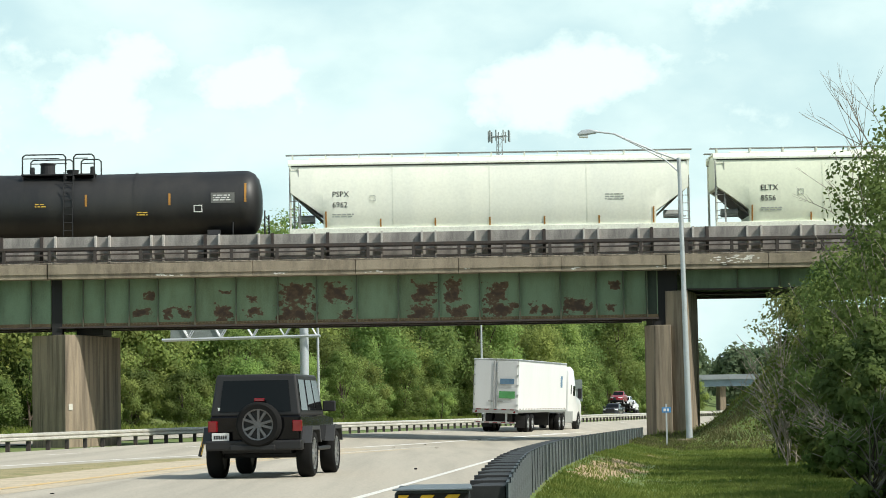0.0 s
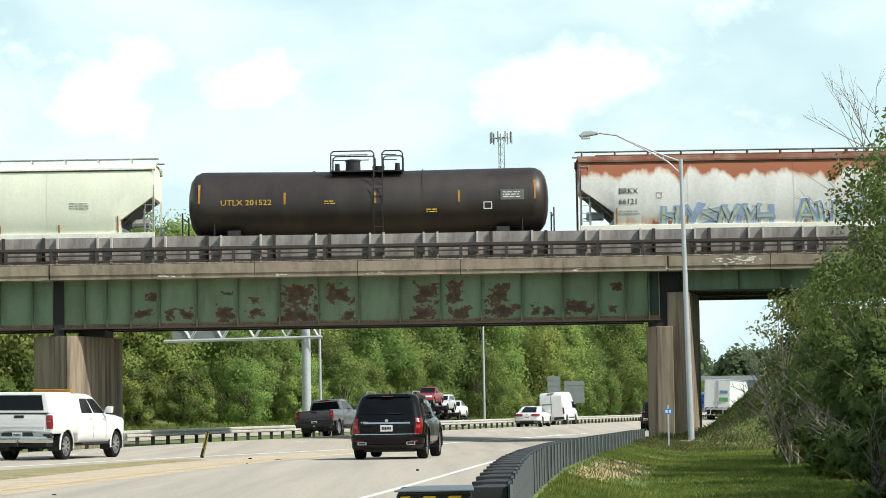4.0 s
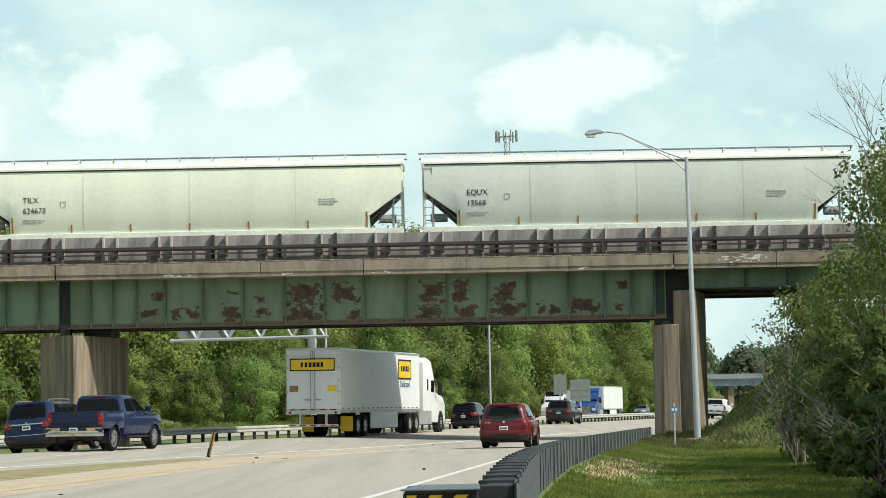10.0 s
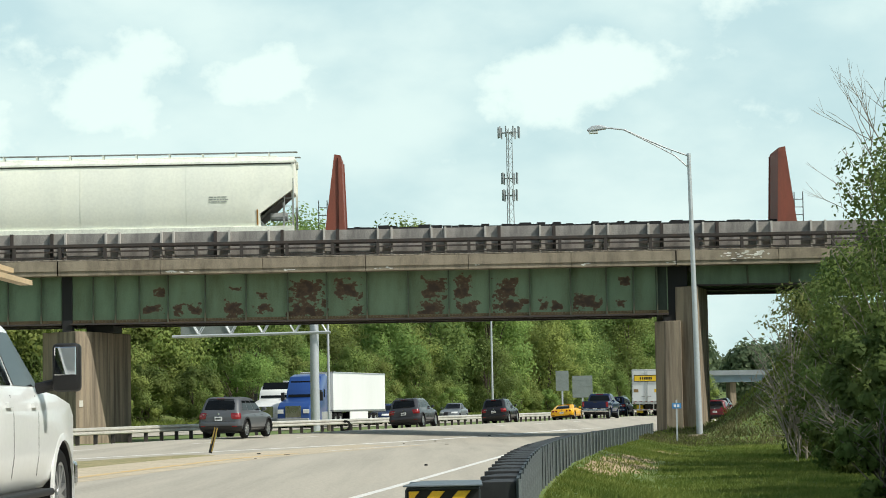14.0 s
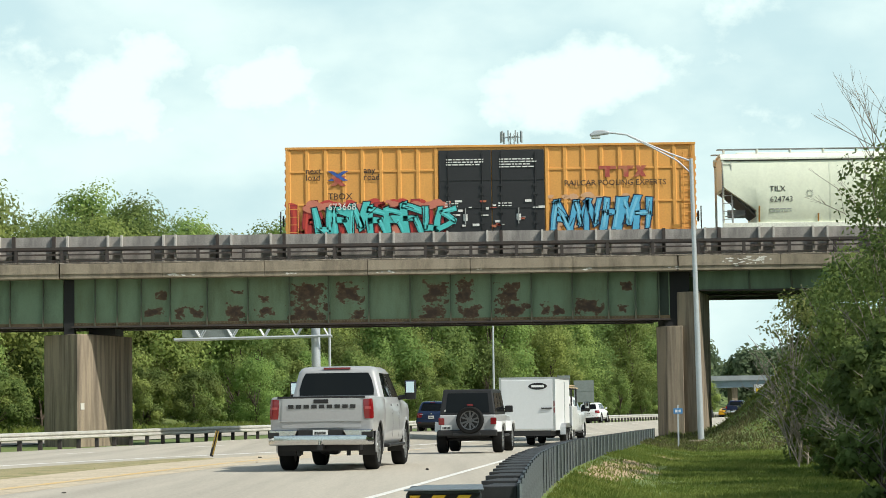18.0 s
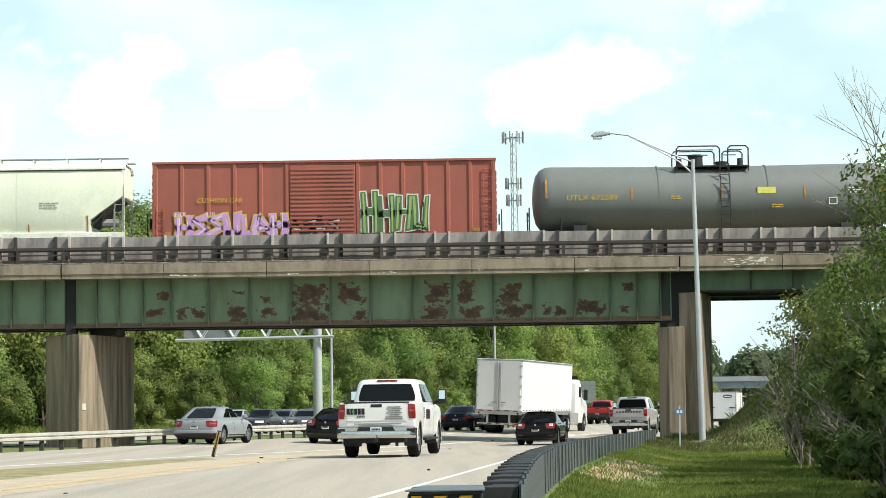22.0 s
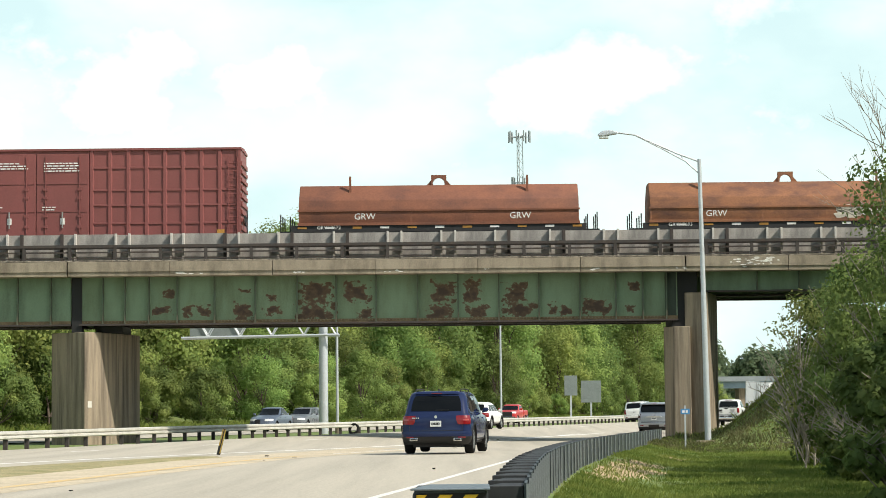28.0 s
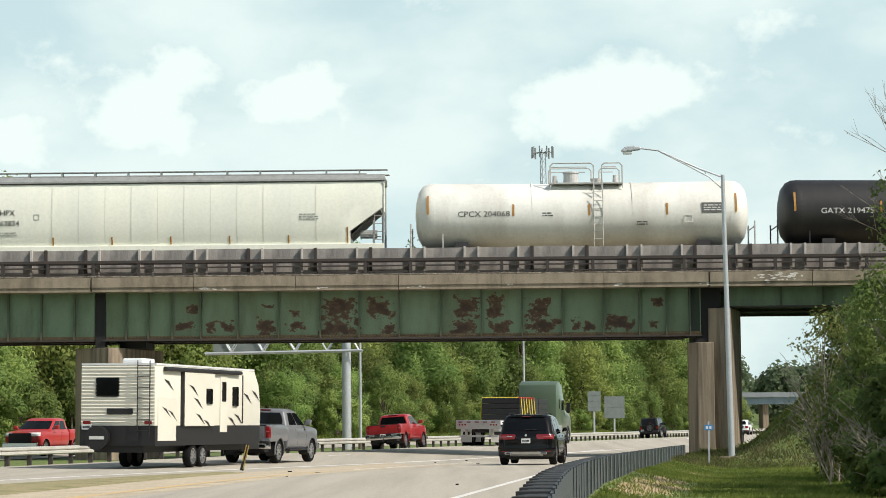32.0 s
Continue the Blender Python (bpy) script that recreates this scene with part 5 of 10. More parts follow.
def hopper(px, length, label, body, lines, roof=None, tape=6, seams=3, art=(), tag_x=2.2, sill=None, number_gap=0.42):
    h = length / 2
    car = railcar("covered_hopper_railcar", label, px, length)
    # curved shell, its lower corners cut back over the end platforms
    bm = bmesh.new()
    xs = [-h + 0.12, -h + 0.14, -h + 0.9, -h + 1.62, -h + 1.64] + lerp_list(-h + 2.2, h - 2.2, 14) + [h - 1.64, h - 1.62, h - 0.9, h - 0.14, h - 0.12]
    rings = []
    for x in xs:
        e = h - abs(x)
        zb = 1.12 if e >= 1.63 else (3.05 - 1.05 * (e - 0.12) / 1.5)
        zs = [zb + (4.35 - zb) * k / 9 for k in range(10)] + [4.5, 4.62]
        wob = 0.012 * math.sin(x * 2.1) if e > 1.7 else 0
        left = [bm.verts.new((x, -side_w(z) + wob * (1 if z < 4.2 else 0), z)) for z in zs]
        right = [bm.verts.new((x, side_w(z), z)) for z in zs]
        rings.append(left + right[::-1])
    for r0, r1 in zip(rings, rings[1:]):
        n = len(r0)
        for i in range(n):
            bm.faces.new((r0[i], r1[i], r1[(i + 1) % n], r0[(i + 1) % n]))
    bm.faces.new(rings[0])
    bm.faces.new(rings[-1][::-1])
    bmesh.ops.recalc_face_normals(bm, faces=bm.faces)
    shell = part("body", bm, body, car, smooth=True)
    for k in range(seams):                       # welded seams of the side sheets
        x = -h + 2.6 + (length - 5.2) * (k + 0.5) / seams
        sm = bmesh.new()
        zs = lerp_list(1.5, 4.3, 8)
        for a, b in zip(zs, zs[1:]):
            v = [sm.verts.new(p) for p in ((x - 0.03, -side_w(a) - 0.003, a), (x + 0.03, -side_w(a) - 0.012, a), (x + 0.03, -side_w(b) - 0.012, b), (x - 0.03, -side_w(b) - 0.003, b))]
            sm.faces.new(v)
        part("seam", sm, body, shell)
    rf = roof or HOP_ROOF
    for y in (-1.0, 1.0):
        part("eave_rail", prism(bmesh.new(), [(y * 1.36, 4.31), (y * 1.50, 4.31), (y * 1.49, 4.40), (y * 1.36, 4.58), (y * 1.2, 4.62), (y * 1.2, 4.5)], -h, h, "x", 0.008), rf, car)
        # the eave's shadow line, put in as a dark strip
        part("eave_shade_strip", B(-h + 0.03, h - 0.03, min(y * 1.37, y * 1.44), max(y * 1.37, y * 1.44), 4.255, 4.308), SHADOW_GREY, car, "dark strip painting the shade under the eave")
    part("roof", B(-h + 0.05, h - 0.05, -0.95, 0.95, 4.58, 4.64), rf, car)
    bracket = mesh_of(B(-0.03, 0.03, -0.2, 0.2, 0, 0.32), "walkway_bracket", rf)
    for y in (-1.12, 1.12):
        part("running_board", B(-h - 0.12, h + 0.12, y - 0.2, y + 0.2, 4.80, 4.835), GREY_STEEL, car, "grey roof walkway grating")
        x = -h + 0.2
        while x < h:
            if y < 0:
                share("walkway_bracket", bracket, car, pose(x, y, 4.48))
            x += 1.55
    part("hatch_trough", B(-h + 0.9, h - 0.9, -0.28, 0.28, 4.64, 4.78, 0.04), rf, car)
    part("side_sill", B(-h + 0.05, h - 0.05, -1.56, -1.40, 1.0, 1.42, 0.02), sill or rf, car)
    part("side_sill", B(-h + 0.05, h - 0.05, 1.40, 1.56, 1.0, 1.42, 0.02), sill or rf, car)
    part("centre_sill", B(-h, h, -0.25, 0.25, 0.65, 1.0), DARK_STEEL, car)
    for s in (-1, 1):
        part("end_bulkhead", prism(bmesh.new(), [(s * (h - 0.2), 3.0), (s * (h - 1.95), 1.42), (s * (h - 2.05), 1.42), (s * (h - 0.3), 3.05)], -1.25, 1.25, "y"), SHADOW_GREY, car)
        part("end_platform", B(min(s * h, s * (h - 1.9)), max(s * h, s * (h - 1.9)), -1.4, 1.4, 1.0, 1.06), DARK_STEEL, car)
        for y in (-1.42, 1.42):
            part("corner_post", B(s * (h - 0.1) - 0.05, s * (h - 0.1) + 0.05, y - 0.05, y + 0.05, 1.06, 4.35), rf, car)
        pb = bmesh.new()
        tube(pb, (s * (h - 0.55), -1.3, 1.1), (s * (h - 0.55), -1.3, 2.5), 0.035, n=6)
        tube(pb, (s * (h - 0.9), -1.2, 1.75), (s * (h - 0.2), -1.2, 1.75), 0.03, n=6)
        tube(pb, (s * (h - 1.2), -0.6, 1.9), (s * (h - 0.4), -0.6, 1.9), 0.2, n=10)
        part("brake_gear", pb, GREY_STEEL, car)
        ladder(car, s * (h - 0.28), -1.5, 1.06, 4.2 if s < 0 else 3.6)
    for k in range(tape):
        x = -h + 1.75 + (length - 3.5) * k / (tape - 1)
        tall = 0.72 if k in (0, tape - 1) else 0.36
        z = 1.46
        part("reflector", prism(bmesh.new(), [(-side_w(z) - 0.01, z), (-side_w(z) - 0.03, z), (-side_w(z + tall) - 0.03, z + tall), (-side_w(z + tall) - 0.01, z + tall)], x - 0.035, x + 0.035, "x"), ORANGE_TAPE, car)
    for i, w in enumerate(lines):
        z = 2.84 - (number_gap + 0.06) * i
        letter(w, LETTER_BLACK, car, 0, 0, 0, 0.36, pose(-h + tag_x, -side_w(z) - 0.017, z, 88.5 if i == 0 else 90))
    bars(car, "small_stencil", -h + tag_x, lambda z: -side_w(z) - 0.012, 2.02, 1.0, 2, MATS.setdefault("faint", mat("faint_stencil", (0.35, 0.37, 0.33), 0.7)), seed=int(px) & 255)
    part("stencil_box", frame_box(-h + tag_x + 1.75, -1.616, 2.62, 0.26, 0.26, 0.025), MATS["faint"], car)
    bars(car, "small_stencil", h - 4.0, lambda z: -side_w(z) - 0.012, 2.75, 0.9, 3, MATS["faint"], seed=int(px * 3) & 255)
    for a in art:
        graffiti(car, surf=lambda z: -side_w(z), **a)
    car.scale = (1, 1, 1.022)
    bogies(car, h)
    coupler(car, h)
    return car


def frame_box(x, y, z, w, hgt, t):
    bm = bmesh.new()
    box(bm, x, x + w, y - 0.008, y, z, z + t)
    box(bm, x, x + w, y - 0.008, y, z + hgt - t, z + hgt)
    box(bm, x, x + t, y - 0.008, y, z + t, z + hgt - t)
    box(bm, x + w - t, x + w, y - 0.008, y, z + t, z + hgt - t)
    return bm


def tank(px, length, label, shell, word, word_mat, word_x=1.5, tape=None, top=0.5, rail=None, bands=(), art=(), panel=True, placard=None):
    h = length / 2
    car = railcar("tank_railcar", label, px, length)
    R, zc, n = 1.57, 2.80, 40
    bm = bmesh.new()
    rings = []
    prof = [(0.0, 0.02), (0.05, 0.42), (0.16, 0.72), (0.36, 0.90), (0.62, 0.985), (0.85, 1.0)]
    sts = [(-h + a, r) for a, r in prof] + [(0.0, 1.0)] + [(h - a, r) for a, r in prof[::-1]]
    for x, r in sts:
        drop = -0.09 * (1 - abs(x) / h)
        rings.append([bm.verts.new((x, R * r * math.cos(2 * math.pi * i / n), zc + drop + R * r * math.sin(2 * math.pi * i / n))) for i in range(n)])
    for r0, r1 in zip(rings, rings[1:]):
        for i in range(n):
            bm.faces.new((r0[i], r0[(i + 1) % n], r1[(i + 1) % n], r1[i]))
    bm.faces.new(rings[0][::-1])
    bm.faces.new(rings[-1])
    bmesh.ops.recalc_face_normals(bm, faces=bm.faces)
    part("tank", bm, shell, car, smooth=True)
    for x in (-h + 0.95, -h + 0.95 + (length - 1.9) * 0.33, -h + 0.95 + (length - 1.9) * 0.67, h - 0.95):
        wb = bmesh.new()
        a = [(x - 0.03, R + 0.006), (x + 0.03, R + 0.006)]
        ring = [[wb.verts.new((xx, r * math.cos(2 * math.pi * i / n), zc - 0.02 + r * math.sin(2 * math.pi * i / n))) for i in range(n)] for xx, r in a]
        for i in range(n):
            wb.faces.new((ring[0][i], ring[0][(i + 1) % n], ring[1][(i + 1) % n], ring[1][i]))
        part("weld_seam", wb, shell, car)
    xm = -h + length * top
    rl = rail or DARK_STEEL
    part("manway", tube(bmesh.new(), (xm, 0, zc + R - 0.1), (xm, 0, zc + R + 0.42), 0.36, 0.34, 18), rl, car)
    part("manway_lid", tube(bmesh.new(), (xm, 0, zc + R + 0.42), (xm, 0, zc + R + 0.48), 0.39, 0.37, 18), rl, car)
    for vx in (-0.75, 2.1):
        part("valve", tube(bmesh.new(), (xm + vx, 0.1, zc + R - 0.15), (xm + vx, 0.1, zc + R + 0.32), 0.13, 0.11, 10), rl, car)
    part("valve", tube(bmesh.new(), (xm + 1.2, -0.1, zc + R - 0.15), (xm + 1.2, -0.1, zc + R + 0.14), 0.24, 0.3, 12), rl, car)
    part("platform", B(xm - 1.05, xm + 2.4, -1.15, -0.45, zc + R * 0.88, zc + R * 0.88 + 0.06), rl, car, "walkway platform beside the manway")
    for x0, x1 in ((xm - 1.0, xm + 1.02), (xm + 1.4, xm + 2.36)):
        for y in (-1.1, 1.1):
            part("handrail", pipe(bmesh.new(), [(x0, y, zc + R * 0.75), (x0, y, zc + R + 0.66), (x0 + 0.12, y, zc + R + 0.78), (x1 - 0.12, y, zc + R + 0.78), (x1, y, zc + R + 0.66), (x1, y, zc + R * 0.75)], 0.034, 6), rl, car)
            part("handrail", pipe(bmesh.new(), [(x0, y, zc + R + 0.6), (x1 - 0.3, y, zc + R + 0.6)], 0.026, 6), rl, car)
    ladder(car, xm + 1.2, -1.6, 1.0, zc + R * 0.55, 0.42, rl)
    ladder(car, xm + 1.2, -1.40, zc + R * 0.5, zc + R * 0.95, 0.42, rl)
    part("end_sill", B(-h - 0.25, -h + 2.4, -1.35, 1.35, 0.85, 1.12), DARK_STEEL, car)
    part("end_sill", B(h - 2.4, h + 0.25, -1.35, 1.35, 0.85, 1.12), DARK_STEEL, car)
    for s in (-1, 1):
        for y in (-1.3, 1.3):
            part("end_post", pipe(bmesh.new(), [(s * (h - 1.3), y, 1.1), (s * (h - 1.3), y, 1.85)], 0.035, 6), rl, car)
        hb = bmesh.new()
        for y in (-1.3, 1.3):
            pipe(hb, [(s * (h + 0.18), y, 1.1), (s * (h + 0.18), y, 2.35)], 0.035, 6)
        tube(hb, (s * (h + 0.18), -1.3, 2.1), (s * (h + 0.18), 1.3, 2.1), 0.03, n=6)
        part("end_handrail", hb, rl, car)
        part("saddle", prism(bmesh.new(), [(-1.3, 1.0), (1.3, 1.0), (1.2, 1.5), (0.6, 1.24), (-0.6, 1.24), (-1.2, 1.5)], s * (h - 2.2) - 0.3, s * (h - 2.2) + 0.3, "x"), DARK_STEEL, car)
    surf = lambda z: -math.sqrt(max(0.01, R * R - (z - zc) ** 2))
    for x in (0.62, 4.6, length * 0.52, length * 0.75, length - 0.7) if tape is None else tape:
        z0, z1 = (2.75, 3.65) if x in (0.62, length - 0.7) else (2.65, 3.2)
        tp = bmesh.new()
        zs = lerp_list(z0, z1, 4)
        for a, b in zip(zs, zs[1:]):
            v = [tp.verts.new(p) for p in ((-h + x - 0.05, surf(a) - 0.012, a), (-h + x + 0.05, surf(a) - 0.012, a), (-h + x + 0.05, surf(b) - 0.012, b), (-h + x - 0.05, surf(b) - 0.012, b))]
            tp.faces.new(v)
        part("reflector", tp, ORANGE_TAPE, car)
    if word:
        letter(word, word_mat, car, 0, 0, 0, 0.36, pose(-h + word_x, -R - 0.006, 2.64, 90), 1.15)
    bars(car, "small_stencil", -h + length * 0.38, -R - 0.003, 2.75, 0.5, 2, word_mat, seed=3)
    bars(car, "small_stencil", -h + length * 0.66, -R - 0.003, 2.3, 0.5, 2, word_mat, seed=5)
    if panel:
        part("stencil_panel", B(h - 2.3, h - 1.2, -R - 0.012, -R + 0.06, 2.72, 3.2), MATS.setdefault("pan", mat("stencil_panel", (0.16, 0.16, 0.15), 0.7)), car, "stencilled data panel")
        bars(car, "small_stencil", h - 2.2, -R - 0.014, 3.05, 0.9, 3, LETTER_WHITE, seed=9)
        part("placard", frame_box(h - 3.1, -R - 0.004, 2.3, 0.4, 0.34, 0.04), LETTER_WHITE, car)
    if placard:
        part("placard", B(-h + length * 0.62, -h + length * 0.62 + 0.85, -R - 0.01, -R + 0.05, 2.85, 3.15), placard, car, "yellow placard")
    for a in art:
        graffiti(car, surf=surf, **a)
    bogies(car, h)
    coupler(car, h)
    return car


def boxcar(px, length, label, body, height, door, door_x, door_w, posts, girts, doors=2, roof=None, corrugated=False, words=(), art=(), dark_door=False, bar_seed=2):
    h = length / 2
    car = railcar("boxcar_railcar", label, px, length)
    part("body", B(-h, h, -1.52, 1.52, 1.05, height - 0.12, 0.02), body, car)
    part("roof", prism(bmesh.new(), [(-1.62, height - 0.14), (1.62, height - 0.14), (1.62, height - 0.04), (0, height + 0.05), (-1.62, height - 0.04)], -h - 0.04, h + 0.04, "x"), roof or body, car)
    part("side_sill", B(-h, h, -1.6, -1.5, 0.95, 1.2), body, car)
    part("centre_sill", B(-h, h, -0.3, 0.3, 0.65, 1.05), DARK_STEEL, car)
    pm = mesh_of(prism(bmesh.new(), [(-0.11, 0), (-0.065, -0.06), (0.065, -0.06), (0.11, 0)], 0, height - 1.3, "z"), "side_post", body)
    d0, d1 = -h + door_x, -h + door_x + door_w
    for side in ((-h + 0.12, d0 - 0.1), (d1 + 0.1, h - 0.12)):
        n = max(1, round((side[1] - side[0]) / posts))
        for k in range(n + 1):
            share("side_post", pm, car, pose(side[0] + (side[1] - side[0]) * k / n, -1.52, 1.16))
        for z in girts:
            part("side_girt", B(side[0], side[1], -1.565, -1.52, z - 0.05, z + 0.05, 0.01), body, car)
    dw = door_w / doors
    for k in range(doors):
        a = d0 + dw * k
        dr = part("door", B(a + 0.02, a + dw - 0.02, -1.60, -1.50, 1.2, height - 0.28, 0.015), door, car, "plug door" if doors == 2 else "ribbed sliding door")
        if corrugated:
            z = 1.35
            while z < height - 0.4:
                part("door_rib", B(a + 0.08, a + dw - 0.08, -1.635, -1.60, z, z + 0.08, 0.01), door, dr)
                z += 0.19
        else:
            for x in (a + dw * 0.18, a + dw * 0.82):
                part("lock_rod", tube(bmesh.new(), (x, -1.63, 1.3), (x, -1.63, height - 0.4), 0.025, n=6), door, dr)
            for z in (2.3, 3.6):
                part("door_girt", B(a + 0.05, a + dw - 0.05, -1.625, -1.6, z, z + 0.1), door, dr)
            part("lock_plate", B(a + dw * 0.46, a + dw * 0.54, -1.63, -1.6, 1.72, 2.02), LETTER_WHITE, dr, "white lock plate")
            part("handle", B(a + dw * 0.49, a + dw * 0.51, -1.67, -1.63, 1.55, 2.3), GREY_STEEL, dr)
            for z in (1.55, 2.05, 2.9, 3.3):
                part("rod_keeper", B(a + dw * 0.14, a + dw * 0.22, -1.66, -1.6, z, z + 0.12), door, dr)
                part("rod_keeper", B(a + dw * 0.78, a + dw * 0.86, -1.66, -1.6, z, z + 0.12), door, dr)
            bars(dr, "small_stencil", a + dw * 0.15, -1.632, height - 0.75, dw * 0.7, 3 if k == 0 else 4, LETTER_WHITE, 0.055, 0.12, bar_seed + k)
            bars(dr, "small_stencil", a + dw * 0.12, -1.632, 2.5, dw * 0.25, 2, LETTER_WHITE, 0.05, 0.12, bar_seed + 4 + k)
    for s in (-1, 1):
        ladder(car, s * (h - 0.35), -1.6, 1.1, 2.6 if s < 0 else height - 0.5, 0.4, body)
        part("corner_post", B(s * (h - 0.05) - 0.06, s * (h - 0.05) + 0.06, -1.6, -1.5, 1.05, height - 0.15), body, car)
        ends = bmesh.new()
        for k in range(9):
            z = 1.4 + k * (height - 1.9) / 9
            box(ends, min(s * h, s * (h + 0.07)), max(s * h, s * (h + 0.07)), -1.4, 1.4, z, z + 0.2, 0.02)
        part("end_ribs", ends, body, car)
        bk = bmesh.new()
        tube(bk, (s * (h + 0.28), -1.25, 1.1), (s * (h + 0.28), -1.25, 2.3), 0.03, n=6)
        tube(bk, (s * (h + 0.14), -1.0, 1.85), (s * (h + 0.2), -1.0, 1.85), 0.26, n=14)
        part("hand_brake", bk, DARK_STEEL, car)
    part("reflector", B(-h + 0.5, -h + 0.85, -1.60, -1.585, 1.25, 1.42), ORANGE_TAPE, car)
    part("reflector", B(h - 1.1, h - 0.75, -1.60, -1.585, 1.25, 1.42), ORANGE_TAPE, car)
    if body is BOX_MAROON:
        bars(car, "small_stencil", -h + 1.85, -1.585, 2.62, 0.55, 3, LETTER_WHITE, seed=4)
        bars(car, "small_stencil", -h + 2.9, -1.585, 2.62, 0.55, 3, LETTER_WHITE, seed=6)
    for w, x, z, s, m in words:
        letter(w, m, car, -h + x, -1.587, z, s)
    for a in art:
        graffiti(car, **{"y": -1.576, **a})
    bogies(car, h)
    coupler(car, h)
    return car


def coil_car(px, length, label, hood, word, art=()):
    h = length / 2
    car = railcar("coil_railcar", label, px, length)
    pr = [(-1.5, 1.55), (-1.5, 2.25), (-1.35, 2.75), (-0.55, 3.5), (0.55, 3.5), (1.35, 2.75), (1.5, 2.25), (1.5, 1.55)]
    part("hood", prism(bmesh.new(), pr, -h + 0.05, h - 0.05, "x", 0.05), hood, car, "rusty steel coil hood", smooth=True)
    rb = bmesh.new()
    box(rb, -h, h, -1.56, -1.5, 2.2, 2.28)
    box(rb, -h, h, -1.56, -1.5, 1.55, 1.68)
    part("hood_rail", rb, hood, car)
    n = 5
    for k in range(n + 1):
        x = -h + 0.1 + (length - 0.2) * k / n
        part("hood_rib", B(x - 0.04, x + 0.04, -1.506, -1.49, 1.66, 2.22), hood, car)
    arc = [(0.27 * math.cos(a), 3.62 + 0.26 * math.sin(a)) for a in lerp_list(math.pi, 0, 10)]
    eye = prism(bmesh.new(), [(-0.36, 3.45), (-0.36, 4.02), (0.36, 4.02), (0.36, 3.45), (0.27, 3.45)] + arc[::-1] + [(-0.27, 3.45)], -0.08, 0.08, "y")
    for s in (-1, 1):
        part("lug_brace", prism(bmesh.new(), [(s * 0.34, 3.45), (s * 0.66, 3.45), (s * 0.34, 3.8)], -0.03, 0.03, "y"), hood, car)
    part("lifting_eye", eye, hood, car)
    for s in (-1, 1):
        part("guide_post", B(s * h * 0.63 - 0.05, s * h * 0.63 + 0.05, -0.95, -0.85, 3.05, 3.9), hood, car)
    part("deck", B(-h - 0.9, h + 0.9, -1.45, 1.45, 1.05, 1.3), DARK_STEEL, car)
    part("side_sill", B(-h - 0.3, h + 0.3, -1.5, -1.38, 1.25, 1.55), DARK_STEEL, car)
    k = 0
    x = -h
    while x < h:
        m = (ORANGE_TAPE, LETTER_WHITE)[k % 2]
        part("reflector", B(x, x + 0.42, -1.515, -1.5, 1.40, 1.5), m, car)
        x += 1.28
        k += 1
    for s in (-1, 1):
        for y in (-1.3, 0, 1.3):
            part("end_handrail", pipe(bmesh.new(), [(s * (h + 0.35), y, 1.3), (s * (h + 0.35), y, 2.0)], 0.03, 6), DARK_STEEL, car)
            part("end_handrail", pipe(bmesh.new(), [(s * (h + 0.8), y, 1.3), (s * (h + 0.8), y, 2.1)], 0.03, 6), DARK_STEEL, car)
    letter(word, LETTER_WHITE, car, -h + 0.9, -1.52, 1.38, 0.24)
    letter("GRW", LETTER_WHITE, car, -h + length * 0.2, -1.512, 1.82, 0.42)
    letter("GRW", LETTER_WHITE, car, -h + length * 0.75, -1.512, 1.82, 0.42)
    for a in art:
        graffiti(car, y=-1.5, **a)
    bogies(car, h + 0.6)
    coupler(car, h + 0.9)
    return car


def bulkhead_flat(px, length, label):
    h = length / 2
    car = railcar("bulkhead_flat_railcar", label, px, length)
    red = mat("oxide_red_steel", (0.23, 0.065, 0.04), 0.65, dark=(0.10, 0.035, 0.025), scale=1.5, amount=0.6, streak=0.3)
    part("deck", B(-h, h, -1.5, 1.5, 0.95, 1.2), DARK_STEEL, car)
    for s in (-1, 1):
        pts = [(s * (h - 1.05), 1.2), (s * (h - 0.95), 4.7), (s * (h - 0.66), 4.75), (s * (h - 0.2), 1.2)]
        part("bulkhead", prism(bmesh.new(), pts, -1.5, 1.5, "y"), red, car, "oxide-red end bulkhead")
        for y in (-1.53, 1.53):
            part("bulkhead_post", prism(bmesh.new(), [(s * (h - 1.12), 1.2), (s * (h - 1.0), 4.6), (s * (h - 0.85), 4.6), (s * (h - 0.85), 1.2)], y - 0.05, y + 0.05, "y"), red, car)
        ladder(car, s * (h - 0.1), -1.45, 1.0, 2.6, 0.4, DARK_STEEL)
    rnd = random.Random(4)
    bm = bmesh.new()
    x = -h + 1.2
    while x < h - 1.2:
        w = rnd.uniform(0.25, 0.6)
        for y in (-1.35, -0.45, 0.45):
            z = 1.32 + rnd.uniform(-0.03, 0.1)
            box(bm, x, x + w * 0.96, y, y + 0.88, 1.2, z)
        x += w
    part("load", bm, BLACK, car, "dark old timber load")
    bogies(car, h)
    coupler(car, h)
    return car


TANK_BLACK = mat("black_tank_paint", (0.016, 0.016, 0.017), 0.5, dark=(0.05, 0.045, 0.04), scale=0.6, amount=0.5, grain=0.05, streak=0.3)
TANK_BROWN = mat("brown_black_tank_paint", (0.028, 0.022, 0.019), 0.45, dark=(0.07, 0.058, 0.05), scale=0.6, amount=0.5, grain=0.05, streak=0.3)
TANK_GREY = mat("grey_tank_paint", (0.175, 0.19, 0.18), 0.5, dark=(0.12, 0.125, 0.12), scale=0.6, amount=0.4, grain=0.05, streak=0.3)
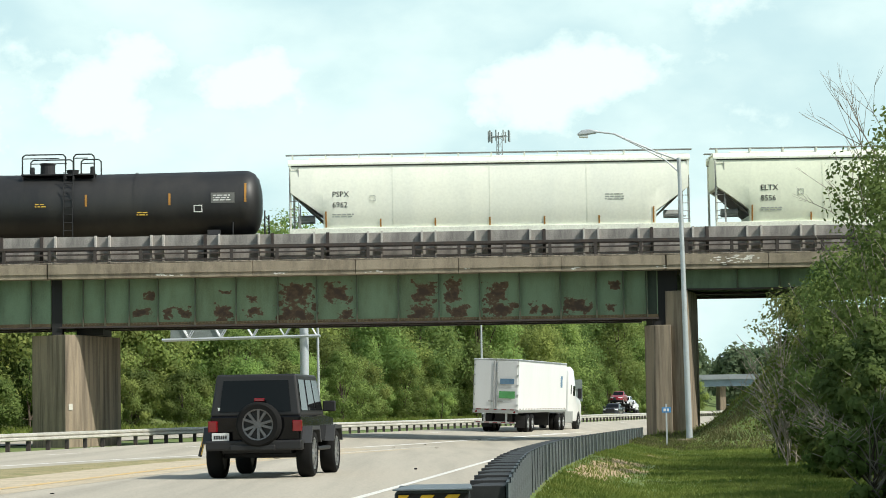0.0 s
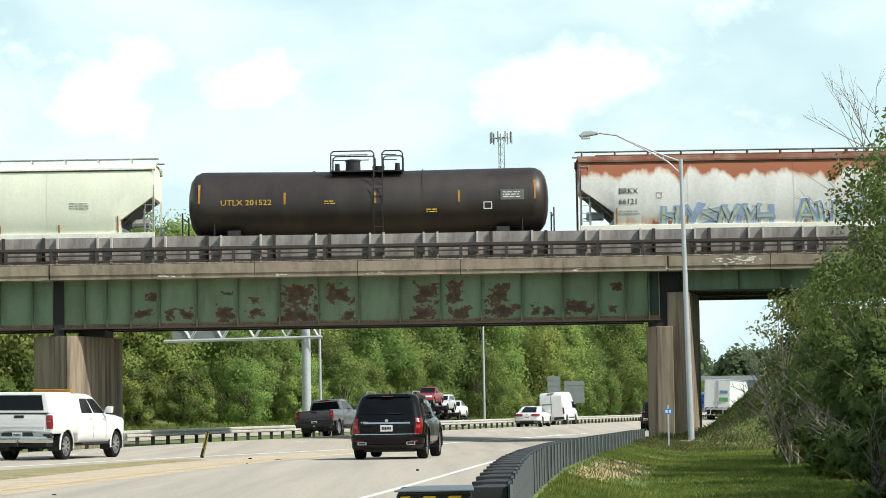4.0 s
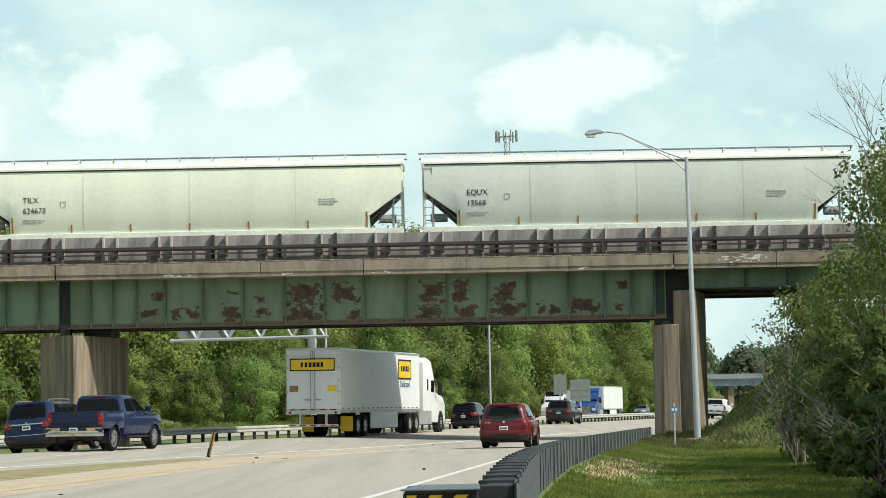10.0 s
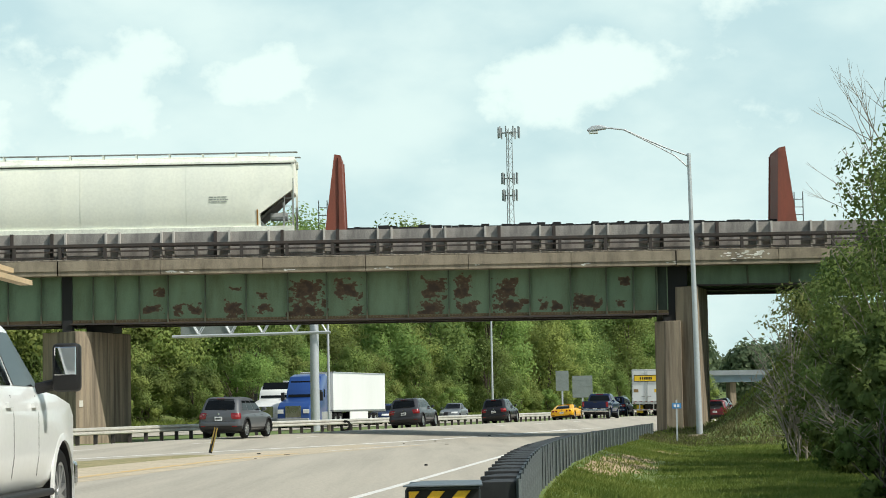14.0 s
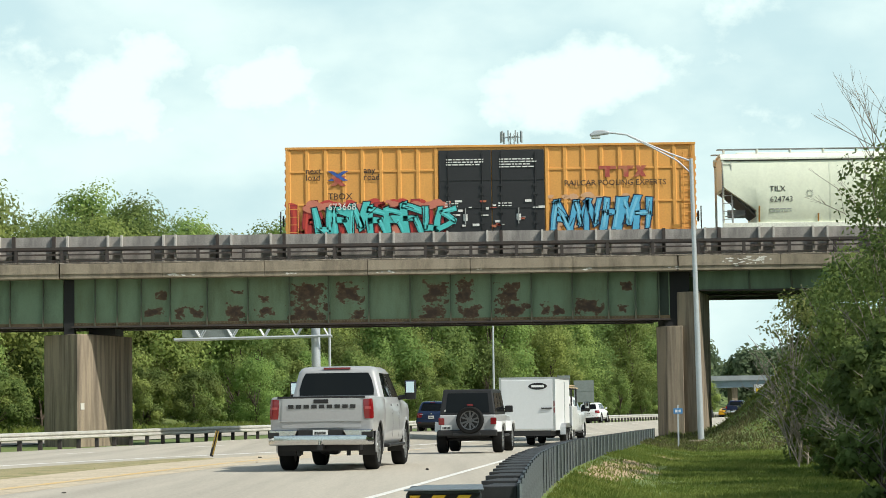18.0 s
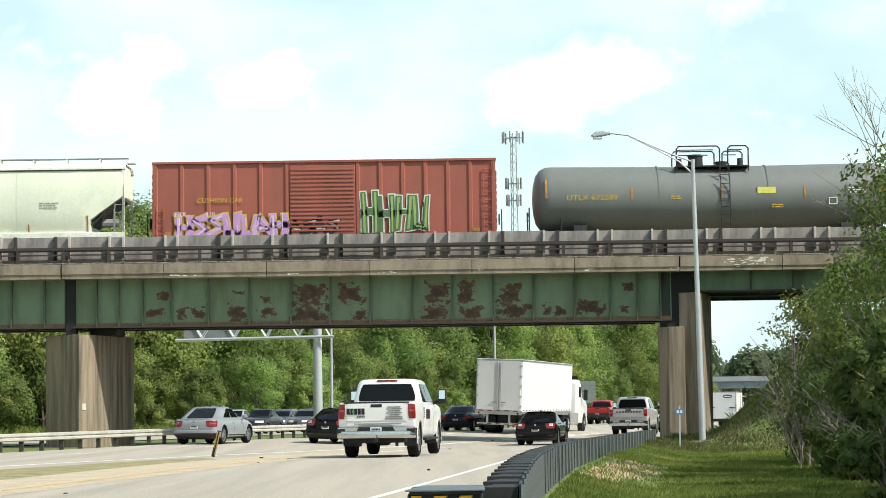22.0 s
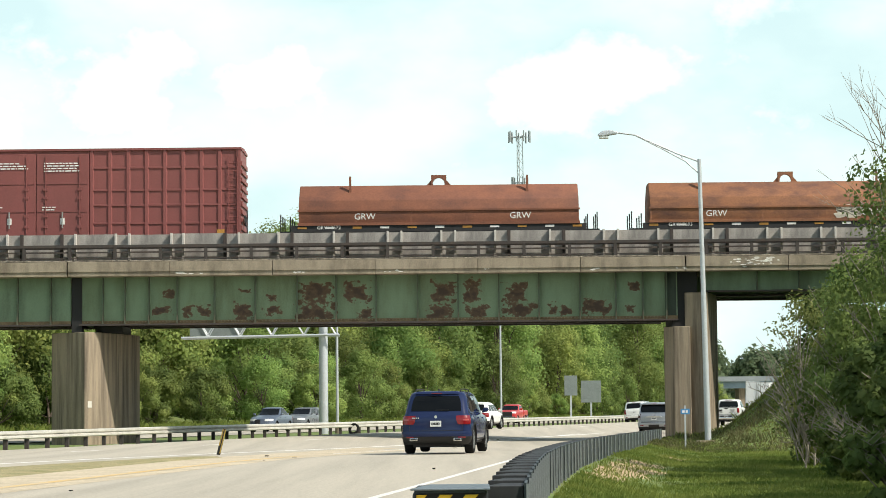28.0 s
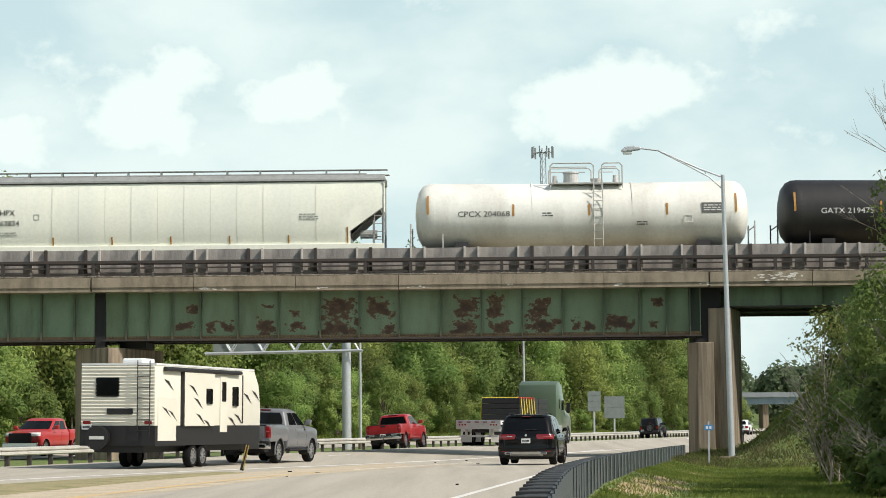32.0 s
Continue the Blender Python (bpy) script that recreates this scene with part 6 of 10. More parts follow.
TANK_WHITE = mat("white_tank_paint", (0.82, 0.82, 0.76), 0.5, dark=(0.45, 0.42, 0.36), scale=0.5, amount=0.5, grain=0.05, streak=0.15)
BOX_YELLOW = mat("boxcar_yellow", (0.70, 0.34, 0.08), 0.55, dark=(0.52, 0.23, 0.06), scale=0.7, amount=0.45, grain=0.06, streak=0.3)
BOX_RED = mat("boxcar_rust_red", (0.35, 0.10, 0.07), 0.6, dark=(0.22, 0.08, 0.055), scale=0.7, amount=0.6, grain=0.07, streak=0.3)
BOX_MAROON = mat("boxcar_maroon", (0.215, 0.062, 0.057), 0.6, dark=(0.14, 0.044, 0.04), scale=0.7, amount=0.5, grain=0.07, streak=0.3)
BOX_BLACK = mat("boxcar_black_door", (0.018, 0.018, 0.02), 0.5, scale=0.8, amount=0.3)
HOOD_RUST = mat("rusted_hood", (0.20, 0.075, 0.042), 0.8, dark=(0.11, 0.045, 0.032), scale=0.8, amount=0.8, grain=0.12, streak=1.6)
HOOD_TAN = mat("tan_rusted_hood", (0.25, 0.105, 0.05), 0.8, dark=(0.11, 0.05, 0.036), scale=0.8, amount=0.9, grain=0.12, streak=2.2)
RUST_ROOF = mat("rusted_roof", (0.16, 0.055, 0.03), 0.8, dark=(0.30, 0.20, 0.15), scale=1.0, amount=0.6)
PLACARD = mat("yellow_placard", (0.75, 0.72, 0.15), 0.5)


def make_train():
    tank(-172, 16.9, "black tank railcar with yellow marks and a top walkway", TANK_BLACK, "", LETTER_YELLOW, top=0.40)
    hopper(at_start(0, 510, -13), 18.75, "white covered hopper railcar with curved sides", HOP_WHITE, ["PSPX", "6962"], tape=7, tag_x=2.05)
    hopper(at_start(2, 387, -16), 19.95, "pale cream covered hopper railcar with curved sides", HOP_CREAM, ["ELTX", "8556"], tape=7, tag_x=2.15)
    tank(at_start(3, 767, -12), 16.95, "brownish-black tank railcar with yellow numbers", TANK_BROWN, "UTLX 201522", LETTER_YELLOW, 1.6, top=0.457)
    hopper(at_start(6, 154, 3), 20.0, "white hopper railcar with rust running from its roof, blue graffiti", HOP_RUST, ["BRKX", "66121"], RUST_ROOF, 6, 3, [
        dict(x0=-6.2, x1=-0.9, z0=1.3, z1=2.15, fills=[(0.35, 0.45, 0.62), (0.55, 0.62, 0.45)], edge=(0.80, 0.82, 0.82), seed=11, letters=6, high=(0.03, 0.04, 0.1)),
        dict(x0=0.2, x1=5.6, z0=1.3, z1=2.3, fills=[(0.30, 0.42, 0.66), (0.60, 0.66, 0.42)], edge=(0.82, 0.84, 0.84), seed=12, letters=6, high=(0.03, 0.04, 0.1))], tag_x=1.85, sill=HOP_WHITE)
    hopper(at_start(7, 510, 1), 19.5, "cream covered hopper railcar with silver, white and red graffiti", HOP_CREAM, ["NAHX", "580798"], tape=3, tag_x=1.95, art=[
        dict(x0=-6.9, x1=0.1, z0=1.2, z1=2.45, fills=[(0.36, 0.38, 0.40), (0.52, 0.54, 0.56)], edge=(0.03, 0.03, 0.045), seed=21, letters=7, high=(0.02, 0.02, 0.03), dots=(0.55, 0.03, 0.05)),
        dict(x0=0.4, x1=2.0, z0=1.0, z1=1.8, fills=[(0.55, 0.03, 0.05)], edge=(0.7, 0.66, 0.64), seed=25, letters=2, dots=(0.5, 0.03, 0.05)),
        dict(x0=2.2, x1=7.1, z0=1.2, z1=2.6, fills=[(0.78, 0.79, 0.78), (0.42, 0.46, 0.44)], edge=(0.02, 0.02, 0.03), seed=22, letters=4, high=(0.02, 0.02, 0.03), dots=(0.55, 0.03, 0.05)),
        dict(x0=7.3, x1=8.2, z0=1.0, z1=1.7, fills=[(0.55, 0.03, 0.05)], edge=(0.55, 0.03, 0.05), seed=27, letters=1)])
    hopper(at_start(9, 399, 0), 20.0, "pale cream covered hopper railcar", HOP_CREAM, ["TILX", "624678"], tape=7, tag_x=2.25)
    hopper(at_start(11, 300, 1), 20.05, "grey covered hopper railcar with a pale sill", HOP_GREY, ["EQUX", "13568"], tape=7, tag_x=2.1)
    hopper(at_start(13, 212, 8), 20.0, "nearly white covered hopper railcar with amber sill marks", HOP_WHITE, ["SOXX", "620918"], tape=2, tag_x=1.85)
    bulkhead_flat(at_start(14, 568, 5), 22.35, "bulkhead flat railcar with oxide-red ends and a dark load")
    boxcar(at_start(18, 506, 8), 19.05, "orange-yellow boxcar with black plug doors and turquoise graffiti", BOX_YELLOW, 5.3, BOX_BLACK, 7.1, 4.95, 0.88, (2.55, 4.1), words=[
        ("next", 0.92, 4.02, 0.40, LETTER_BLACK), ("load", 0.92, 3.70, 0.40, LETTER_BLACK), ("any", 3.62, 4.02, 0.40, LETTER_BLACK), ("road", 3.62, 3.70, 0.40, LETTER_BLACK),
        ("TBOX", 1.95, 2.8, 0.42, LETTER_BLACK), ("RAILCAR POOLING EXPERTS", 12.95, 3.30, 0.37, LETTER_BLACK)], art=[
        dict(x0=-9.3, x1=-2.2, z0=1.2, z1=2.5, fills=[(0.42, 0.035, 0.03), (0.55, 0.06, 0.04)], edge=(0.30, 0.03, 0.03), seed=30, letters=9, dots=(0.5, 0.05, 0.04)),
        dict(y=-1.632, x0=-8.2, x1=-1.6, z0=1.25, z1=2.45, fills=[(0.08, 0.52, 0.50), (0.12, 0.62, 0.62)], edge=(0.015, 0.02, 0.025), seed=31, letters=8, high=(0.015, 0.02, 0.025), dots=(0.55, 0.18, 0.12)),
        dict(x0=2.9, x1=7.4, z0=1.25, z1=2.6, fills=[(0.10, 0.42, 0.66), (0.20, 0.55, 0.75)], edge=(0.015, 0.03, 0.07), seed=32, letters=6, high=(0.015, 0.03, 0.07), dots=(0.62, 0.36, 0.20))])
    yellow = CARS[-1][0]
    blue, dull = mat("logo_blue", (0.04, 0.10, 0.35), 0.6), mat("logo_red", (0.36, 0.06, 0.05), 0.7, dark=(0.5, 0.25, 0.1), scale=3, amount=0.7)
    for k, (u0, u1, m) in enumerate(((-7.45, -6.75, blue), (-7.35, -6.85, dull), (-6.75, -7.45, blue), (-6.85, -7.35, dull))):
        o, dz = k * 0.003, 0.12 if m is blue else -0.12
        part("logo_bar", prism(bmesh.new(), [(u0 - 0.13, 3.55 + dz), (u0 + 0.13, 3.55 + dz), (u1 + 0.13, 4.0 + dz), (u1 - 0.13, 4.0 + dz)], -1.594 - o, -1.58, "y"), m, yellow, "crossed emblem bar")
    for pts in ([(5.05, 4.2), (5.85, 4.2), (5.85, 4.04), (5.55, 4.04), (5.55, 3.68), (5.33, 3.68), (5.33, 4.04), (5.05, 4.04)], [(5.95, 4.2), (6.7, 4.2), (6.6, 4.04), (6.43, 4.04), (6.43, 3.68), (6.2, 3.68), (6.2, 4.04), (5.95, 4.04)],
                [(6.75, 4.2), (6.97, 4.2), (7.25, 3.68), (7.02, 3.68)], [(7.05, 4.2), (7.28, 4.2), (6.9, 3.68), (6.66, 3.68)]):
        part("logo_bar", prism(bmesh.new(), pts, -1.590 - 0.0005 * len(pts) - 0.002 * (pts[0][0] > 7), -1.576, "y"), dull, yellow, "dull red emblem block")
    letter("673668", LETTER_WHITE, yellow, -19.05 / 2 + 1.95, -1.69, 2.30, 0.44)
    rnd = random.Random(77)
    for k in range(26):
        u, z = rnd.uniform(-2.2, 2.3), rnd.uniform(1.35, 2.6)
        part("small_notice", B(u, u + rnd.uniform(0.12, 0.35), -1.642, -1.60, z, z + rnd.uniform(0.04, 0.12)), LETTER_WHITE if k % 5 else dull, yellow)
    hopper(at_start(20, 369, 9), 20.0, "pale cream covered hopper railcar with a clean side", HOP_CREAM, ["TILX", "624743"], tape=7, tag_x=2.25)
    boxcar(at_start(22, 269, 11), 15.95, "faded rust-red boxcar with a ribbed door and purple graffiti", BOX_RED, 4.72, BOX_RED, 6.35, 3.1, 1.12, (), doors=1, corrugated=True, words=[
        ("CUSHION CAR", 2.05, 2.75, 0.32, LETTER_YELLOW), ("IFRX", 0.95, 2.12, 0.3, LETTER_WHITE), ("310", 2.45, 2.12, 0.3, LETTER_WHITE)], art=[
        dict(x0=-6.9, x1=-1.7, z0=1.15, z1=2.1, fills=[(0.55, 0.30, 0.62), (0.66, 0.45, 0.70)], edge=(0.62, 0.50, 0.08), seed=41, letters=7, high=(0.72, 0.72, 0.75)),
        dict(x0=-1.6, x1=0.7, z0=1.2, z1=1.95, fills=[(0.03, 0.03, 0.03), (0.5, 0.5, 0.5)], edge=(0.03, 0.03, 0.03), seed=42, letters=4),
        dict(x0=1.8, x1=4.8, z0=1.35, z1=3.05, fills=[(0.09, 0.17, 0.07), (0.28, 0.42, 0.14)], edge=(0.66, 0.72, 0.62), seed=43, letters=4, high=(0.02, 0.03, 0.02))])
    tank(at_start(23, 486, 11), 16.85, "grey tank railcar with yellow numbers and a yellow placard", TANK_GREY, "UTLX 672289", LETTER_YELLOW, 1.55, top=0.46, placard=PLACARD)
    for k, (px, n) in enumerate(((at_start(24, 745, 18), "70"), (at_start(25, 1081, 19), "68"))):
        boxcar(px, 19.1, "dark maroon boxcar with double plug doors" + (" and faded graffiti" if k else ""), BOX_MAROON, 5.3, BOX_MAROON, 7.1, 4.95, 0.86, (1.75, 2.6, 3.3, 4.35), words=[
            ("NK", 1.85, 3.68, 0.44, LETTER_WHITE), ("CR", 2.65, 3.68, 0.44, LETTER_WHITE), ("66", 1.85, 3.25, 0.44, LETTER_WHITE), (n, 2.68, 3.25, 0.44, LETTER_WHITE), ("2", 3.5, 3.25, 0.44, LETTER_WHITE)],
            art=[] if not k else [dict(x0=-8.4, x1=-2.3, z0=1.2, z1=2.45, fills=[(0.20, 0.12, 0.10), (0.30, 0.27, 0.24)], edge=(0.34, 0.22, 0.06), seed=51, letters=9, dots=(0.40, 0.30, 0.10))], bar_seed=12)
    coil_car(at_start(28, 526, 22), 13.15, "rust-brown coil railcar with a peaked steel hood", HOOD_RUST, "GRW 7572")
    coil_car(at_start(29, 692, 28), 13.15, "orange-rust coil railcar with a peaked hood and white scrawl", HOOD_TAN, "GRW 7693", [
        dict(x0=2.2, x1=3.2, z0=1.75, z1=2.2, fills=[(0.55, 0.50, 0.42)], edge=(0.60, 0.56, 0.48), seed=61, letters=2),
        dict(x0=4.3, x1=6.4, z0=1.75, z1=2.2, fills=[(0.11, 0.055, 0.04)], edge=(0.60, 0.56, 0.48), seed=63, letters=4)])
    hopper(at_start(31, 371, 49), 20.0, "off-white covered hopper railcar with ribbed panels and scrawled lines", HOP_WHITE, ["SHPX", "463834"], GREY_STEEL, 7, 12, tag_x=1.85, sill=HOP_WHITE)
    tank(at_start(32, 734, 63), 15.65, "off-white tank railcar with stains below the manway", TANK_WHITE, "CPCX 204068", LETTER_BLACK, 2.0, top=0.47, rail=MATS.setdefault("whiterail", mat("white_rail", (0.5, 0.5, 0.48), 0.6)))
    tank(at_start(32, 1386, 63), 16.0, "black tank railcar with white numbers", TANK_BLACK, "GATX 219475", LETTER_WHITE, 1.8)


make_train()

# ---- road vehicles: local x to the right, y forward, the rear bumper at y = 0 ----
GLASS = mat("tinted_glass", (0.005, 0.006, 0.007), 0.04, scale=2, amount=0.1, grain=0.0, spec=0.2)
TRIM = mat("black_plastic", (0.012, 0.012, 0.013), 0.6, scale=4, amount=0.3)
TYRE = mat("tyre_rubber", (0.010, 0.010, 0.010), 0.9, scale=6, amount=0.4, spec=0.2)
ALLOY = mat("alloy_wheel", (0.52, 0.53, 0.54), 0.3, 0.8, scale=4, amount=0.3)
CHROME = mat("chrome", (0.60, 0.60, 0.60), 0.16, 1.0, scale=3, amount=0.1)
CLEAR_RED = mat("pink_lens", (0.38, 0.06, 0.06), 0.15, coat=0.4, scale=5, amount=0.2)
MIRROR = mat("mirror_glass", (0.80, 0.82, 0.83), 0.03, 1.0, scale=3, amount=0.05, grain=0.0)
GREEN_MARK = mat("green_mark", (0.06, 0.30, 0.10), 0.5)
SIGN_GREY = mat("sign_grey", (0.12, 0.12, 0.12), 0.5)
RED_LENS = mat("red_tail_lens", (0.20, 0.006, 0.010), 0.12, dark=(0.10, 0.004, 0.006), coat=0.6, scale=5, amount=0.3, grain=0.02)
SMOKED_LENS = mat("smoked_red_lens", (0.055, 0.006, 0.008), 0.1, dark=(0.02, 0.006, 0.007), coat=0.6, scale=5, amount=0.5, grain=0.02)
CLEAR_LENS = mat("clear_lens", (0.70, 0.72, 0.72), 0.12, coat=0.6, scale=5, amount=0.2)
PLATE = mat("number_plate", (0.68, 0.70, 0.70), 0.5, scale=5, amount=0.1)
WHITE, BLACK_P, NAVY = (0.74, 0.75, 0.74), (0.005, 0.005, 0.006), (0.018, 0.028, 0.07)
SILVER, GREY, RED = (0.46, 0.47, 0.48), (0.085, 0.09, 0.10), (0.28, 0.012, 0.015)
WHEELS = {}


def wheel_meshes(r, steel=False):
    """Tyre, dark well and rim of a wheel whose outer side is +x."""
    key = (round(r, 2), steel)
    if key not in WHEELS:
        w, n = 0.25 if r < 0.40 else 0.29, 32
        bm = bmesh.new()
        f = 0.70 if not steel else 0.56
        prof = [(-w / 2, r * f), (-w / 2, r * 0.9), (-w / 2 + 0.02, r * 0.965), (-w / 2 + 0.05, r), (w / 2 - 0.05, r), (w / 2 - 0.02, r * 0.965), (w / 2, r * 0.9), (w / 2 - 0.006, r * f), (w / 2 - 0.05, r * f)]
        rings = [[bm.verts.new((x, q * math.cos(2 * math.pi * i / n), q * math.sin(2 * math.pi * i / n))) for i in range(n)] for x, q in prof]
        for a, b in zip(rings, rings[1:]):
            for i in range(n):
                bm.faces.new((a[i], a[(i + 1) % n], b[(i + 1) % n], b[i]))
        bmesh.ops.recalc_face_normals(bm, faces=bm.faces)
        well = tube(bmesh.new(), (-w / 2 + 0.03, 0, 0), (w / 2 - 0.07, 0, 0), r * f + 0.004, r * f + 0.004, n)
        rim = bmesh.new()
        x0, x1 = w / 2 - 0.06, w / 2 - 0.012
        # outer ring, five double spokes and a hub as one casting
        for q0, q1 in ((r * (f - 0.06), r * f),):
            ra = [[rim.verts.new((x, q * math.cos(2 * math.pi * i / n), q * math.sin(2 * math.pi * i / n))) for i in range(n)] for x, q in ((x0, q1), (x1, q1), (x1 - 0.004, q0), (x0, q0))]
            for k in range(4):
                for i in range(n):
                    rim.faces.new((ra[k][i], ra[k][(i + 1) % n], ra[(k + 1) % 4][(i + 1) % n], ra[(k + 1) % 4][i]))
        tube(rim, (x0, 0, 0), (x1 - 0.006, 0, 0), r * 0.20, r * 0.17, 16)
        if steel:
            tube(rim, (x0, 0, 0), (x0 + 0.012, 0, 0), r * f, r * f, n)
            tube(rim, (x0, 0, 0), (x1 + 0.03, 0, 0), r * 0.24, r * 0.18, 16)
        else:
            for i in range(10):
                a = 2 * math.pi * (i // 2) / 5 + (0.17 if i % 2 else -0.17)
                a2 = 2 * math.pi * (i // 2) / 5 + (0.26 if i % 2 else -0.26)
                p0, p1 = Vector((0, math.cos(a), math.sin(a))) * r * 0.12, Vector((0, math.cos(a2), math.sin(a2))) * r * (f - 0.02)
                u = (p1 - p0).normalized().cross(Vector((1, 0, 0))) * r * 0.055
                v = [p0 + u, p1 + u * 1.1, p1 - u * 1.1, p0 - u]
                lo = [rim.verts.new(q + Vector((x0, 0, 0))) for q in v]
                hi = [rim.verts.new(q + Vector((x1 - (0.012 if j in (0, 3) else 0.004), 0, 0))) for j, q in enumerate(v)]
                rim.faces.new(hi)
                for j in range(4):
                    rim.faces.new((lo[j], lo[(j + 1) % 4], hi[(j + 1) % 4], hi[j]))
        bmesh.ops.recalc_face_normals(rim, faces=rim.faces)
        WHEELS[key] = (mesh_of(bm, "tyre", TYRE, True), mesh_of(well, "rim_well", TRIM), mesh_of(rim, "rim", ALLOY))
    return WHEELS[key]


def wheel(parent, x, y, r, flip=None, steel=False):
    t, w, f = wheel_meshes(r, steel)
    if flip is None:
        flip = x < 0
    e = share("wheel", t, parent, pose(x, y, r, 0, 0, 180 if flip else 0))
    share("rim_well", w, e, Matrix.Identity(4))
    share("rim", f, e, Matrix.Identity(4))
    return e


def frustum(bm, w0, y0, y1, z0, w1, u0, u1, z1, bev=0.04):
    """A tapered cabin: base rectangle at z0, roof rectangle at z1."""
    lo = [(-w0, y0, z0), (w0, y0, z0), (w0, y1, z0), (-w0, y1, z0)]
    hi = [(-w1, u0, z1), (w1, u0, z1), (w1, u1, z1), (-w1, u1, z1)]
    a, b = [bm.verts.new(p) for p in lo], [bm.verts.new(p) for p in hi]
    fs = [bm.faces.new(a[::-1]), bm.faces.new(b)] + [bm.faces.new((a[i], a[(i + 1) % 4], b[(i + 1) % 4], b[i])) for i in range(4)]
    if bev:
        bmesh.ops.bevel(bm, geom=list({e for f in fs for e in f.edges}), offset=bev, segments=3, profile=0.5, affect="EDGES")
    return lo, hi


def pane(bm, c, u0, u1, v0, v1, off=0.012, slant=0.0):
    """A thin slab on the quad c = (low a, low b, high b, high a), between shares u and v; proud by off."""
    a, b, d, e = [Vector(p) for p in c]

    def at(u, v):
        return (a + (b - a) * u) * (1 - v) + (e + (d - e) * u) * v
    n = (b - a).cross(e - a).normalized()
    q = [at(u0, v0), at(u1, v0), at(u1 - slant, v1), at(u0 + slant, v1)]
    lo = [bm.verts.new(p - n * 0.01) for p in q]
    hi = [bm.verts.new(p + n * off) for p in q]
    bm.faces.new(hi)
    for i in range(4):
        bm.faces.new((lo[i], lo[(i + 1) % 4], hi[(i + 1) % 4], hi[i]))
    return bm


def plate(parent, y, z, x=0.0, w=0.31, h=0.16):
    p = part("number_plate", B(x - w / 2, x + w / 2, y - 0.02, y, z, z + h), PLATE, parent, "white number plate")
    bm = bmesh.new()
    for k in range(6):
        u = x - w * 0.38 + k * w * 0.13
        box(bm, u, u + w * 0.09, y - 0.026, y - 0.02, z + h * 0.3, z + h * 0.7)
    part("plate_mark", bm, LETTER_BLACK, p)


def tint(color):
    return paint(color) if isinstance(color, tuple) else color


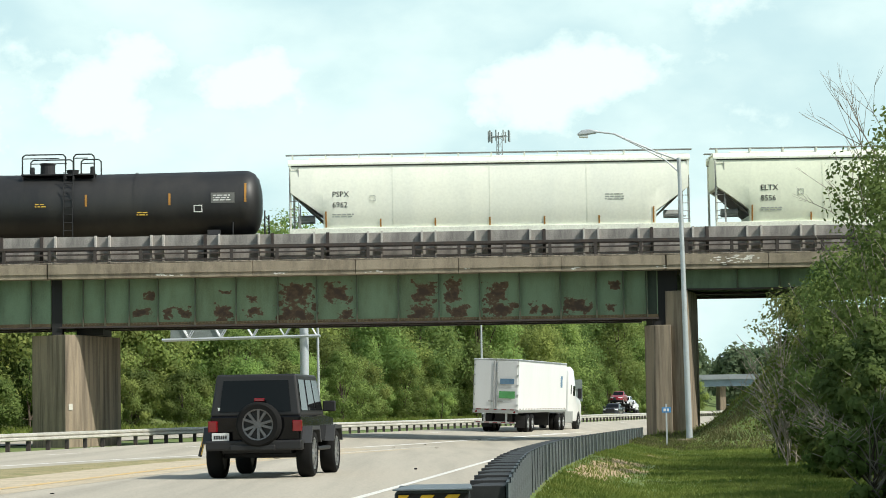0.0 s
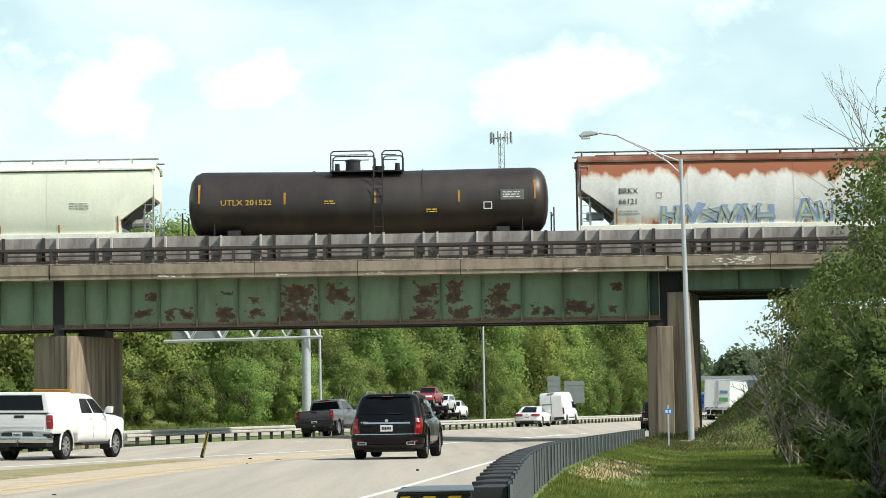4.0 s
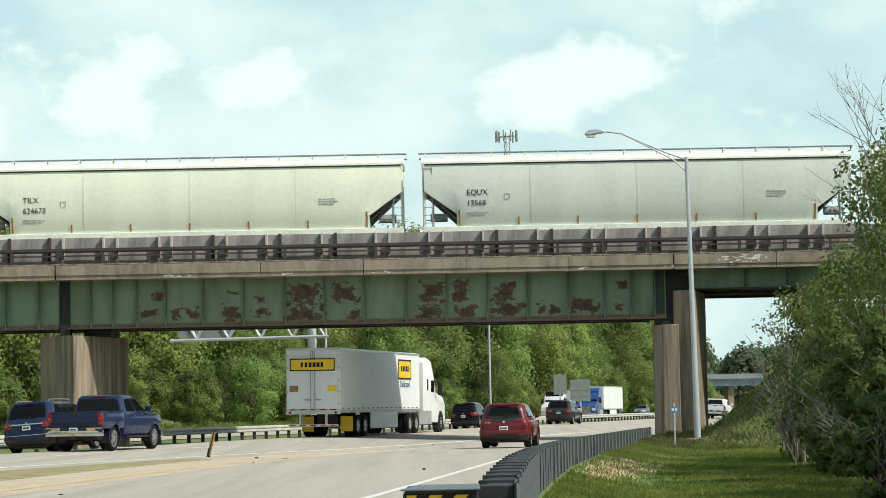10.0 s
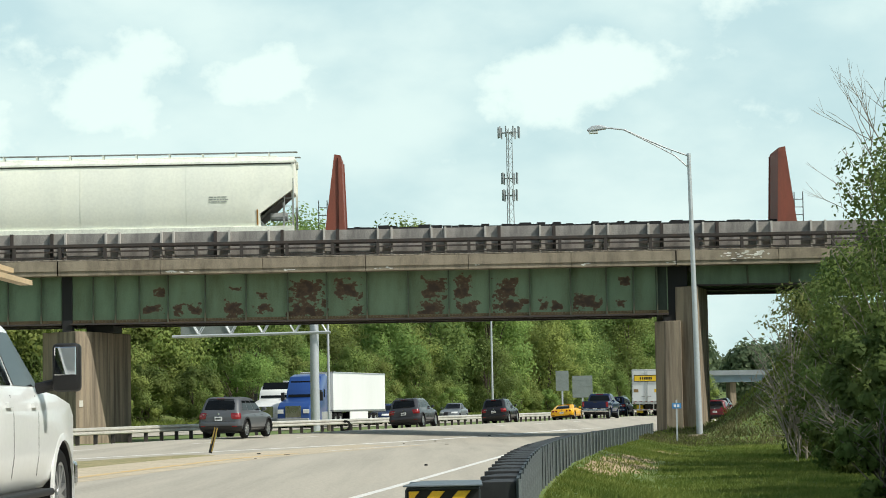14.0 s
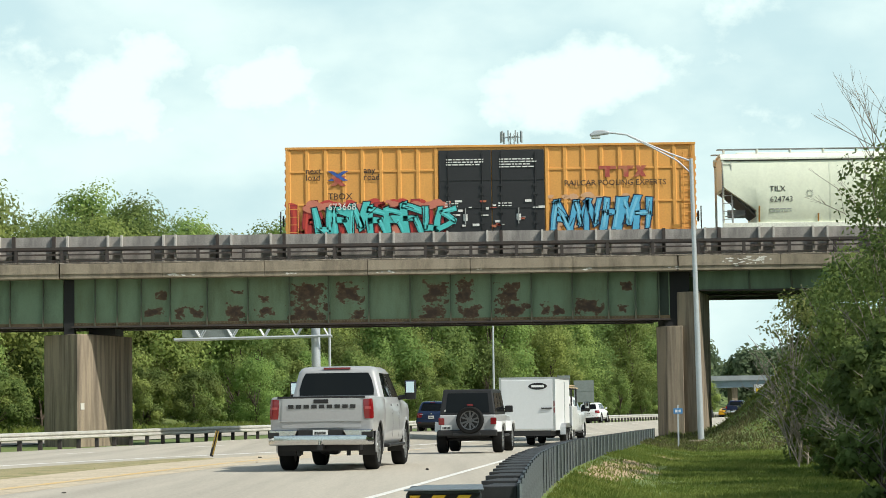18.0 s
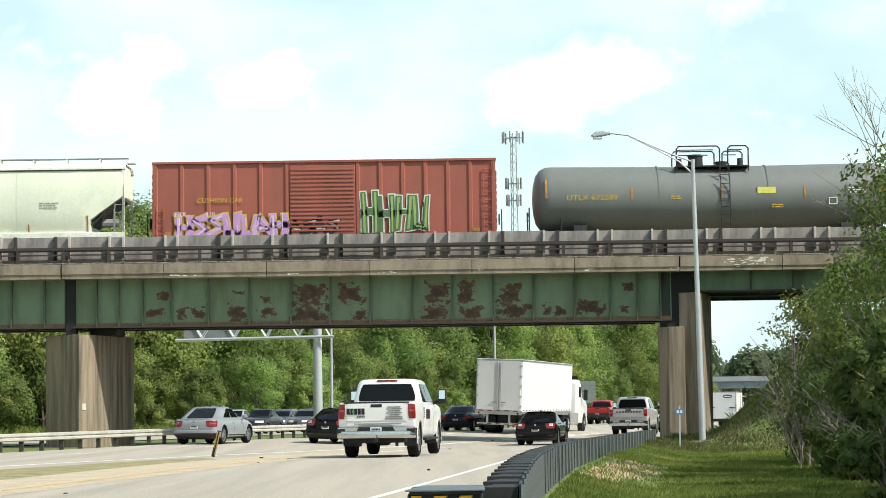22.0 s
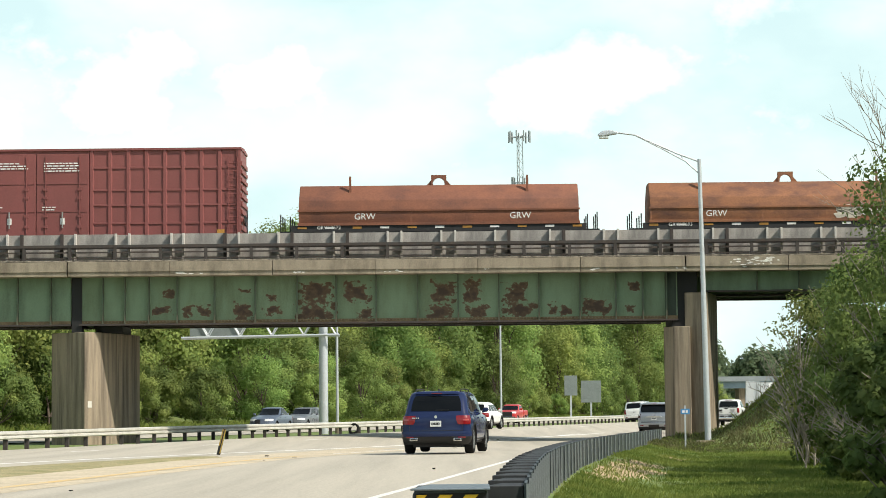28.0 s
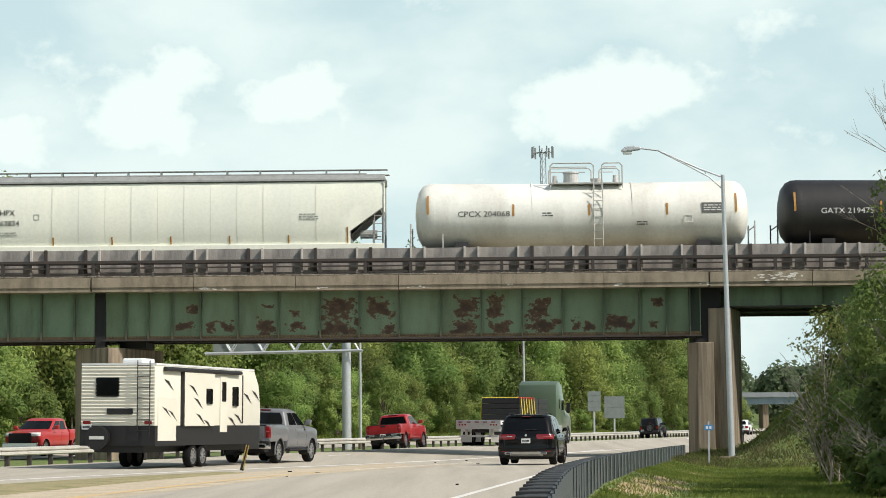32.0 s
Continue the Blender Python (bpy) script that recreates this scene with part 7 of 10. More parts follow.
class Shell:
    """A body lofted from level slices (z, rear y, front y, half width, rear and front corner radius)."""

    def __init__(self, rows, bow=0.07, nose=0.22, taper=0.035):
        self.rows, self.bow, self.nose, self.taper = rows, bow, nose, taper
        self.y0, self.y1 = min(r[1] for r in rows), max(r[2] for r in rows)

    def at(self, z):
        rows = self.rows
        z = min(max(z, rows[0][0]), rows[-1][0])
        for a, b in zip(rows, rows[1:]):
            if z <= b[0]:
                k = (z - a[0]) / (b[0] - a[0])
                return [p + (q - p) * k for p, q in zip(a, b)][1:]
        return rows[-1][1:]

    def pt(self, z, q):
        """q: 0 to 1 rear face, to 2 rear corner, to 4 side, to 5 front corner, to 6 front face; below 0 mirrored."""
        yr, yf, w, rr, rf = self.at(z)
        s, a = (1 if q >= 0 else -1), abs(q)
        if a <= 1:
            x, y = a * (w - rr), yr
        elif a <= 2:
            x, y = w - rr + rr * math.sin((a - 1) * math.pi / 2), yr + rr - rr * math.cos((a - 1) * math.pi / 2)
        elif a <= 4:
            x, y = w, yr + rr + (a - 2) / 2 * (yf - rf - yr - rr)
        elif a <= 5:
            x, y = w - rf + rf * math.cos((a - 4) * math.pi / 2), yf - rf + rf * math.sin((a - 4) * math.pi / 2)
        else:
            x, y = (6 - a) * (w - rf), yf
        f = (x / w) ** 2
        y += self.bow * f * max(0, 1 - (y - yr) / 0.9) - self.nose * f * max(0, 1 - (yf - y) / 0.9)
        m = (y - (self.y0 + self.y1) / 2) / ((self.y1 - self.y0) / 2)
        return Vector((s * x * (1 - self.taper * abs(m) ** 3), y, z))

    def side(self, z, y):
        yr, yf, w, rr, rf = self.at(z)
        return 2 + 2 * (y - yr - rr) / (yf - rf - yr - rr)

    def mesh(self):
        bm = bmesh.new()
        half = [0, 0.3, 0.6, 0.85, 1, 1.2, 1.4, 1.6, 1.8, 2, 2.4, 2.8, 3.2, 3.6, 4, 4.25, 4.5, 4.75, 5, 5.35, 5.7, 6]
        qs = half + [-q for q in half[-2:0:-1]]
        rings = [[bm.verts.new(self.pt(r[0], q)) for q in qs] for r in self.rows]
        n = len(qs)
        for a, b in zip(rings, rings[1:]):
            for i in range(n):
                bm.faces.new((a[i], a[(i + 1) % n], b[(i + 1) % n], b[i]))
        bm.faces.new(rings[0][::-1])
        bm.faces.new(rings[-1])
        return bm

    def patch(self, lo, hi, z0, z1, off=0.008, nu=8, nv=4, soft=0.0, deep=0.02, by_y=False):
        """A thin shell over the body between slice places lo (at z0) and hi (at z1), proud by off."""
        bm = bmesh.new()
        top, bot = [], []
        for j in range(nv + 1):
            v = j / nv
            z = z0 + (z1 - z0) * v
            a, b = lo[0] + (hi[0] - lo[0]) * v, lo[1] + (hi[1] - lo[1]) * v
            sh = soft * abs(2 * v - 1) ** 4
            r1, r2 = [], []
            for i in range(nu + 1):
                u = 0.5 + (i / nu - 0.5) * (1 - sh)
                q = a + (b - a) * u
                if by_y:
                    q = math.copysign(self.side(z, abs(q)), q)
                zz = z + soft * 0.10 * (z1 - z0) * (abs(2 * u - 1) ** 4) * (1 if v < 0.5 else -1) * abs(2 * v - 1)
                n = (self.pt(zz, q + 0.02) - self.pt(zz, q - 0.02)).cross(self.pt(zz + 0.01, q) - self.pt(zz - 0.01, q)).normalized()
                p = self.pt(zz, q)
                r1.append(bm.verts.new(p + n * off))
                r2.append(bm.verts.new(p - n * deep))
            top.append(r1)
            bot.append(r2)
        for j in range(nv):
            for i in range(nu):
                bm.faces.new((top[j][i], top[j][i + 1], top[j + 1][i + 1], top[j + 1][i]))
        edge = top[0] + [r[-1] for r in top[1:]] + top[-1][-2::-1] + [r[0] for r in top[-2:0:-1]]
        back = bot[0] + [r[-1] for r in bot[1:]] + bot[-1][-2::-1] + [r[0] for r in bot[-2:0:-1]]
        for i in range(len(edge)):
            k = (i + 1) % len(edge)
            bm.faces.new((back[i], back[k], edge[k], edge[i]))
        return bm


def cut_arches(ob, r, ys, w):
    """Cuts the wheel openings out of a body."""
    bm = bmesh.new()
    for y in ys:
        tube(bm, (-w, y, r + 0.015), (w, y, r + 0.015), r + 0.058, r + 0.058, 28)
    bmesh.ops.recalc_face_normals(bm, faces=bm.faces)
    tool = new("cutter", mesh_of(bm, "cutter", TRIM))
    mod = ob.modifiers.new("arches", "BOOLEAN")
    mod.operation, mod.object, mod.solver = "DIFFERENCE", tool, "EXACT"
    old = ob.data
    me = bpy.data.meshes.new_from_object(ob.evaluated_get(bpy.context.evaluated_depsgraph_get()))
    ob.modifiers.remove(mod)
    ob.data = me
    bpy.data.meshes.remove(old)
    gone = tool.data
    bpy.data.objects.remove(tool)
    bpy.data.meshes.remove(gone)
    me.set_sharp_from_angle(angle=radians(35))


SHELLS = {}


def body_part(name, shell, material, parent, r, ys, w):
    """Body with wheel openings; alike bodies share the cut mesh."""
    key = (name, tuple(shell.rows), r, tuple(ys), material.name)
    if key in SHELLS:
        return share(name, SHELLS[key], parent, Matrix.Identity(4))
    ob = part(name, shell.mesh(), material, parent, smooth=True)
    cut_arches(ob, r, ys, w)
    SHELLS[key] = ob.data
    return ob


def letter_bars(parent, name, material, y, x0, x1, z0, z1, n, fill=0.7):
    """A row of plain upright bars in place of lettering, facing the rear."""
    bm = bmesh.new()
    w = (x1 - x0) / n
    for k in range(n):
        box(bm, x0 + k * w, x0 + k * w + w * fill, y - 0.008, y, z0, z1)
    return part(name, bm, material, parent)


def arches(e, shell, r, ys, p, lip=None, wx=0.25):
    for y in ys:
        for s in (-1, 1):
            xo = shell.pt(r + 0.35, s * shell.side(r + 0.35, y)).x
            liner = bmesh.new()
            n = 20
            rows = [[liner.verts.new((x, y + (r + 0.052) * math.cos(math.radians(-20 + 220 * i / n)), r + 0.015 + (r + 0.052) * math.sin(math.radians(-20 + 220 * i / n)))) for i in range(n + 1)] for x in (xo - s * 0.36, xo - s * 0.006)]
            for i in range(n):
                liner.faces.new((rows[0][i], rows[0][i + 1], rows[1][i + 1], rows[1][i]))
            liner.faces.new(rows[0])
            part("wheel_arch", liner, TRIM, e)
            ring = bmesh.new()
            n = 14
            for rad in (r + 0.055, r + 0.115):
                for dx in (0.0, 0.02):
                    for i in range(n + 1):
                        th = math.radians(-12 + 204 * i / n)
                        ring.verts.new((xo + s * (dx - 0.004 if rad < r + 0.1 else dx - 0.012), y + rad * math.cos(th), r + 0.015 + rad * math.sin(th)))
            ring.verts.ensure_lookup_table()
            v, m = ring.verts, n + 1
            for i in range(n):
                for a, b in ((0, 1), (1, 3), (3, 2), (2, 0)):
                    ring.faces.new((v[a * m + i], v[a * m + i + 1], v[b * m + i + 1], v[b * m + i]))
            bmesh.ops.recalc_face_normals(ring, faces=ring.faces)
            part("arch_lip", ring, lip or p, e)
            wheel(e, xo - s * (wx / 2 + 0.012), y, r, s < 0)


LAMPS = {  # q low, q high, z low and high from the belt line
    "side": ((0.78, 1.75), (0.74, 1.85), -0.27, -0.03), "tall": ((0.93, 1.55), (1.12, 1.9), -0.42, 0.0),
    "wide": ((0.50, 1.7), (0.46, 1.8), -0.20, -0.03), "boot": ((0.78, 1.55), (0.70, 1.75), -0.20, 0.0),
    "window": ((0.62, 1.6), (0.72, 1.5), -0.05, 0.05), "corner": ((1.0, 1.8), (1.0, 1.9), -0.22, 0.02)}
LAMPS["round"] = LAMPS["side"]


def car(name, label, color, kind="suv", L=4.7, W=1.86, H=1.70, r=0.36, lights="side", belt=None, trim_low=True, rails=False, badge=True, chrome=False, exhaust=False, plate_z=None, skid=False, glass_low=0.1, clear=False, dark_band=False, rugged=False):
    """A closed car: suv, sedan, hatch or coupe."""
    e = empty(name, None, label, "car" if kind != "suv" else "suv", "vehicles on the highway")
    p = tint(color) if not rugged else paint(color, 0.3, 0.6, 0.55)
    zb = belt or H * (0.62 if kind in ("suv", "hatch") else 0.64)
    h = W / 2
    c = 0.30 if kind in ("suv", "hatch") else 0.24
    low = [(c, 0.32, L - 0.28, h - 0.14, 0.2, 0.35), (c + 0.06, 0.14, L - 0.10, h - 0.06, 0.2, 0.38), (c + 0.15, 0.05, L - 0.02, h - 0.015, 0.2, 0.4),
           (c + 0.26, 0.02, L, h, 0.2, 0.4), (c + 0.34, 0.04, L - 0.01, h, 0.2, 0.4)]
    if kind in ("suv", "hatch"):
        top = 0.36 if kind == "suv" else 0.20
        up = [(zb - 0.26, 0.03, L - 0.06, h, 0.2, 0.4), (zb - 0.14, 0.03, L - 0.20, h - 0.006, 0.2, 0.4), (zb - 0.05, 0.05, L - 0.55, h - 0.03, 0.2, 0.4), (zb + 0.01, 0.08, L - 1.05, h - 0.055, 0.2, 0.35),
              (zb + 0.05, 0.10, L - 1.28, h - 0.075, 0.2, 0.3), (H - 0.30, top - 0.11, L - 1.72, h - 0.135, 0.2, 0.3), (H - 0.15, top, L - 1.98, h - 0.185, 0.2, 0.3), (H - 0.08, top + 0.04, L - 2.15, h - 0.225, 0.2, 0.3), (H - 0.035, top + 0.1, L - 2.3, h - 0.29, 0.2, 0.3),
              (H - 0.01, top + 0.3, L - 2.5, h - 0.39, 0.2, 0.3), (H, top + 0.75, L - 2.8, h - 0.6, 0.15, 0.2)]
    else:
        up = [(zb - 0.20, 0.0, L - 0.10, h - 0.004, 0.25, 0.4), (zb - 0.06, 0.02, L - 0.5, h - 0.02, 0.25, 0.4), (zb, 0.05, L - 0.95, h - 0.04, 0.25, 0.35), (zb + 0.03, 0.13, L - 1.3, h - 0.06, 0.25, 0.3), (zb + 0.05, 0.55, L - 1.45, h - 0.085, 0.25, 0.3),
              (zb + 0.24, 0.95, L - 1.8, h - 0.155, 0.25, 0.3), (H - 0.09, 1.40, L - 2.2, h - 0.225, 0.25, 0.3), (H - 0.045, 1.58, L - 2.3, h - 0.28, 0.25, 0.3), (H - 0.02, 1.75, L - 2.45, h - 0.34, 0.25, 0.3), (H - 0.006, 1.95, L - 2.6, h - 0.46, 0.2, 0.3), (H, 2.1, L - 2.8, h - 0.62, 0.15, 0.2)]
    if rugged:                                # square shoulders and an upright tailgate
        up = [(z, y - 0.10 * min(1, max(0, (z - zb) / (H - 0.15 - zb))), f, w + 0.05 * min(1, max(0, (z - zb) / (H - 0.15 - zb))), 0.13, k) for z, y, f, w, _, k in up]
    sh = Shell(low + up)
    body = body_part("body", sh, p, e, r, (0.95, L - 0.92), h + 0.2)
    g0, g1 = (zb + glass_low, H - 0.15) if kind in ("suv", "hatch") else (zb + 0.065, H - 0.085)
    wrap = (1.08 if not rugged else 1.16) if kind == "suv" else 0.97
    if rugged:
        g1 = H - 0.115
    if dark_band:
        part("tailgate_panel", sh.patch((-1.2, 1.2), (-1.15, 1.15), zb - 0.06, H - 0.12, 0.004, 12, 6, 0.08), TRIM, e)
    part("rear_window", sh.patch((-wrap, wrap), (-wrap, wrap), g0, g1, 0.008 if not rugged else 0.014, 12, 6, 0.05), GLASS, e)
    part("windscreen", sh.patch((4.5, 6), (4.5, 6), zb + 0.09, g1 - 0.02, 0.006, 8, 5), GLASS, e)
    part("windscreen", sh.patch((-6, -4.5), (-6, -4.5), zb + 0.09, g1 - 0.02, 0.006, 8, 5), GLASS, e)
    yr0, yr1 = sh.at(zb + 0.09)[0], sh.at(g1)[0]
    yf0, yf1 = sh.at(zb + 0.09)[1], sh.at(g1)[1]
    cuts = ((0.08, 0.30), (0.325, 0.575), (0.60, 0.93)) if kind in ("suv", "hatch") else ((0.10, 0.46), (0.485, 0.93))
    for s in (-1, 1):
        for a, b in cuts:
            lo, hi = (yr0 + 0.2 + (yf0 - yr0 - 0.4) * a, yr0 + 0.2 + (yf0 - yr0 - 0.4) * b), (yr1 + 0.15 + (yf1 - yr1 - 0.3) * a, yr1 + 0.15 + (yf1 - yr1 - 0.3) * b)
            if s < 0:
                lo, hi = (-lo[1], -lo[0]), (-hi[1], -hi[0])
            part("side_window", sh.patch(lo, hi, zb + 0.085, g1 - 0.01, 0.006, 6, 4, 0.03, by_y=True), GLASS, e)
        xm = sh.pt(zb, s * sh.side(zb, L - 1.7)).x
        part("wing_mirror", prism(bmesh.new(), [(xm, zb + 0.04), (xm + s * 0.16, zb + 0.07), (xm + s * 0.20, zb + 0.12), (xm + s * 0.18, zb + 0.20), (xm + s * 0.05, zb + 0.20)], L - 1.82, L - 1.66, "y", 0.025), p if not rugged else TRIM, e, smooth=True)
        for y0 in (L * 0.44, L * 0.66 if kind != "coupe" else L * 0.64):
            part("door_seam", sh.patch((y0, y0 + 0.010) if s > 0 else (-y0 - 0.010, -y0), (y0, y0 + 0.010) if s > 0 else (-y0 - 0.010, -y0), c + 0.2, zb, 0.002, 1, 4, by_y=True), TRIM, e)
            part("door_handle", sh.patch((y0 - 0.24, y0 - 0.06) if s > 0 else (-y0 + 0.06, -y0 + 0.24), (y0 - 0.24, y0 - 0.06) if s > 0 else (-y0 + 0.06, -y0 + 0.24), zb - 0.12, zb - 0.085, 0.028, 4, 1, by_y=True), CHROME if chrome else p, e)
        y0, y1 = L * 0.27, L * 0.74
        part("sill", sh.patch((y0, y1) if s > 0 else (-y1, -y0), (y0, y1) if s > 0 else (-y1, -y0), c + 0.01, c + 0.13, 0.012, 6, 1, by_y=True), TRIM if trim_low else p, e)
        if rails:
            x = h - 0.36
            t0, t1 = sh.at(H - 0.08)[0] + 0.25, L - 2.45
            part("roof_rail", pipe(bmesh.new(), [(s * x, t0, H - 0.03), (s * x, t0 + 0.1, H + 0.04), (s * x, (t0 + t1) / 2, H + 0.05), (s * x, t1 - 0.1, H + 0.04), (s * x, t1, H - 0.03)], 0.018, 6), ALLOY if chrome or rugged else TRIM, e)
        lo, hi, a, b = LAMPS[lights]
        f = (lambda q: q) if s > 0 else (lambda q: (-q[1], -q[0]))
        if lights == "round":
            for x in (0.42, 0.68):
                yl = sh.pt(zb - 0.11, s * x / (h - 0.25)).y
                part("tail_lamp", tube(bmesh.new(), (s * x, yl - 0.012, zb - 0.11), (s * x, yl + 0.08, zb - 0.11), 0.075, n=18), RED_LENS, e, "round red tail lamp")
        else:
            lamp = part("tail_lamp", sh.patch(f(lo), f(hi), zb + a, zb + b, 0.010, 10, 4, 0.08), RED_LENS if not rugged else SMOKED_LENS, e, "red tail lamp" if not rugged else "smoked dark red tail lamp")
        if lights not in ("window", "round"):
            mid = (lo[0] * 0.75 + lo[1] * 0.25, lo[0] * 0.2 + lo[1] * 0.8)
            z0, z1 = (zb + a + (b - a) * 0.42, zb + a + (b - a) * 0.60) if not clear else (zb + a + (b - a) * 0.55, zb + b - 0.012)
            part("lamp_strip", sh.patch(f(mid), f(mid), z0, z1, 0.014, 6, 1), CLEAR_RED if not clear else CLEAR_LENS, lamp)
        part("reflector", sh.patch(f((0.82, 1.2)), f((0.82, 1.2)), c + 0.16, c + 0.20, 0.036, 4, 1), RED_LENS, e)
        part("head_lamp", sh.patch(f((4.4, 5.4)), f((4.4, 5.4)), zb - 0.34, zb - 0.2, 0.01, 6, 2), CLEAR_LENS, e)
    arches(e, sh, r, (0.95, L - 0.92), p, TRIM if trim_low and kind == "suv" else None)
    part("rear_bumper", sh.patch((-1.95, 1.95), (-1.95, 1.95), c + 0.12, c + 0.33, 0.028, 20, 4, 0.0), p, e, smooth=True)
    part("rear_valance", sh.patch((-1.95, 1.95), (-1.95, 1.95), c + 0.005, c + (0.20 if trim_low else 0.10), 0.034, 20, 3), TRIM, e, smooth=True)
    part("front_bumper", sh.patch((4.2, 6), (4.2, 6), c + 0.01, c + 0.26, 0.02, 8, 3), TRIM if trim_low else p, e)
    part("front_bumper", sh.patch((-6, -4.2), (-6, -4.2), c + 0.01, c + 0.26, 0.02, 8, 3), TRIM if trim_low else p, e)
    part("tailgate_seam", sh.patch((-0.98, 0.98), (-0.98, 0.98), c + 0.35, c + 0.362, 0.003, 10, 1), TRIM, e)
    for s in (-1, 1):
        part("tailgate_seam", sh.patch((s * 0.97, s * 0.97 + 0.012), (s * 0.97, s * 0.97 + 0.012), c + 0.36, zb - 0.02, 0.003, 1, 4), TRIM, e)
    part("grille", sh.patch((5.2, 6), (5.2, 6), 0.5, zb - 0.24, 0.012, 4, 2), TRIM, e)
    ys = sh.at(H - 0.09)[0]
    if kind in ("suv", "hatch"):
        part("spoiler", sh.patch((-1.1, 1.1), (-1.05, 1.05), H - 0.11, H - 0.05, 0.035, 12, 2), p, body, smooth=True)
        part("rear_wiper", B(-0.02, 0.36, sh.at(g0 + 0.03)[0] - 0.035, sh.at(g0 + 0.03)[0] - 0.015, g0 + 0.02, g0 + 0.04), TRIM, e)
        part("stop_lamp", B(-0.15, 0.15, ys - 0.085, ys, H - 0.09, H - 0.07), RED_LENS, body)
    else:
        part("boot_lip", sh.patch((-0.95, 0.95), (-0.95, 0.95), zb + 0.02, zb + 0.05, 0.02, 12, 1), p, body)
    part("aerial", prism(bmesh.new(), [(ys + 0.35, H - 0.01), (ys + 0.38, H + 0.05), (ys + 0.46, H + 0.03), (ys + 0.52, H - 0.01)], -0.02, 0.02, "x"), TRIM, body)
    if badge:
        part("badge", tube(bmesh.new(), (0, sh.at(zb - 0.06)[0] - 0.012, zb - 0.06), (0, 0.09, zb - 0.06), 0.042, n=14), CHROME, e)
        letter_bars(e, "badge_bars", CHROME, 0.05, -0.66, -0.46, zb - 0.11, zb - 0.075, 4)
    if rugged:
        yg = sh.at(zb - 0.12)[0]
        part("garnish", prism(bmesh.new(), [(-0.50, zb - 0.20), (0.50, zb - 0.20), (0.40, zb - 0.09), (-0.40, zb - 0.09)], yg - 0.035, yg + 0.03, "y", 0.012), ALLOY, e, "bright silver garnish")
        letter_bars(e, "garnish_bars", GALV, yg - 0.035, -0.30, 0.28, zb - 0.175, zb - 0.135, 9)
        ring = bmesh.new()
        for k in range(20):
            a, b = 2 * math.pi * k / 20, 2 * math.pi * (k + 1) / 20
            tube(ring, (0.10 * math.cos(a), yg - 0.04, zb - 0.055 + 0.07 * math.sin(a)), (0.10 * math.cos(b), yg - 0.04, zb - 0.055 + 0.07 * math.sin(b)), 0.014, n=6)
        part("emblem_ring", ring, CHROME, e)
        part("bumper_gap", sh.patch((-1.0, 1.0), (-1.0, 1.0), c + 0.335, c + 0.385, 0.006, 12, 1), TRIM, e, "black step over the bumper")
        part("bumper_step", sh.patch((-1.7, 1.7), (-1.7, 1.7), c + 0.27, c + 0.325, 0.055, 18, 2), p, e, smooth=True)
        part("hitch_recess", sh.patch((-0.42, 0.42), (-0.42, 0.42), c + 0.08, c + 0.22, 0.05, 6, 2), TRIM, e, "black hitch cover")
        part("spoiler_lip", prism(bmesh.new(), [(ys - 0.16, H - 0.10), (ys + 0.06, H - 0.045), (ys + 0.06, H - 0.10), (ys - 0.15, H - 0.13)], -h + 0.14, h - 0.14, "x", 0.01), p, body, smooth=True)
    if chrome:
        part("chrome_strip", sh.patch((-0.82, 0.82), (-0.85, 0.85), zb - 0.14, zb - 0.10, 0.018, 12, 1), CHROME, e, "chrome strip")
        part("chrome_strip", sh.patch((-1.25, 1.25), (-1.25, 1.25), c + 0.325, c + 0.35, 0.038, 14, 1), CHROME, e, "chrome strip")
    if skid:
        part("skid_plate", sh.patch((-0.82, 0.82), (-0.70, 0.70), c + 0.05, c + 0.17, 0.05, 10, 2), ALLOY, e, "silver skid plate")
    if exhaust:
        for s in (-1, 1):
            tip = part("exhaust", B(s * 0.62 - 0.12, s * 0.62 + 0.12, -0.03, 0.15, c + 0.07, c + 0.16, 0.02), CHROME, e)
            part("exhaust_bore", B(s * 0.62 - 0.09, s * 0.62 + 0.09, -0.034, 0.02, c + 0.09, c + 0.14, 0.01), TRIM, tip)
    zp = plate_z or (zb - 0.33)
    part("plate_recess", sh.patch((-0.36, 0.36), (-0.33, 0.33), zp - 0.04, zp + 0.19, 0.003, 6, 2), p, e)
    plate(e, sh.at(zp)[0] - 0.004, zp)
    part("underbody", B(-h + 0.3, h - 0.3, 0.45, L - 0.4, 0.19, c + 0.1), TRIM, e)
    part("axle", tube(bmesh.new(), (-h + 0.2, 0.95, r), (h - 0.2, 0.95, r), 0.06, n=8), TRIM, e)
    return e


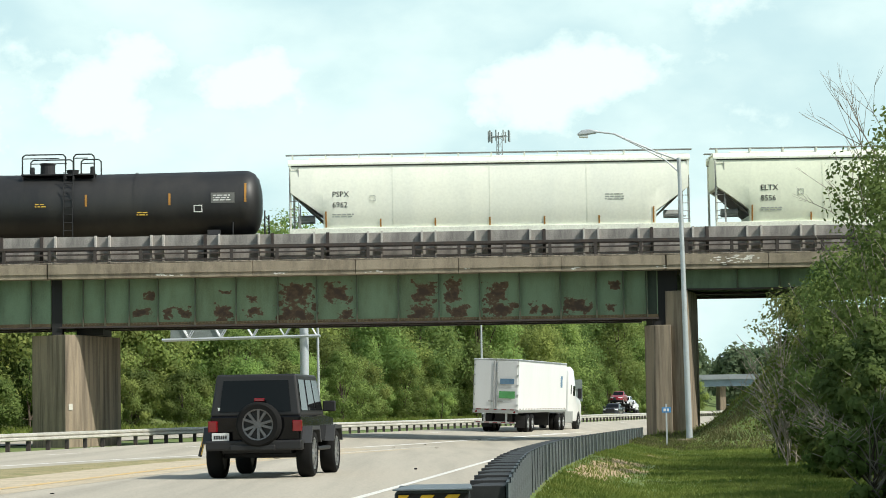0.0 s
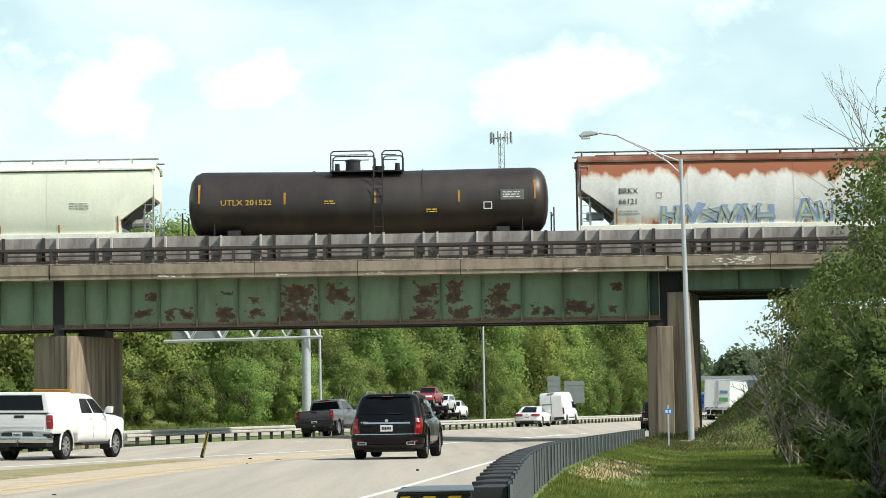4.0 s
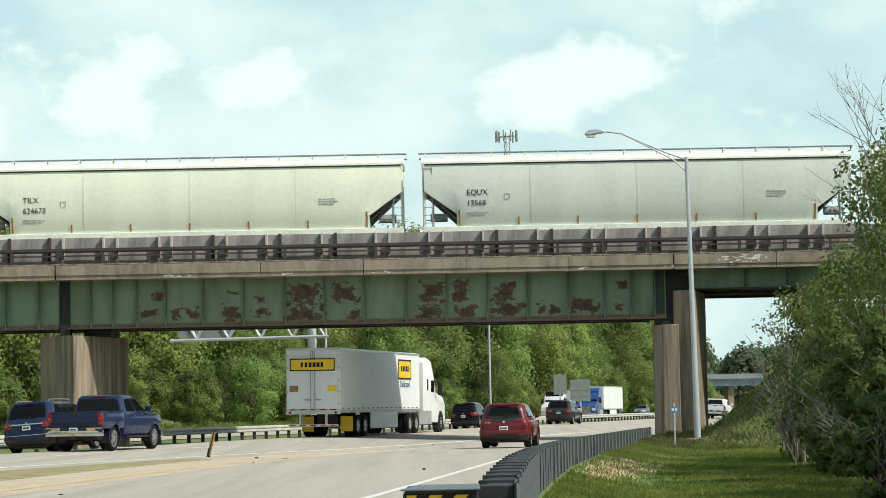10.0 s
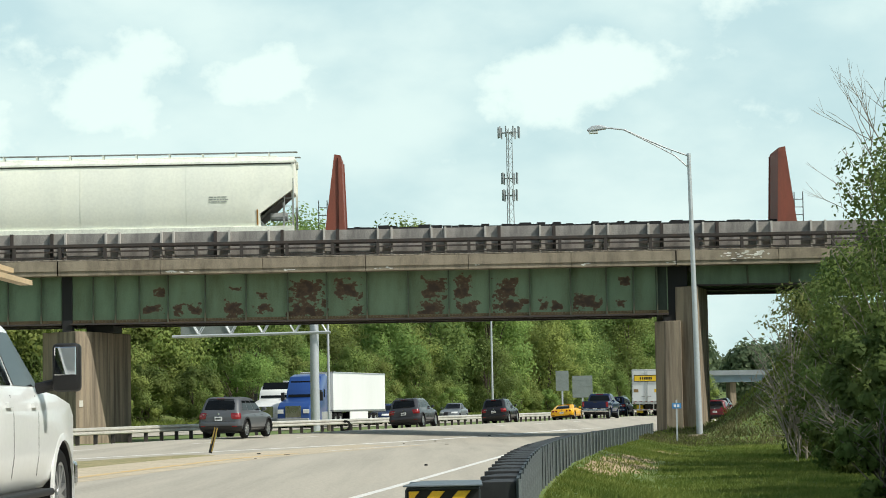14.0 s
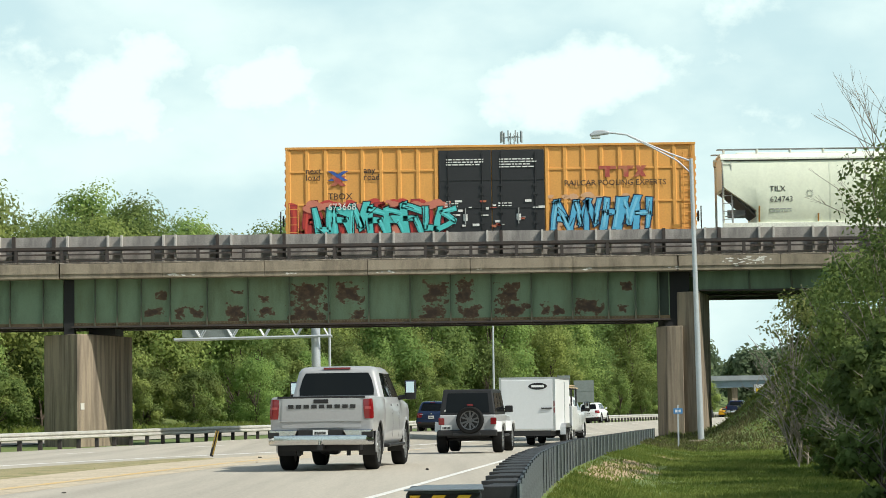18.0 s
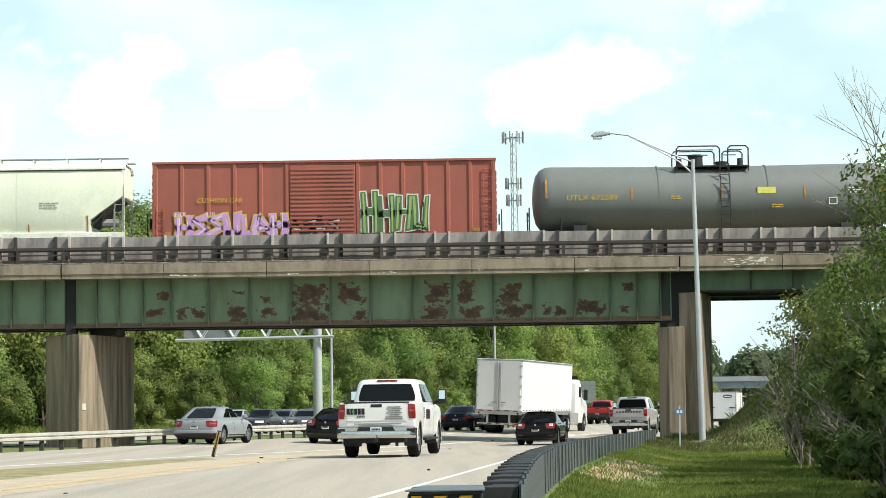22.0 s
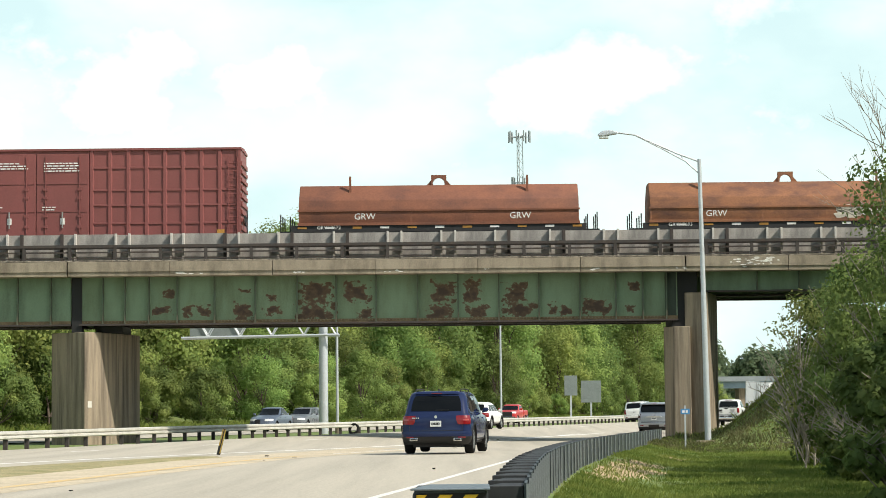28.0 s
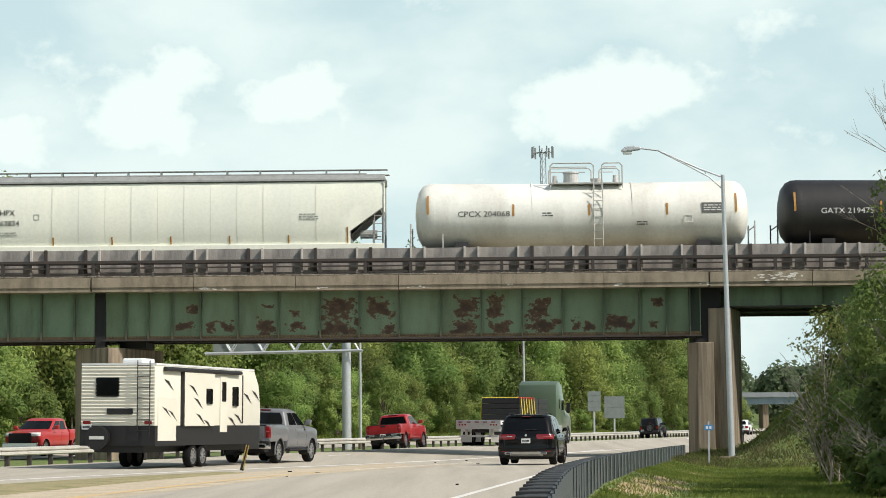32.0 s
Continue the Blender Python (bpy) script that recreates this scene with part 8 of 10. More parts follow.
def pickup(name, label, color, L=5.9, W=2.03, H=1.95, r=0.41, cap=False, big_mirror=False, tailgate_bars=None, bed_load=None, bumper=None, rack=False, service=False, sign=False):
    e = empty(name, None, label, "pickup truck", "vehicles on the highway")
    p = tint(color)
    h, zb = W / 2, H * 0.645
    zt = zb + 0.10
    bed = Shell([(0.78, 0.06, 2.0, h - 0.05, 0.06, 0.04), (0.84, 0.03, 2.0, h - 0.01, 0.07, 0.04), (zb - 0.2, 0.02, 2.0, h, 0.08, 0.04), (zb, 0.02, 2.0, h - 0.015, 0.08, 0.04), (zt - 0.02, 0.03, 2.0, h - 0.03, 0.08, 0.04), (zt, 0.06, 1.98, h - 0.06, 0.06, 0.04)], 0.02, 0, 0.0)
    body_part("bed", bed, p, e, r, (1.2,), h + 0.2)
    part("bed_well", B(-h + 0.14, h - 0.14, 0.12, 1.94, zt, zt + 0.006), TRIM, e)
    cab = Shell([(0.50, 2.05, L - 0.1, h - 0.10, 0.06, 0.3), (0.58, 2.03, L - 0.04, h - 0.03, 0.06, 0.3), (0.8, 2.03, L, h, 0.06, 0.3), (zb - 0.16, 2.03, L - 0.02, h, 0.07, 0.3), (zb - 0.05, 2.03, L - 0.12, h - 0.015, 0.08, 0.3), (zb + 0.03, 2.03, L - 0.7, h - 0.04, 0.1, 0.3),
                 (zb + 0.07, 2.04, L - 1.35, h - 0.07, 0.12, 0.25), (H - 0.14, 2.12, L - 2.1, h - 0.20, 0.14, 0.25), (H - 0.07, 2.17, L - 2.25, h - 0.24, 0.14, 0.25), (H - 0.025, 2.26, L - 2.4, h - 0.31, 0.14, 0.25), (H - 0.006, 2.5, L - 2.6, h - 0.44, 0.14, 0.2), (H, 2.75, L - 2.9, h - 0.62, 0.1, 0.15)], 0.03, 0.2, 0.02)
    body = body_part("body", cab, p, e, r, (L - 0.98,), h + 0.2)
    part("rear_window", cab.patch((-1.0, 1.0), (-1.0, 1.0), zb + 0.14, H - 0.15, 0.008, 10, 4, 0.05), GLASS, e)
    for f in ((4.5, 6), (-6, -4.5)):
        part("windscreen", cab.patch(f, f, zb + 0.12, H - 0.16, 0.006, 8, 5), GLASS, e)
    yf0, yf1 = L - 1.55, L - 2.3
    for s in (-1, 1):
        m = (lambda q: q) if s > 0 else (lambda q: (-q[1], -q[0]))
        for a, b in ((0.06, 0.46), (0.49, 0.96)):
            lo, hi = (2.2 + (yf0 - 2.2) * a, 2.2 + (yf0 - 2.2) * b), (2.3 + (yf1 - 2.3) * a, 2.3 + (yf1 - 2.3) * b)
            part("side_window", cab.patch(m(lo), m(hi), zb + 0.10, H - 0.16, 0.006, 6, 4, 0.03, by_y=True), GLASS, e)
        ym = L - 1.95
        if big_mirror:
            part("mirror_arm", pipe(bmesh.new(), [(s * (h - 0.05), ym, zb + 0.08), (s * (h + 0.14), ym, zb + 0.12)], 0.05, 8), TRIM, e)
            mr = part("wing_mirror", B(min(s * (h + 0.10), s * (h + 0.34)), max(s * (h + 0.10), s * (h + 0.34)), ym - 0.08, ym + 0.08, zb + 0.05, zb + 0.47, 0.04), TRIM, e, smooth=True)
            part("mirror_glass", B(min(s * (h + 0.125), s * (h + 0.315)), max(s * (h + 0.125), s * (h + 0.315)), ym - 0.086, ym - 0.07, zb + 0.19, zb + 0.44, 0.008), MIRROR, mr, "mirror glass")
        else:
            part("wing_mirror", prism(bmesh.new(), [(s * (h - 0.04), zb + 0.10), (s * (h + 0.24), zb + 0.10), (s * (h + 0.26), zb + 0.3), (s * (h + 0.06), zb + 0.3)], ym - 0.07, ym + 0.07, "y", 0.03), p, e, smooth=True)
        lamp = part("tail_lamp", bed.patch(m((0.89, 1.8)), m((0.89, 1.8)), zb - 0.34, zb + 0.05, 0.012, 6, 4, 0.04), RED_LENS, e, "red tail lamp")
        part("lamp_strip", bed.patch(m((0.92, 1.3)), m((0.92, 1.3)), zb - 0.15, zb - 0.10, 0.016, 4, 1), CLEAR_RED, lamp)
        part("head_lamp", cab.patch(m((4.3, 5.3)), m((4.3, 5.3)), zb - 0.24, zb - 0.06, 0.01, 6, 2), CLEAR_LENS, e)
        part("step", B(min(s * (h - 0.12), s * (h + 0.06)), max(s * (h - 0.12), s * (h + 0.06)), 2.1, L - 1.7, 0.44, 0.50, 0.02), TRIM, e)
        for y0 in (3.1, 4.1):
            part("door_seam", cab.patch(m((y0, y0 + 0.010)), m((y0, y0 + 0.010)), 0.62, zb + 0.02, 0.002, 1, 4, by_y=True), TRIM, e)
            part("door_handle", cab.patch(m((y0 - 0.26, y0 - 0.08)), m((y0 - 0.26, y0 - 0.08)), zb - 0.09, zb - 0.05, 0.03, 4, 1, by_y=True), p, e)
    arches(e, bed, r, (1.2,), p, None, 0.29)
    arches(e, cab, r, (L - 0.98,), p, None, 0.29)
    bmat = bumper or CHROME
    bw = h + 0.01
    part("rear_bumper", prism(bmesh.new(), [(-bw, 0.10), (-bw, -0.06), (-bw + 0.12, -0.13), (bw - 0.12, -0.13), (bw, -0.06), (bw, 0.10)], 0.52, 0.72, "z", 0.025), bmat, e, "chrome rear bumper" if not bumper else "", smooth=True)
    for s in (-1, 1):
        part("bumper_end", prism(bmesh.new(), [(s * 0.52, 0.70), (s * 0.45, 0.82), (s * (bw - 0.02), 0.82), (s * (bw - 0.02), 0.70)], -0.115, 0.08, "y", 0.015), bmat, e)
        part("bumper_step", B(min(s * (h - 0.22), s * (h + 0.013)), max(s * (h - 0.22), s * (h + 0.013)), -0.125, 0.05, 0.66, 0.78, 0.02), TRIM, e)
        part("shackle", B(s * 0.5 - 0.04, s * 0.5 + 0.04, 0.3, 0.36, 0.3, 0.46, 0.01), TRIM, e)
    part("plate_recess", B(-0.46, 0.46, -0.09, 0.06, 0.68, 0.82, 0.01), TRIM, e)
    part("front_bumper", B(-h + 0.06, h - 0.06, L - 0.12, L + 0.08, 0.45, 0.70, 0.04), bmat, e)
    part("grille", B(-0.62, 0.62, L - 0.05, L + 0.03, 0.70, zb - 0.08, 0.02), TRIM, e)
    tg = part("tailgate", bed.patch((-0.83, 0.83), (-0.83, 0.83), 0.86, zt - 0.03, 0.014, 8, 4), p, e)
    part("tailgate_cap", B(-h + 0.16, h - 0.16, 0.02, 0.10, zt - 0.03, zt + 0.012, 0.008), TRIM, tg)
    part("tailgate_handle", B(-0.15, 0.15, -0.004, 0.03, zt - 0.13, zt - 0.05, 0.01), TRIM, tg)
    part("tailgate_crease", B(-h + 0.2, h - 0.2, 0.0, 0.02, 0.985, 1.0), p, tg)
    if tailgate_bars and not sign:
        letter_bars(tg, "tailgate_lettering", tailgate_bars, 0.008, -0.66, 0.74, zb - 0.13, zb - 0.055, 9)
    if sign:
        letter_bars(tg, "tailgate_sign", BLACK, 0.008, -0.80, -0.30, zb - 0.22, zb - 0.06, 5, 0.85)
        part("sign_diamond", prism(bmesh.new(), [(-0.66, zb - 0.14), (-0.62, zb - 0.07), (-0.58, zb - 0.14), (-0.62, zb - 0.21)], -0.008, 0.0, "y"), GREEN_MARK, tg, "green diamond mark")
        letter_bars(tg, "tailgate_sign", SIGN_GREY, 0.008, -0.52, -0.3, zb - 0.30, zb - 0.25, 5)
        for k, wd in enumerate((0.36, 0.42, 0.34, 0.44, 0.30, 0.46, 0.5)):
            letter_bars(tg, "tailgate_sign", SIGN_GREY, 0.008, 0.48 - wd / 2, 0.48 + wd / 2, zb - 0.02 - k * 0.053 - 0.02, zb - k * 0.053 - 0.016, 9, 0.8)
        letter_bars(tg, "tailgate_sign", SIGN_GREY, 0.008, -0.60, 0.68, 0.89, 0.915, 24, 0.75)
        bm = bmesh.new()
        for k in range(4):
            box(bm, h - 0.004, h + 0.008, 2.5 + k * 0.19, 2.66 + k * 0.19, zb - 0.36, zb - 0.1)
        for k in range(5):
            box(bm, h - 0.004, h + 0.008, 1.9, 2.1, zb - 0.32 + k * 0.06, zb - 0.29 + k * 0.06)
        part("door_sign", bm, BLACK, e, "dark door lettering")
    part("stop_lamp", B(-0.28, 0.28, 2.14, 2.24, H - 0.075, H - 0.035), RED_LENS, body)
    part("hitch", B(-0.05, 0.05, -0.2, 0.2, 0.42, 0.52), TRIM, e)
    part("hitch_ball", tube(bmesh.new(), (0, -0.16, 0.5), (0, -0.16, 0.60), 0.035, n=10), CHROME, e)
    part("underbody", B(-h + 0.3, h - 0.3, 0.3, L - 0.3, 0.40, 0.8), TRIM, e)
    part("axle", tube(bmesh.new(), (-h + 0.2, 1.2, r), (h - 0.2, 1.2, r), 0.08, n=8), TRIM, e)
    part("differential", B(-0.2, 0.2, 1.0, 1.4, r - 0.15, r + 0.15, 0.08), TRIM, e)
    plate(e, -0.092, 0.69, 0, 0.30, 0.13)
    if cap:
        bm = bmesh.new()
        c0, c1 = frustum(bm, h - 0.06, 0.02, 1.92, zb + 0.1, h - 0.24, 0.14, 1.95, H + 0.02, 0.05)
        cp = part("bed_cap", bm, p, e)
        part("cap_window", pane(bmesh.new(), (c0[0], c0[1], c1[1], c1[0]), 0.1, 0.9, 0.15, 0.85), GLASS, cp)
        part("light_bar", B(-0.6, 0.6, 2.3, 2.5, H + 0.02, H + 0.12, 0.02), ORANGE_TAPE, e, "amber roof light bar")
    if service:
        sb = part("service_box", B(-h - 0.03, h + 0.03, -0.02, 2.0, 0.6, zb + 0.28, 0.02), p, e, "white service body with side lockers")
        for y in (0.1, 0.78, 1.42):
            part("locker_door", B(h + 0.025, h + 0.045, y, y + 0.58, 0.72 if y != 0.78 else 1.0, zb + 0.2, 0.008), p, sb)
        for y in (0.12, 1.9):
            part("rack_post", pipe(bmesh.new(), [(-h, y, zb + 0.28), (-h, y, H + 0.28), (h, y, H + 0.28), (h, y, zb + 0.28)], 0.035, 6), TRIM, e)
        rnd = random.Random(2)
        for k in range(13):
            x = -0.78 + 0.12 * k
            part("plank", B(x, x + 0.11, 0.0 - rnd.random() * 0.3, L - 1.5 + rnd.random() * 0.4, H + 0.32 + 0.05 * (k % 3), H + 0.365 + 0.05 * (k % 3)), MATS.setdefault("timber", mat("pale_timber", (0.55, 0.42, 0.26), 0.8, scale=3, amount=0.4)), e)
    return e


def jeep(name, label, color, fender=None, L=4.3, W=1.88, H=1.86, r=0.42):
    e = empty(name, None, label, "off-road car", "vehicles on the highway")
    p, f = tint(color), tint(fender) if fender else MATS.setdefault("fender", mat("grey_plastic", (0.045, 0.047, 0.05), 0.5, scale=4, amount=0.3))
    h, zb = W / 2 - 0.12, 1.12
    part("body", prism(bmesh.new(), [(0.16, 0.62), (0.14, zb), (L - 1.45, zb), (L - 0.25, zb - 0.06), (L - 0.2, 0.6)], -h, h, "x", 0.035), p, e)
    bm = bmesh.new()
    lo, hi = frustum(bm, h, 0.15, L - 1.42, zb - 0.01, h - 0.10, 0.28, L - 1.75, H, 0.04)
    part("hard_top", bm, BLACK_TOP, e, "black hard top")
    part("rear_window", pane(bmesh.new(), (lo[0], lo[1], hi[1], hi[0]), 0.1, 0.9, 0.1, 0.85), GLASS, e)
    part("windscreen", pane(bmesh.new(), (lo[2], lo[3], hi[3], hi[2]), 0.06, 0.94, 0.1, 0.9), GLASS, e)
    for s, c in ((1, (lo[1], lo[2], hi[2], hi[1])), (-1, (lo[3], lo[0], hi[0], hi[3]))):
        for a, b in ((0.05, 0.30), (0.36, 0.62), (0.66, 0.93)):
            u0, u1 = (a, b) if s > 0 else (1 - b, 1 - a)
            part("side_window", pane(bmesh.new(), c, u0, u1, 0.12, 0.86), GLASS, e)
        for y in (0.85, L - 0.75):
            part("fender", prism(bmesh.new(), [(y - 0.6, 0.62), (y - 0.42, 0.92), (y + 0.42, 0.92), (y + 0.6, 0.62), (y + 0.52, 0.62), (y + 0.38, 0.85), (y - 0.38, 0.85), (y - 0.52, 0.62)], min(s * (h - 0.02), s * (h + 0.17)), max(s * (h - 0.02), s * (h + 0.17)), "x"), f, e)
            wheel(e, s * (h + 0.0), y, r)
        part("tail_lamp", B(min(s * (h - 0.14), s * (h + 0.03)), max(s * (h - 0.14), s * (h + 0.03)), 0.08, 0.2, 0.83, 1.03, 0.015), RED_LENS, e, "red tail lamp")
        part("wing_mirror", B(min(s * h, s * (h + 0.24)), max(s * h, s * (h + 0.24)), L - 1.6, L - 1.5, zb + 0.06, zb + 0.26, 0.02), TRIM, e)
        part("head_lamp", tube(bmesh.new(), (s * 0.5, L - 0.22, 0.92), (s * 0.5, L - 0.17, 0.92), 0.1, n=14), CLEAR_LENS, e)
        part("side_step", tube(bmesh.new(), (s * (h + 0.08), 1.45, 0.5), (s * (h + 0.08), L - 1.4, 0.5), 0.04, n=8), TRIM, e)
    t, w, fc = wheel_meshes(0.4)
    sp = share("spare_wheel", t, e, pose(0.09, 0.02, 0.96, 0, 0, -90))
    share("rim_well", w, sp, Matrix.Identity(4))
    dark = MATS.get("dark_rim")
    if dark is None:
        dark = fc.copy()
        dark.materials.clear()
        dark.materials.append(mat("dark_alloy", (0.13, 0.13, 0.135), 0.3, 0.7, scale=4, amount=0.3))
        MATS["dark_rim"] = dark
    share("rim", dark, sp, Matrix.Identity(4))
    part("stop_lamp", B(0.0, 0.18, 0.05, 0.12, 1.37, 1.43, 0.01), RED_LENS, e)
    part("tow_bar", B(-0.42, 0.40, -0.09, -0.02, 0.50, 0.60, 0.02), TRIM, e)
    for u in (-0.68, -0.60):
        part("window_mark", B(u, u + 0.06, 0.168, 0.19, 1.20, 1.27), LETTER_WHITE, e)
    part("rear_bumper", B(-h - 0.05, h + 0.05, -0.05, 0.22, 0.5, 0.68, 0.03), TRIM, e)
    part("front_bumper", B(-h, h, L - 0.2, L, 0.52, 0.68, 0.03), TRIM, e)
    part("underbody", B(-h + 0.2, h - 0.2, 0.25, L - 0.4, 0.45, 0.62), TRIM, e)
    part("axle", tube(bmesh.new(), (-h, 0.85, r), (h, 0.85, r), 0.07, n=8), TRIM, e)
    plate(e, 0.0, 0.66, -0.60)
    return e


BLACK_TOP = mat("black_top", (0.014, 0.014, 0.015), 0.55, scale=2, amount=0.3)


def van(name, label, color):
    e = empty(name, None, label, "van", "vehicles on the highway")
    p = tint(color)
    L, W, H = 5.9, 2.02, 2.6
    h = W / 2
    out = [(0.02, 0.45), (0.0, 0.9), (0.03, H - 0.2), (0.18, H), (L - 2.3, H), (L - 1.75, H - 0.22), (L - 0.95, 1.35), (L - 0.15, 1.05), (L, 0.8), (L, 0.4), (L - 0.1, 0.32), (0.1, 0.36)]
    bm = prism(bmesh.new(), out, -h, h, "x", 0.07)
    for v in bm.verts:
        if v.co.z > 1.25:
            v.co.x *= 1 - 0.085 * (v.co.z - 1.25)
    part("body", bm, p, e, smooth=True)
    for s in (-1, 1):
        part("rear_door", B(min(s * 0.01, s * (h - 0.16)), max(s * 0.01, s * (h - 0.16)), -0.02, 0.02, 0.62, H - 0.32, 0.01), p, e)
    part("door_seam", B(-0.008, 0.008, -0.026, 0.0, 0.62, H - 0.32), TRIM, e)
    part("rear_lettering", B(-0.72, 0.1, -0.03, -0.02, 1.62, 1.72), MATS.setdefault("bluegrey", mat("blue_grey_lettering", (0.12, 0.22, 0.33), 0.6)), e, "blue-grey lettering")
    for s in (-1, 1):
        part("side_window", B(min(s * (h - 0.06), s * (h + 0.004)), max(s * (h - 0.06), s * (h + 0.004)), L - 2.15, L - 1.35, 1.32, 1.85, 0.02), GLASS, e)
        part("tail_lamp", B(min(s * (h - 0.12), s * (h + 0.01)), max(s * (h - 0.12), s * (h + 0.01)), -0.012, 0.1, 0.85, 1.35, 0.015), RED_LENS, e, "red tail lamp")
        part("wing_mirror", B(min(s * h, s * (h + 0.25)), max(s * h, s * (h + 0.25)), L - 1.6, L - 1.45, 1.3, 1.6, 0.02), TRIM, e)
        for y in (1.05, L - 1.0):
            part("wheel_arch", tube(bmesh.new(), (s * (h - 0.3), y, 0.37), (s * (h + 0.008), y, 0.37), 0.43, n=24), TRIM, e)
            wheel(e, s * (h - 0.12), y, 0.36)
    part("rear_bumper", B(-h + 0.03, h - 0.03, -0.06, 0.2, 0.4, 0.62, 0.03), TRIM, e)
    part("windscreen", prism(bmesh.new(), [(L - 1.72, H - 0.28), (L - 0.98, 1.4), (L - 0.96, 1.4), (L - 1.70, H - 0.28)], -h + 0.18, h - 0.18, "x"), GLASS, e)
    part("stop_lamp", B(-0.25, 0.25, 0.0, 0.1, H - 0.12, H - 0.06), TRIM, e)
    part("side_moulding", B(-h - 0.008, h + 0.008, 1.7, L - 1.6, 0.5, 0.6), TRIM, e)
    plate(e, -0.062, 0.44)
    return e


TRAILER_WHITE = mat("trailer_white", (0.76, 0.77, 0.77), 0.4, dark=(0.62, 0.63, 0.62), scale=0.6, amount=0.3, grain=0.02, streak=0.3)
TRAILER_REAR = mat("trailer_rear_white", (0.66, 0.68, 0.69), 0.45, dark=(0.55, 0.56, 0.56), scale=0.8, amount=0.4, grain=0.02, streak=0.3)
SIGN_YELLOW = mat("sign_yellow", (0.80, 0.52, 0.02), 0.5, scale=2, amount=0.15)


def box_trailer(name, label, signs=False, mudflap=None, L=14.6, skirt=True, art=None):
    e = empty(name, None, label, "semi-trailer", "vehicles on the highway")
    W, H, h = 2.59, 4.11, 1.295
    part("box", B(-h, h, 0.05, L, 1.22, H, 0.03), TRAILER_WHITE, e)
    part("top_rail", B(-h - 0.01, h + 0.01, 0, L, H - 0.12, H - 0.02), ALLOY, e)
    part("bottom_rail", B(-h - 0.012, h + 0.012, 0, L, 1.12, 1.26), ALLOY, e)
    tape = mesh_of(B(-0.006, 0.006, -0.12, 0.12, -0.025, 0.025), "marker_tape", RED_LENS)
    for k in range(17):
        share("marker_tape", tape, e, pose(h + 0.015, 0.5 + k * 0.84, 1.325))
    for s in (-1, 1):
        dr = part("rear_door", B(min(s * 0.01, s * (h - 0.08)), max(s * 0.01, s * (h - 0.08)), -0.01, 0.05, 1.3, H - 0.12, 0.01), TRAILER_REAR, e)
        for x in (0.10,):
            part("lock_rod", tube(bmesh.new(), (s * x, -0.04, 1.25), (s * x, -0.04, H - 0.15), 0.02, n=6), GREY_STEEL, dr)
            part("door_handle", B(min(s * x, s * 0.42), max(s * x, s * 0.42), -0.06, -0.035, 1.70, 1.76), GREY_STEEL, dr)
        for k in range(5):
            part("hinge", B(min(s * (h - 0.12), s * h), max(s * (h - 0.12), s * h), -0.03, 0.03, 1.5 + k * 0.55, 1.58 + k * 0.55), ALLOY, dr)
        part("tail_lamp", tube(bmesh.new(), (s * (h - 0.2), -0.03, 1.14), (s * (h - 0.2), 0.03, 1.14), 0.06, n=12), RED_LENS, e)
        part("bumper_post", B(s * 0.62 - 0.05, s * 0.62 + 0.05, 0.02, 0.12, 0.55, 1.15), ALLOY, e)
    part("rear_sill", B(-h, h, -0.02, 0.1, 1.06, 1.28, 0.01), ALLOY, e)
    part("under_bar", B(-h + 0.12, h - 0.12, -0.02, 0.08, 0.5, 0.6), ALLOY, e, "rear impact bar")
    strip_me = mesh_of(B(-0.13, 0.13, -0.006, 0.0, -0.025, 0.025), "marker_tape", RED_LENS)
    for k in range(5):
        share("marker_tape", strip_me, e, pose(-0.96 + 0.48 * k, -0.021, 0.55))
        share("marker_tape", strip_me, e, pose(-0.96 + 0.48 * k, -0.021, 1.27))
    for y in (3.0, 4.25):
        for s in (-1, 1):
            wheel(e, s * (h - 0.14), y, 0.51, steel=True)
            wheel(e, s * (h - 0.46), y, 0.51, steel=True)
    part("bogie_frame", B(-0.5, 0.5, 2.2, 5.2, 0.55, 1.1), TRIM, e)
    for s in (-1, 1):
        part("mudflap", B(min(s * 0.65, s * (h - 0.05)), max(s * 0.65, s * (h - 0.05)), 2.25, 2.27, 0.25, 0.95), mudflap or TRIM, e)
        if skirt:
            part("side_skirt", B(min(s * (h - 0.06), s * h), max(s * (h - 0.06), s * h), 5.2, 10.2, 0.35, 1.14, 0.02), TRAILER_WHITE, e)
    part("landing_gear", B(-0.9, 0.9, 11.0, 11.2, 0.3, 1.15), TRIM, e)
    if signs:
        sg = part("rear_sign", B(-1.08, 1.08, -0.075, -0.06, 3.05, 3.62), SIGN_YELLOW, e, "yellow sign with dark lettering")
        part("sign_border", frame_box(-1.08, -0.076, 3.05, 2.16, 0.57, 0.05), BLACK, sg)
        bm = bmesh.new()
        for k, w in enumerate((0.1, 0.12, 0.14, 0.14, 0.14, 0.12)):
            box(bm, -0.55 + k * 0.19, -0.55 + k * 0.19 + w, -0.084, -0.076, 3.22, 3.44)
        part("sign_bars", bm, BLACK, sg)
        sd = part("side_sign", B(h + 0.015, h + 0.025, 10.3, 12.8, 2.75, 3.75), SIGN_YELLOW, e, "yellow side sign with dark lettering")
        bm = bmesh.new()
        for k in range(5):
            box(bm, h + 0.026, h + 0.034, 10.8 + k * 0.32, 11.02 + k * 0.32, 3.15, 3.42)
        for z in (2.75, 3.67):
            box(bm, h + 0.026, h + 0.034, 10.3, 12.8, z, z + 0.08)
        for y in (10.3, 12.72):
            box(bm, h + 0.026, h + 0.034, y, y + 0.08, 2.83, 3.67)
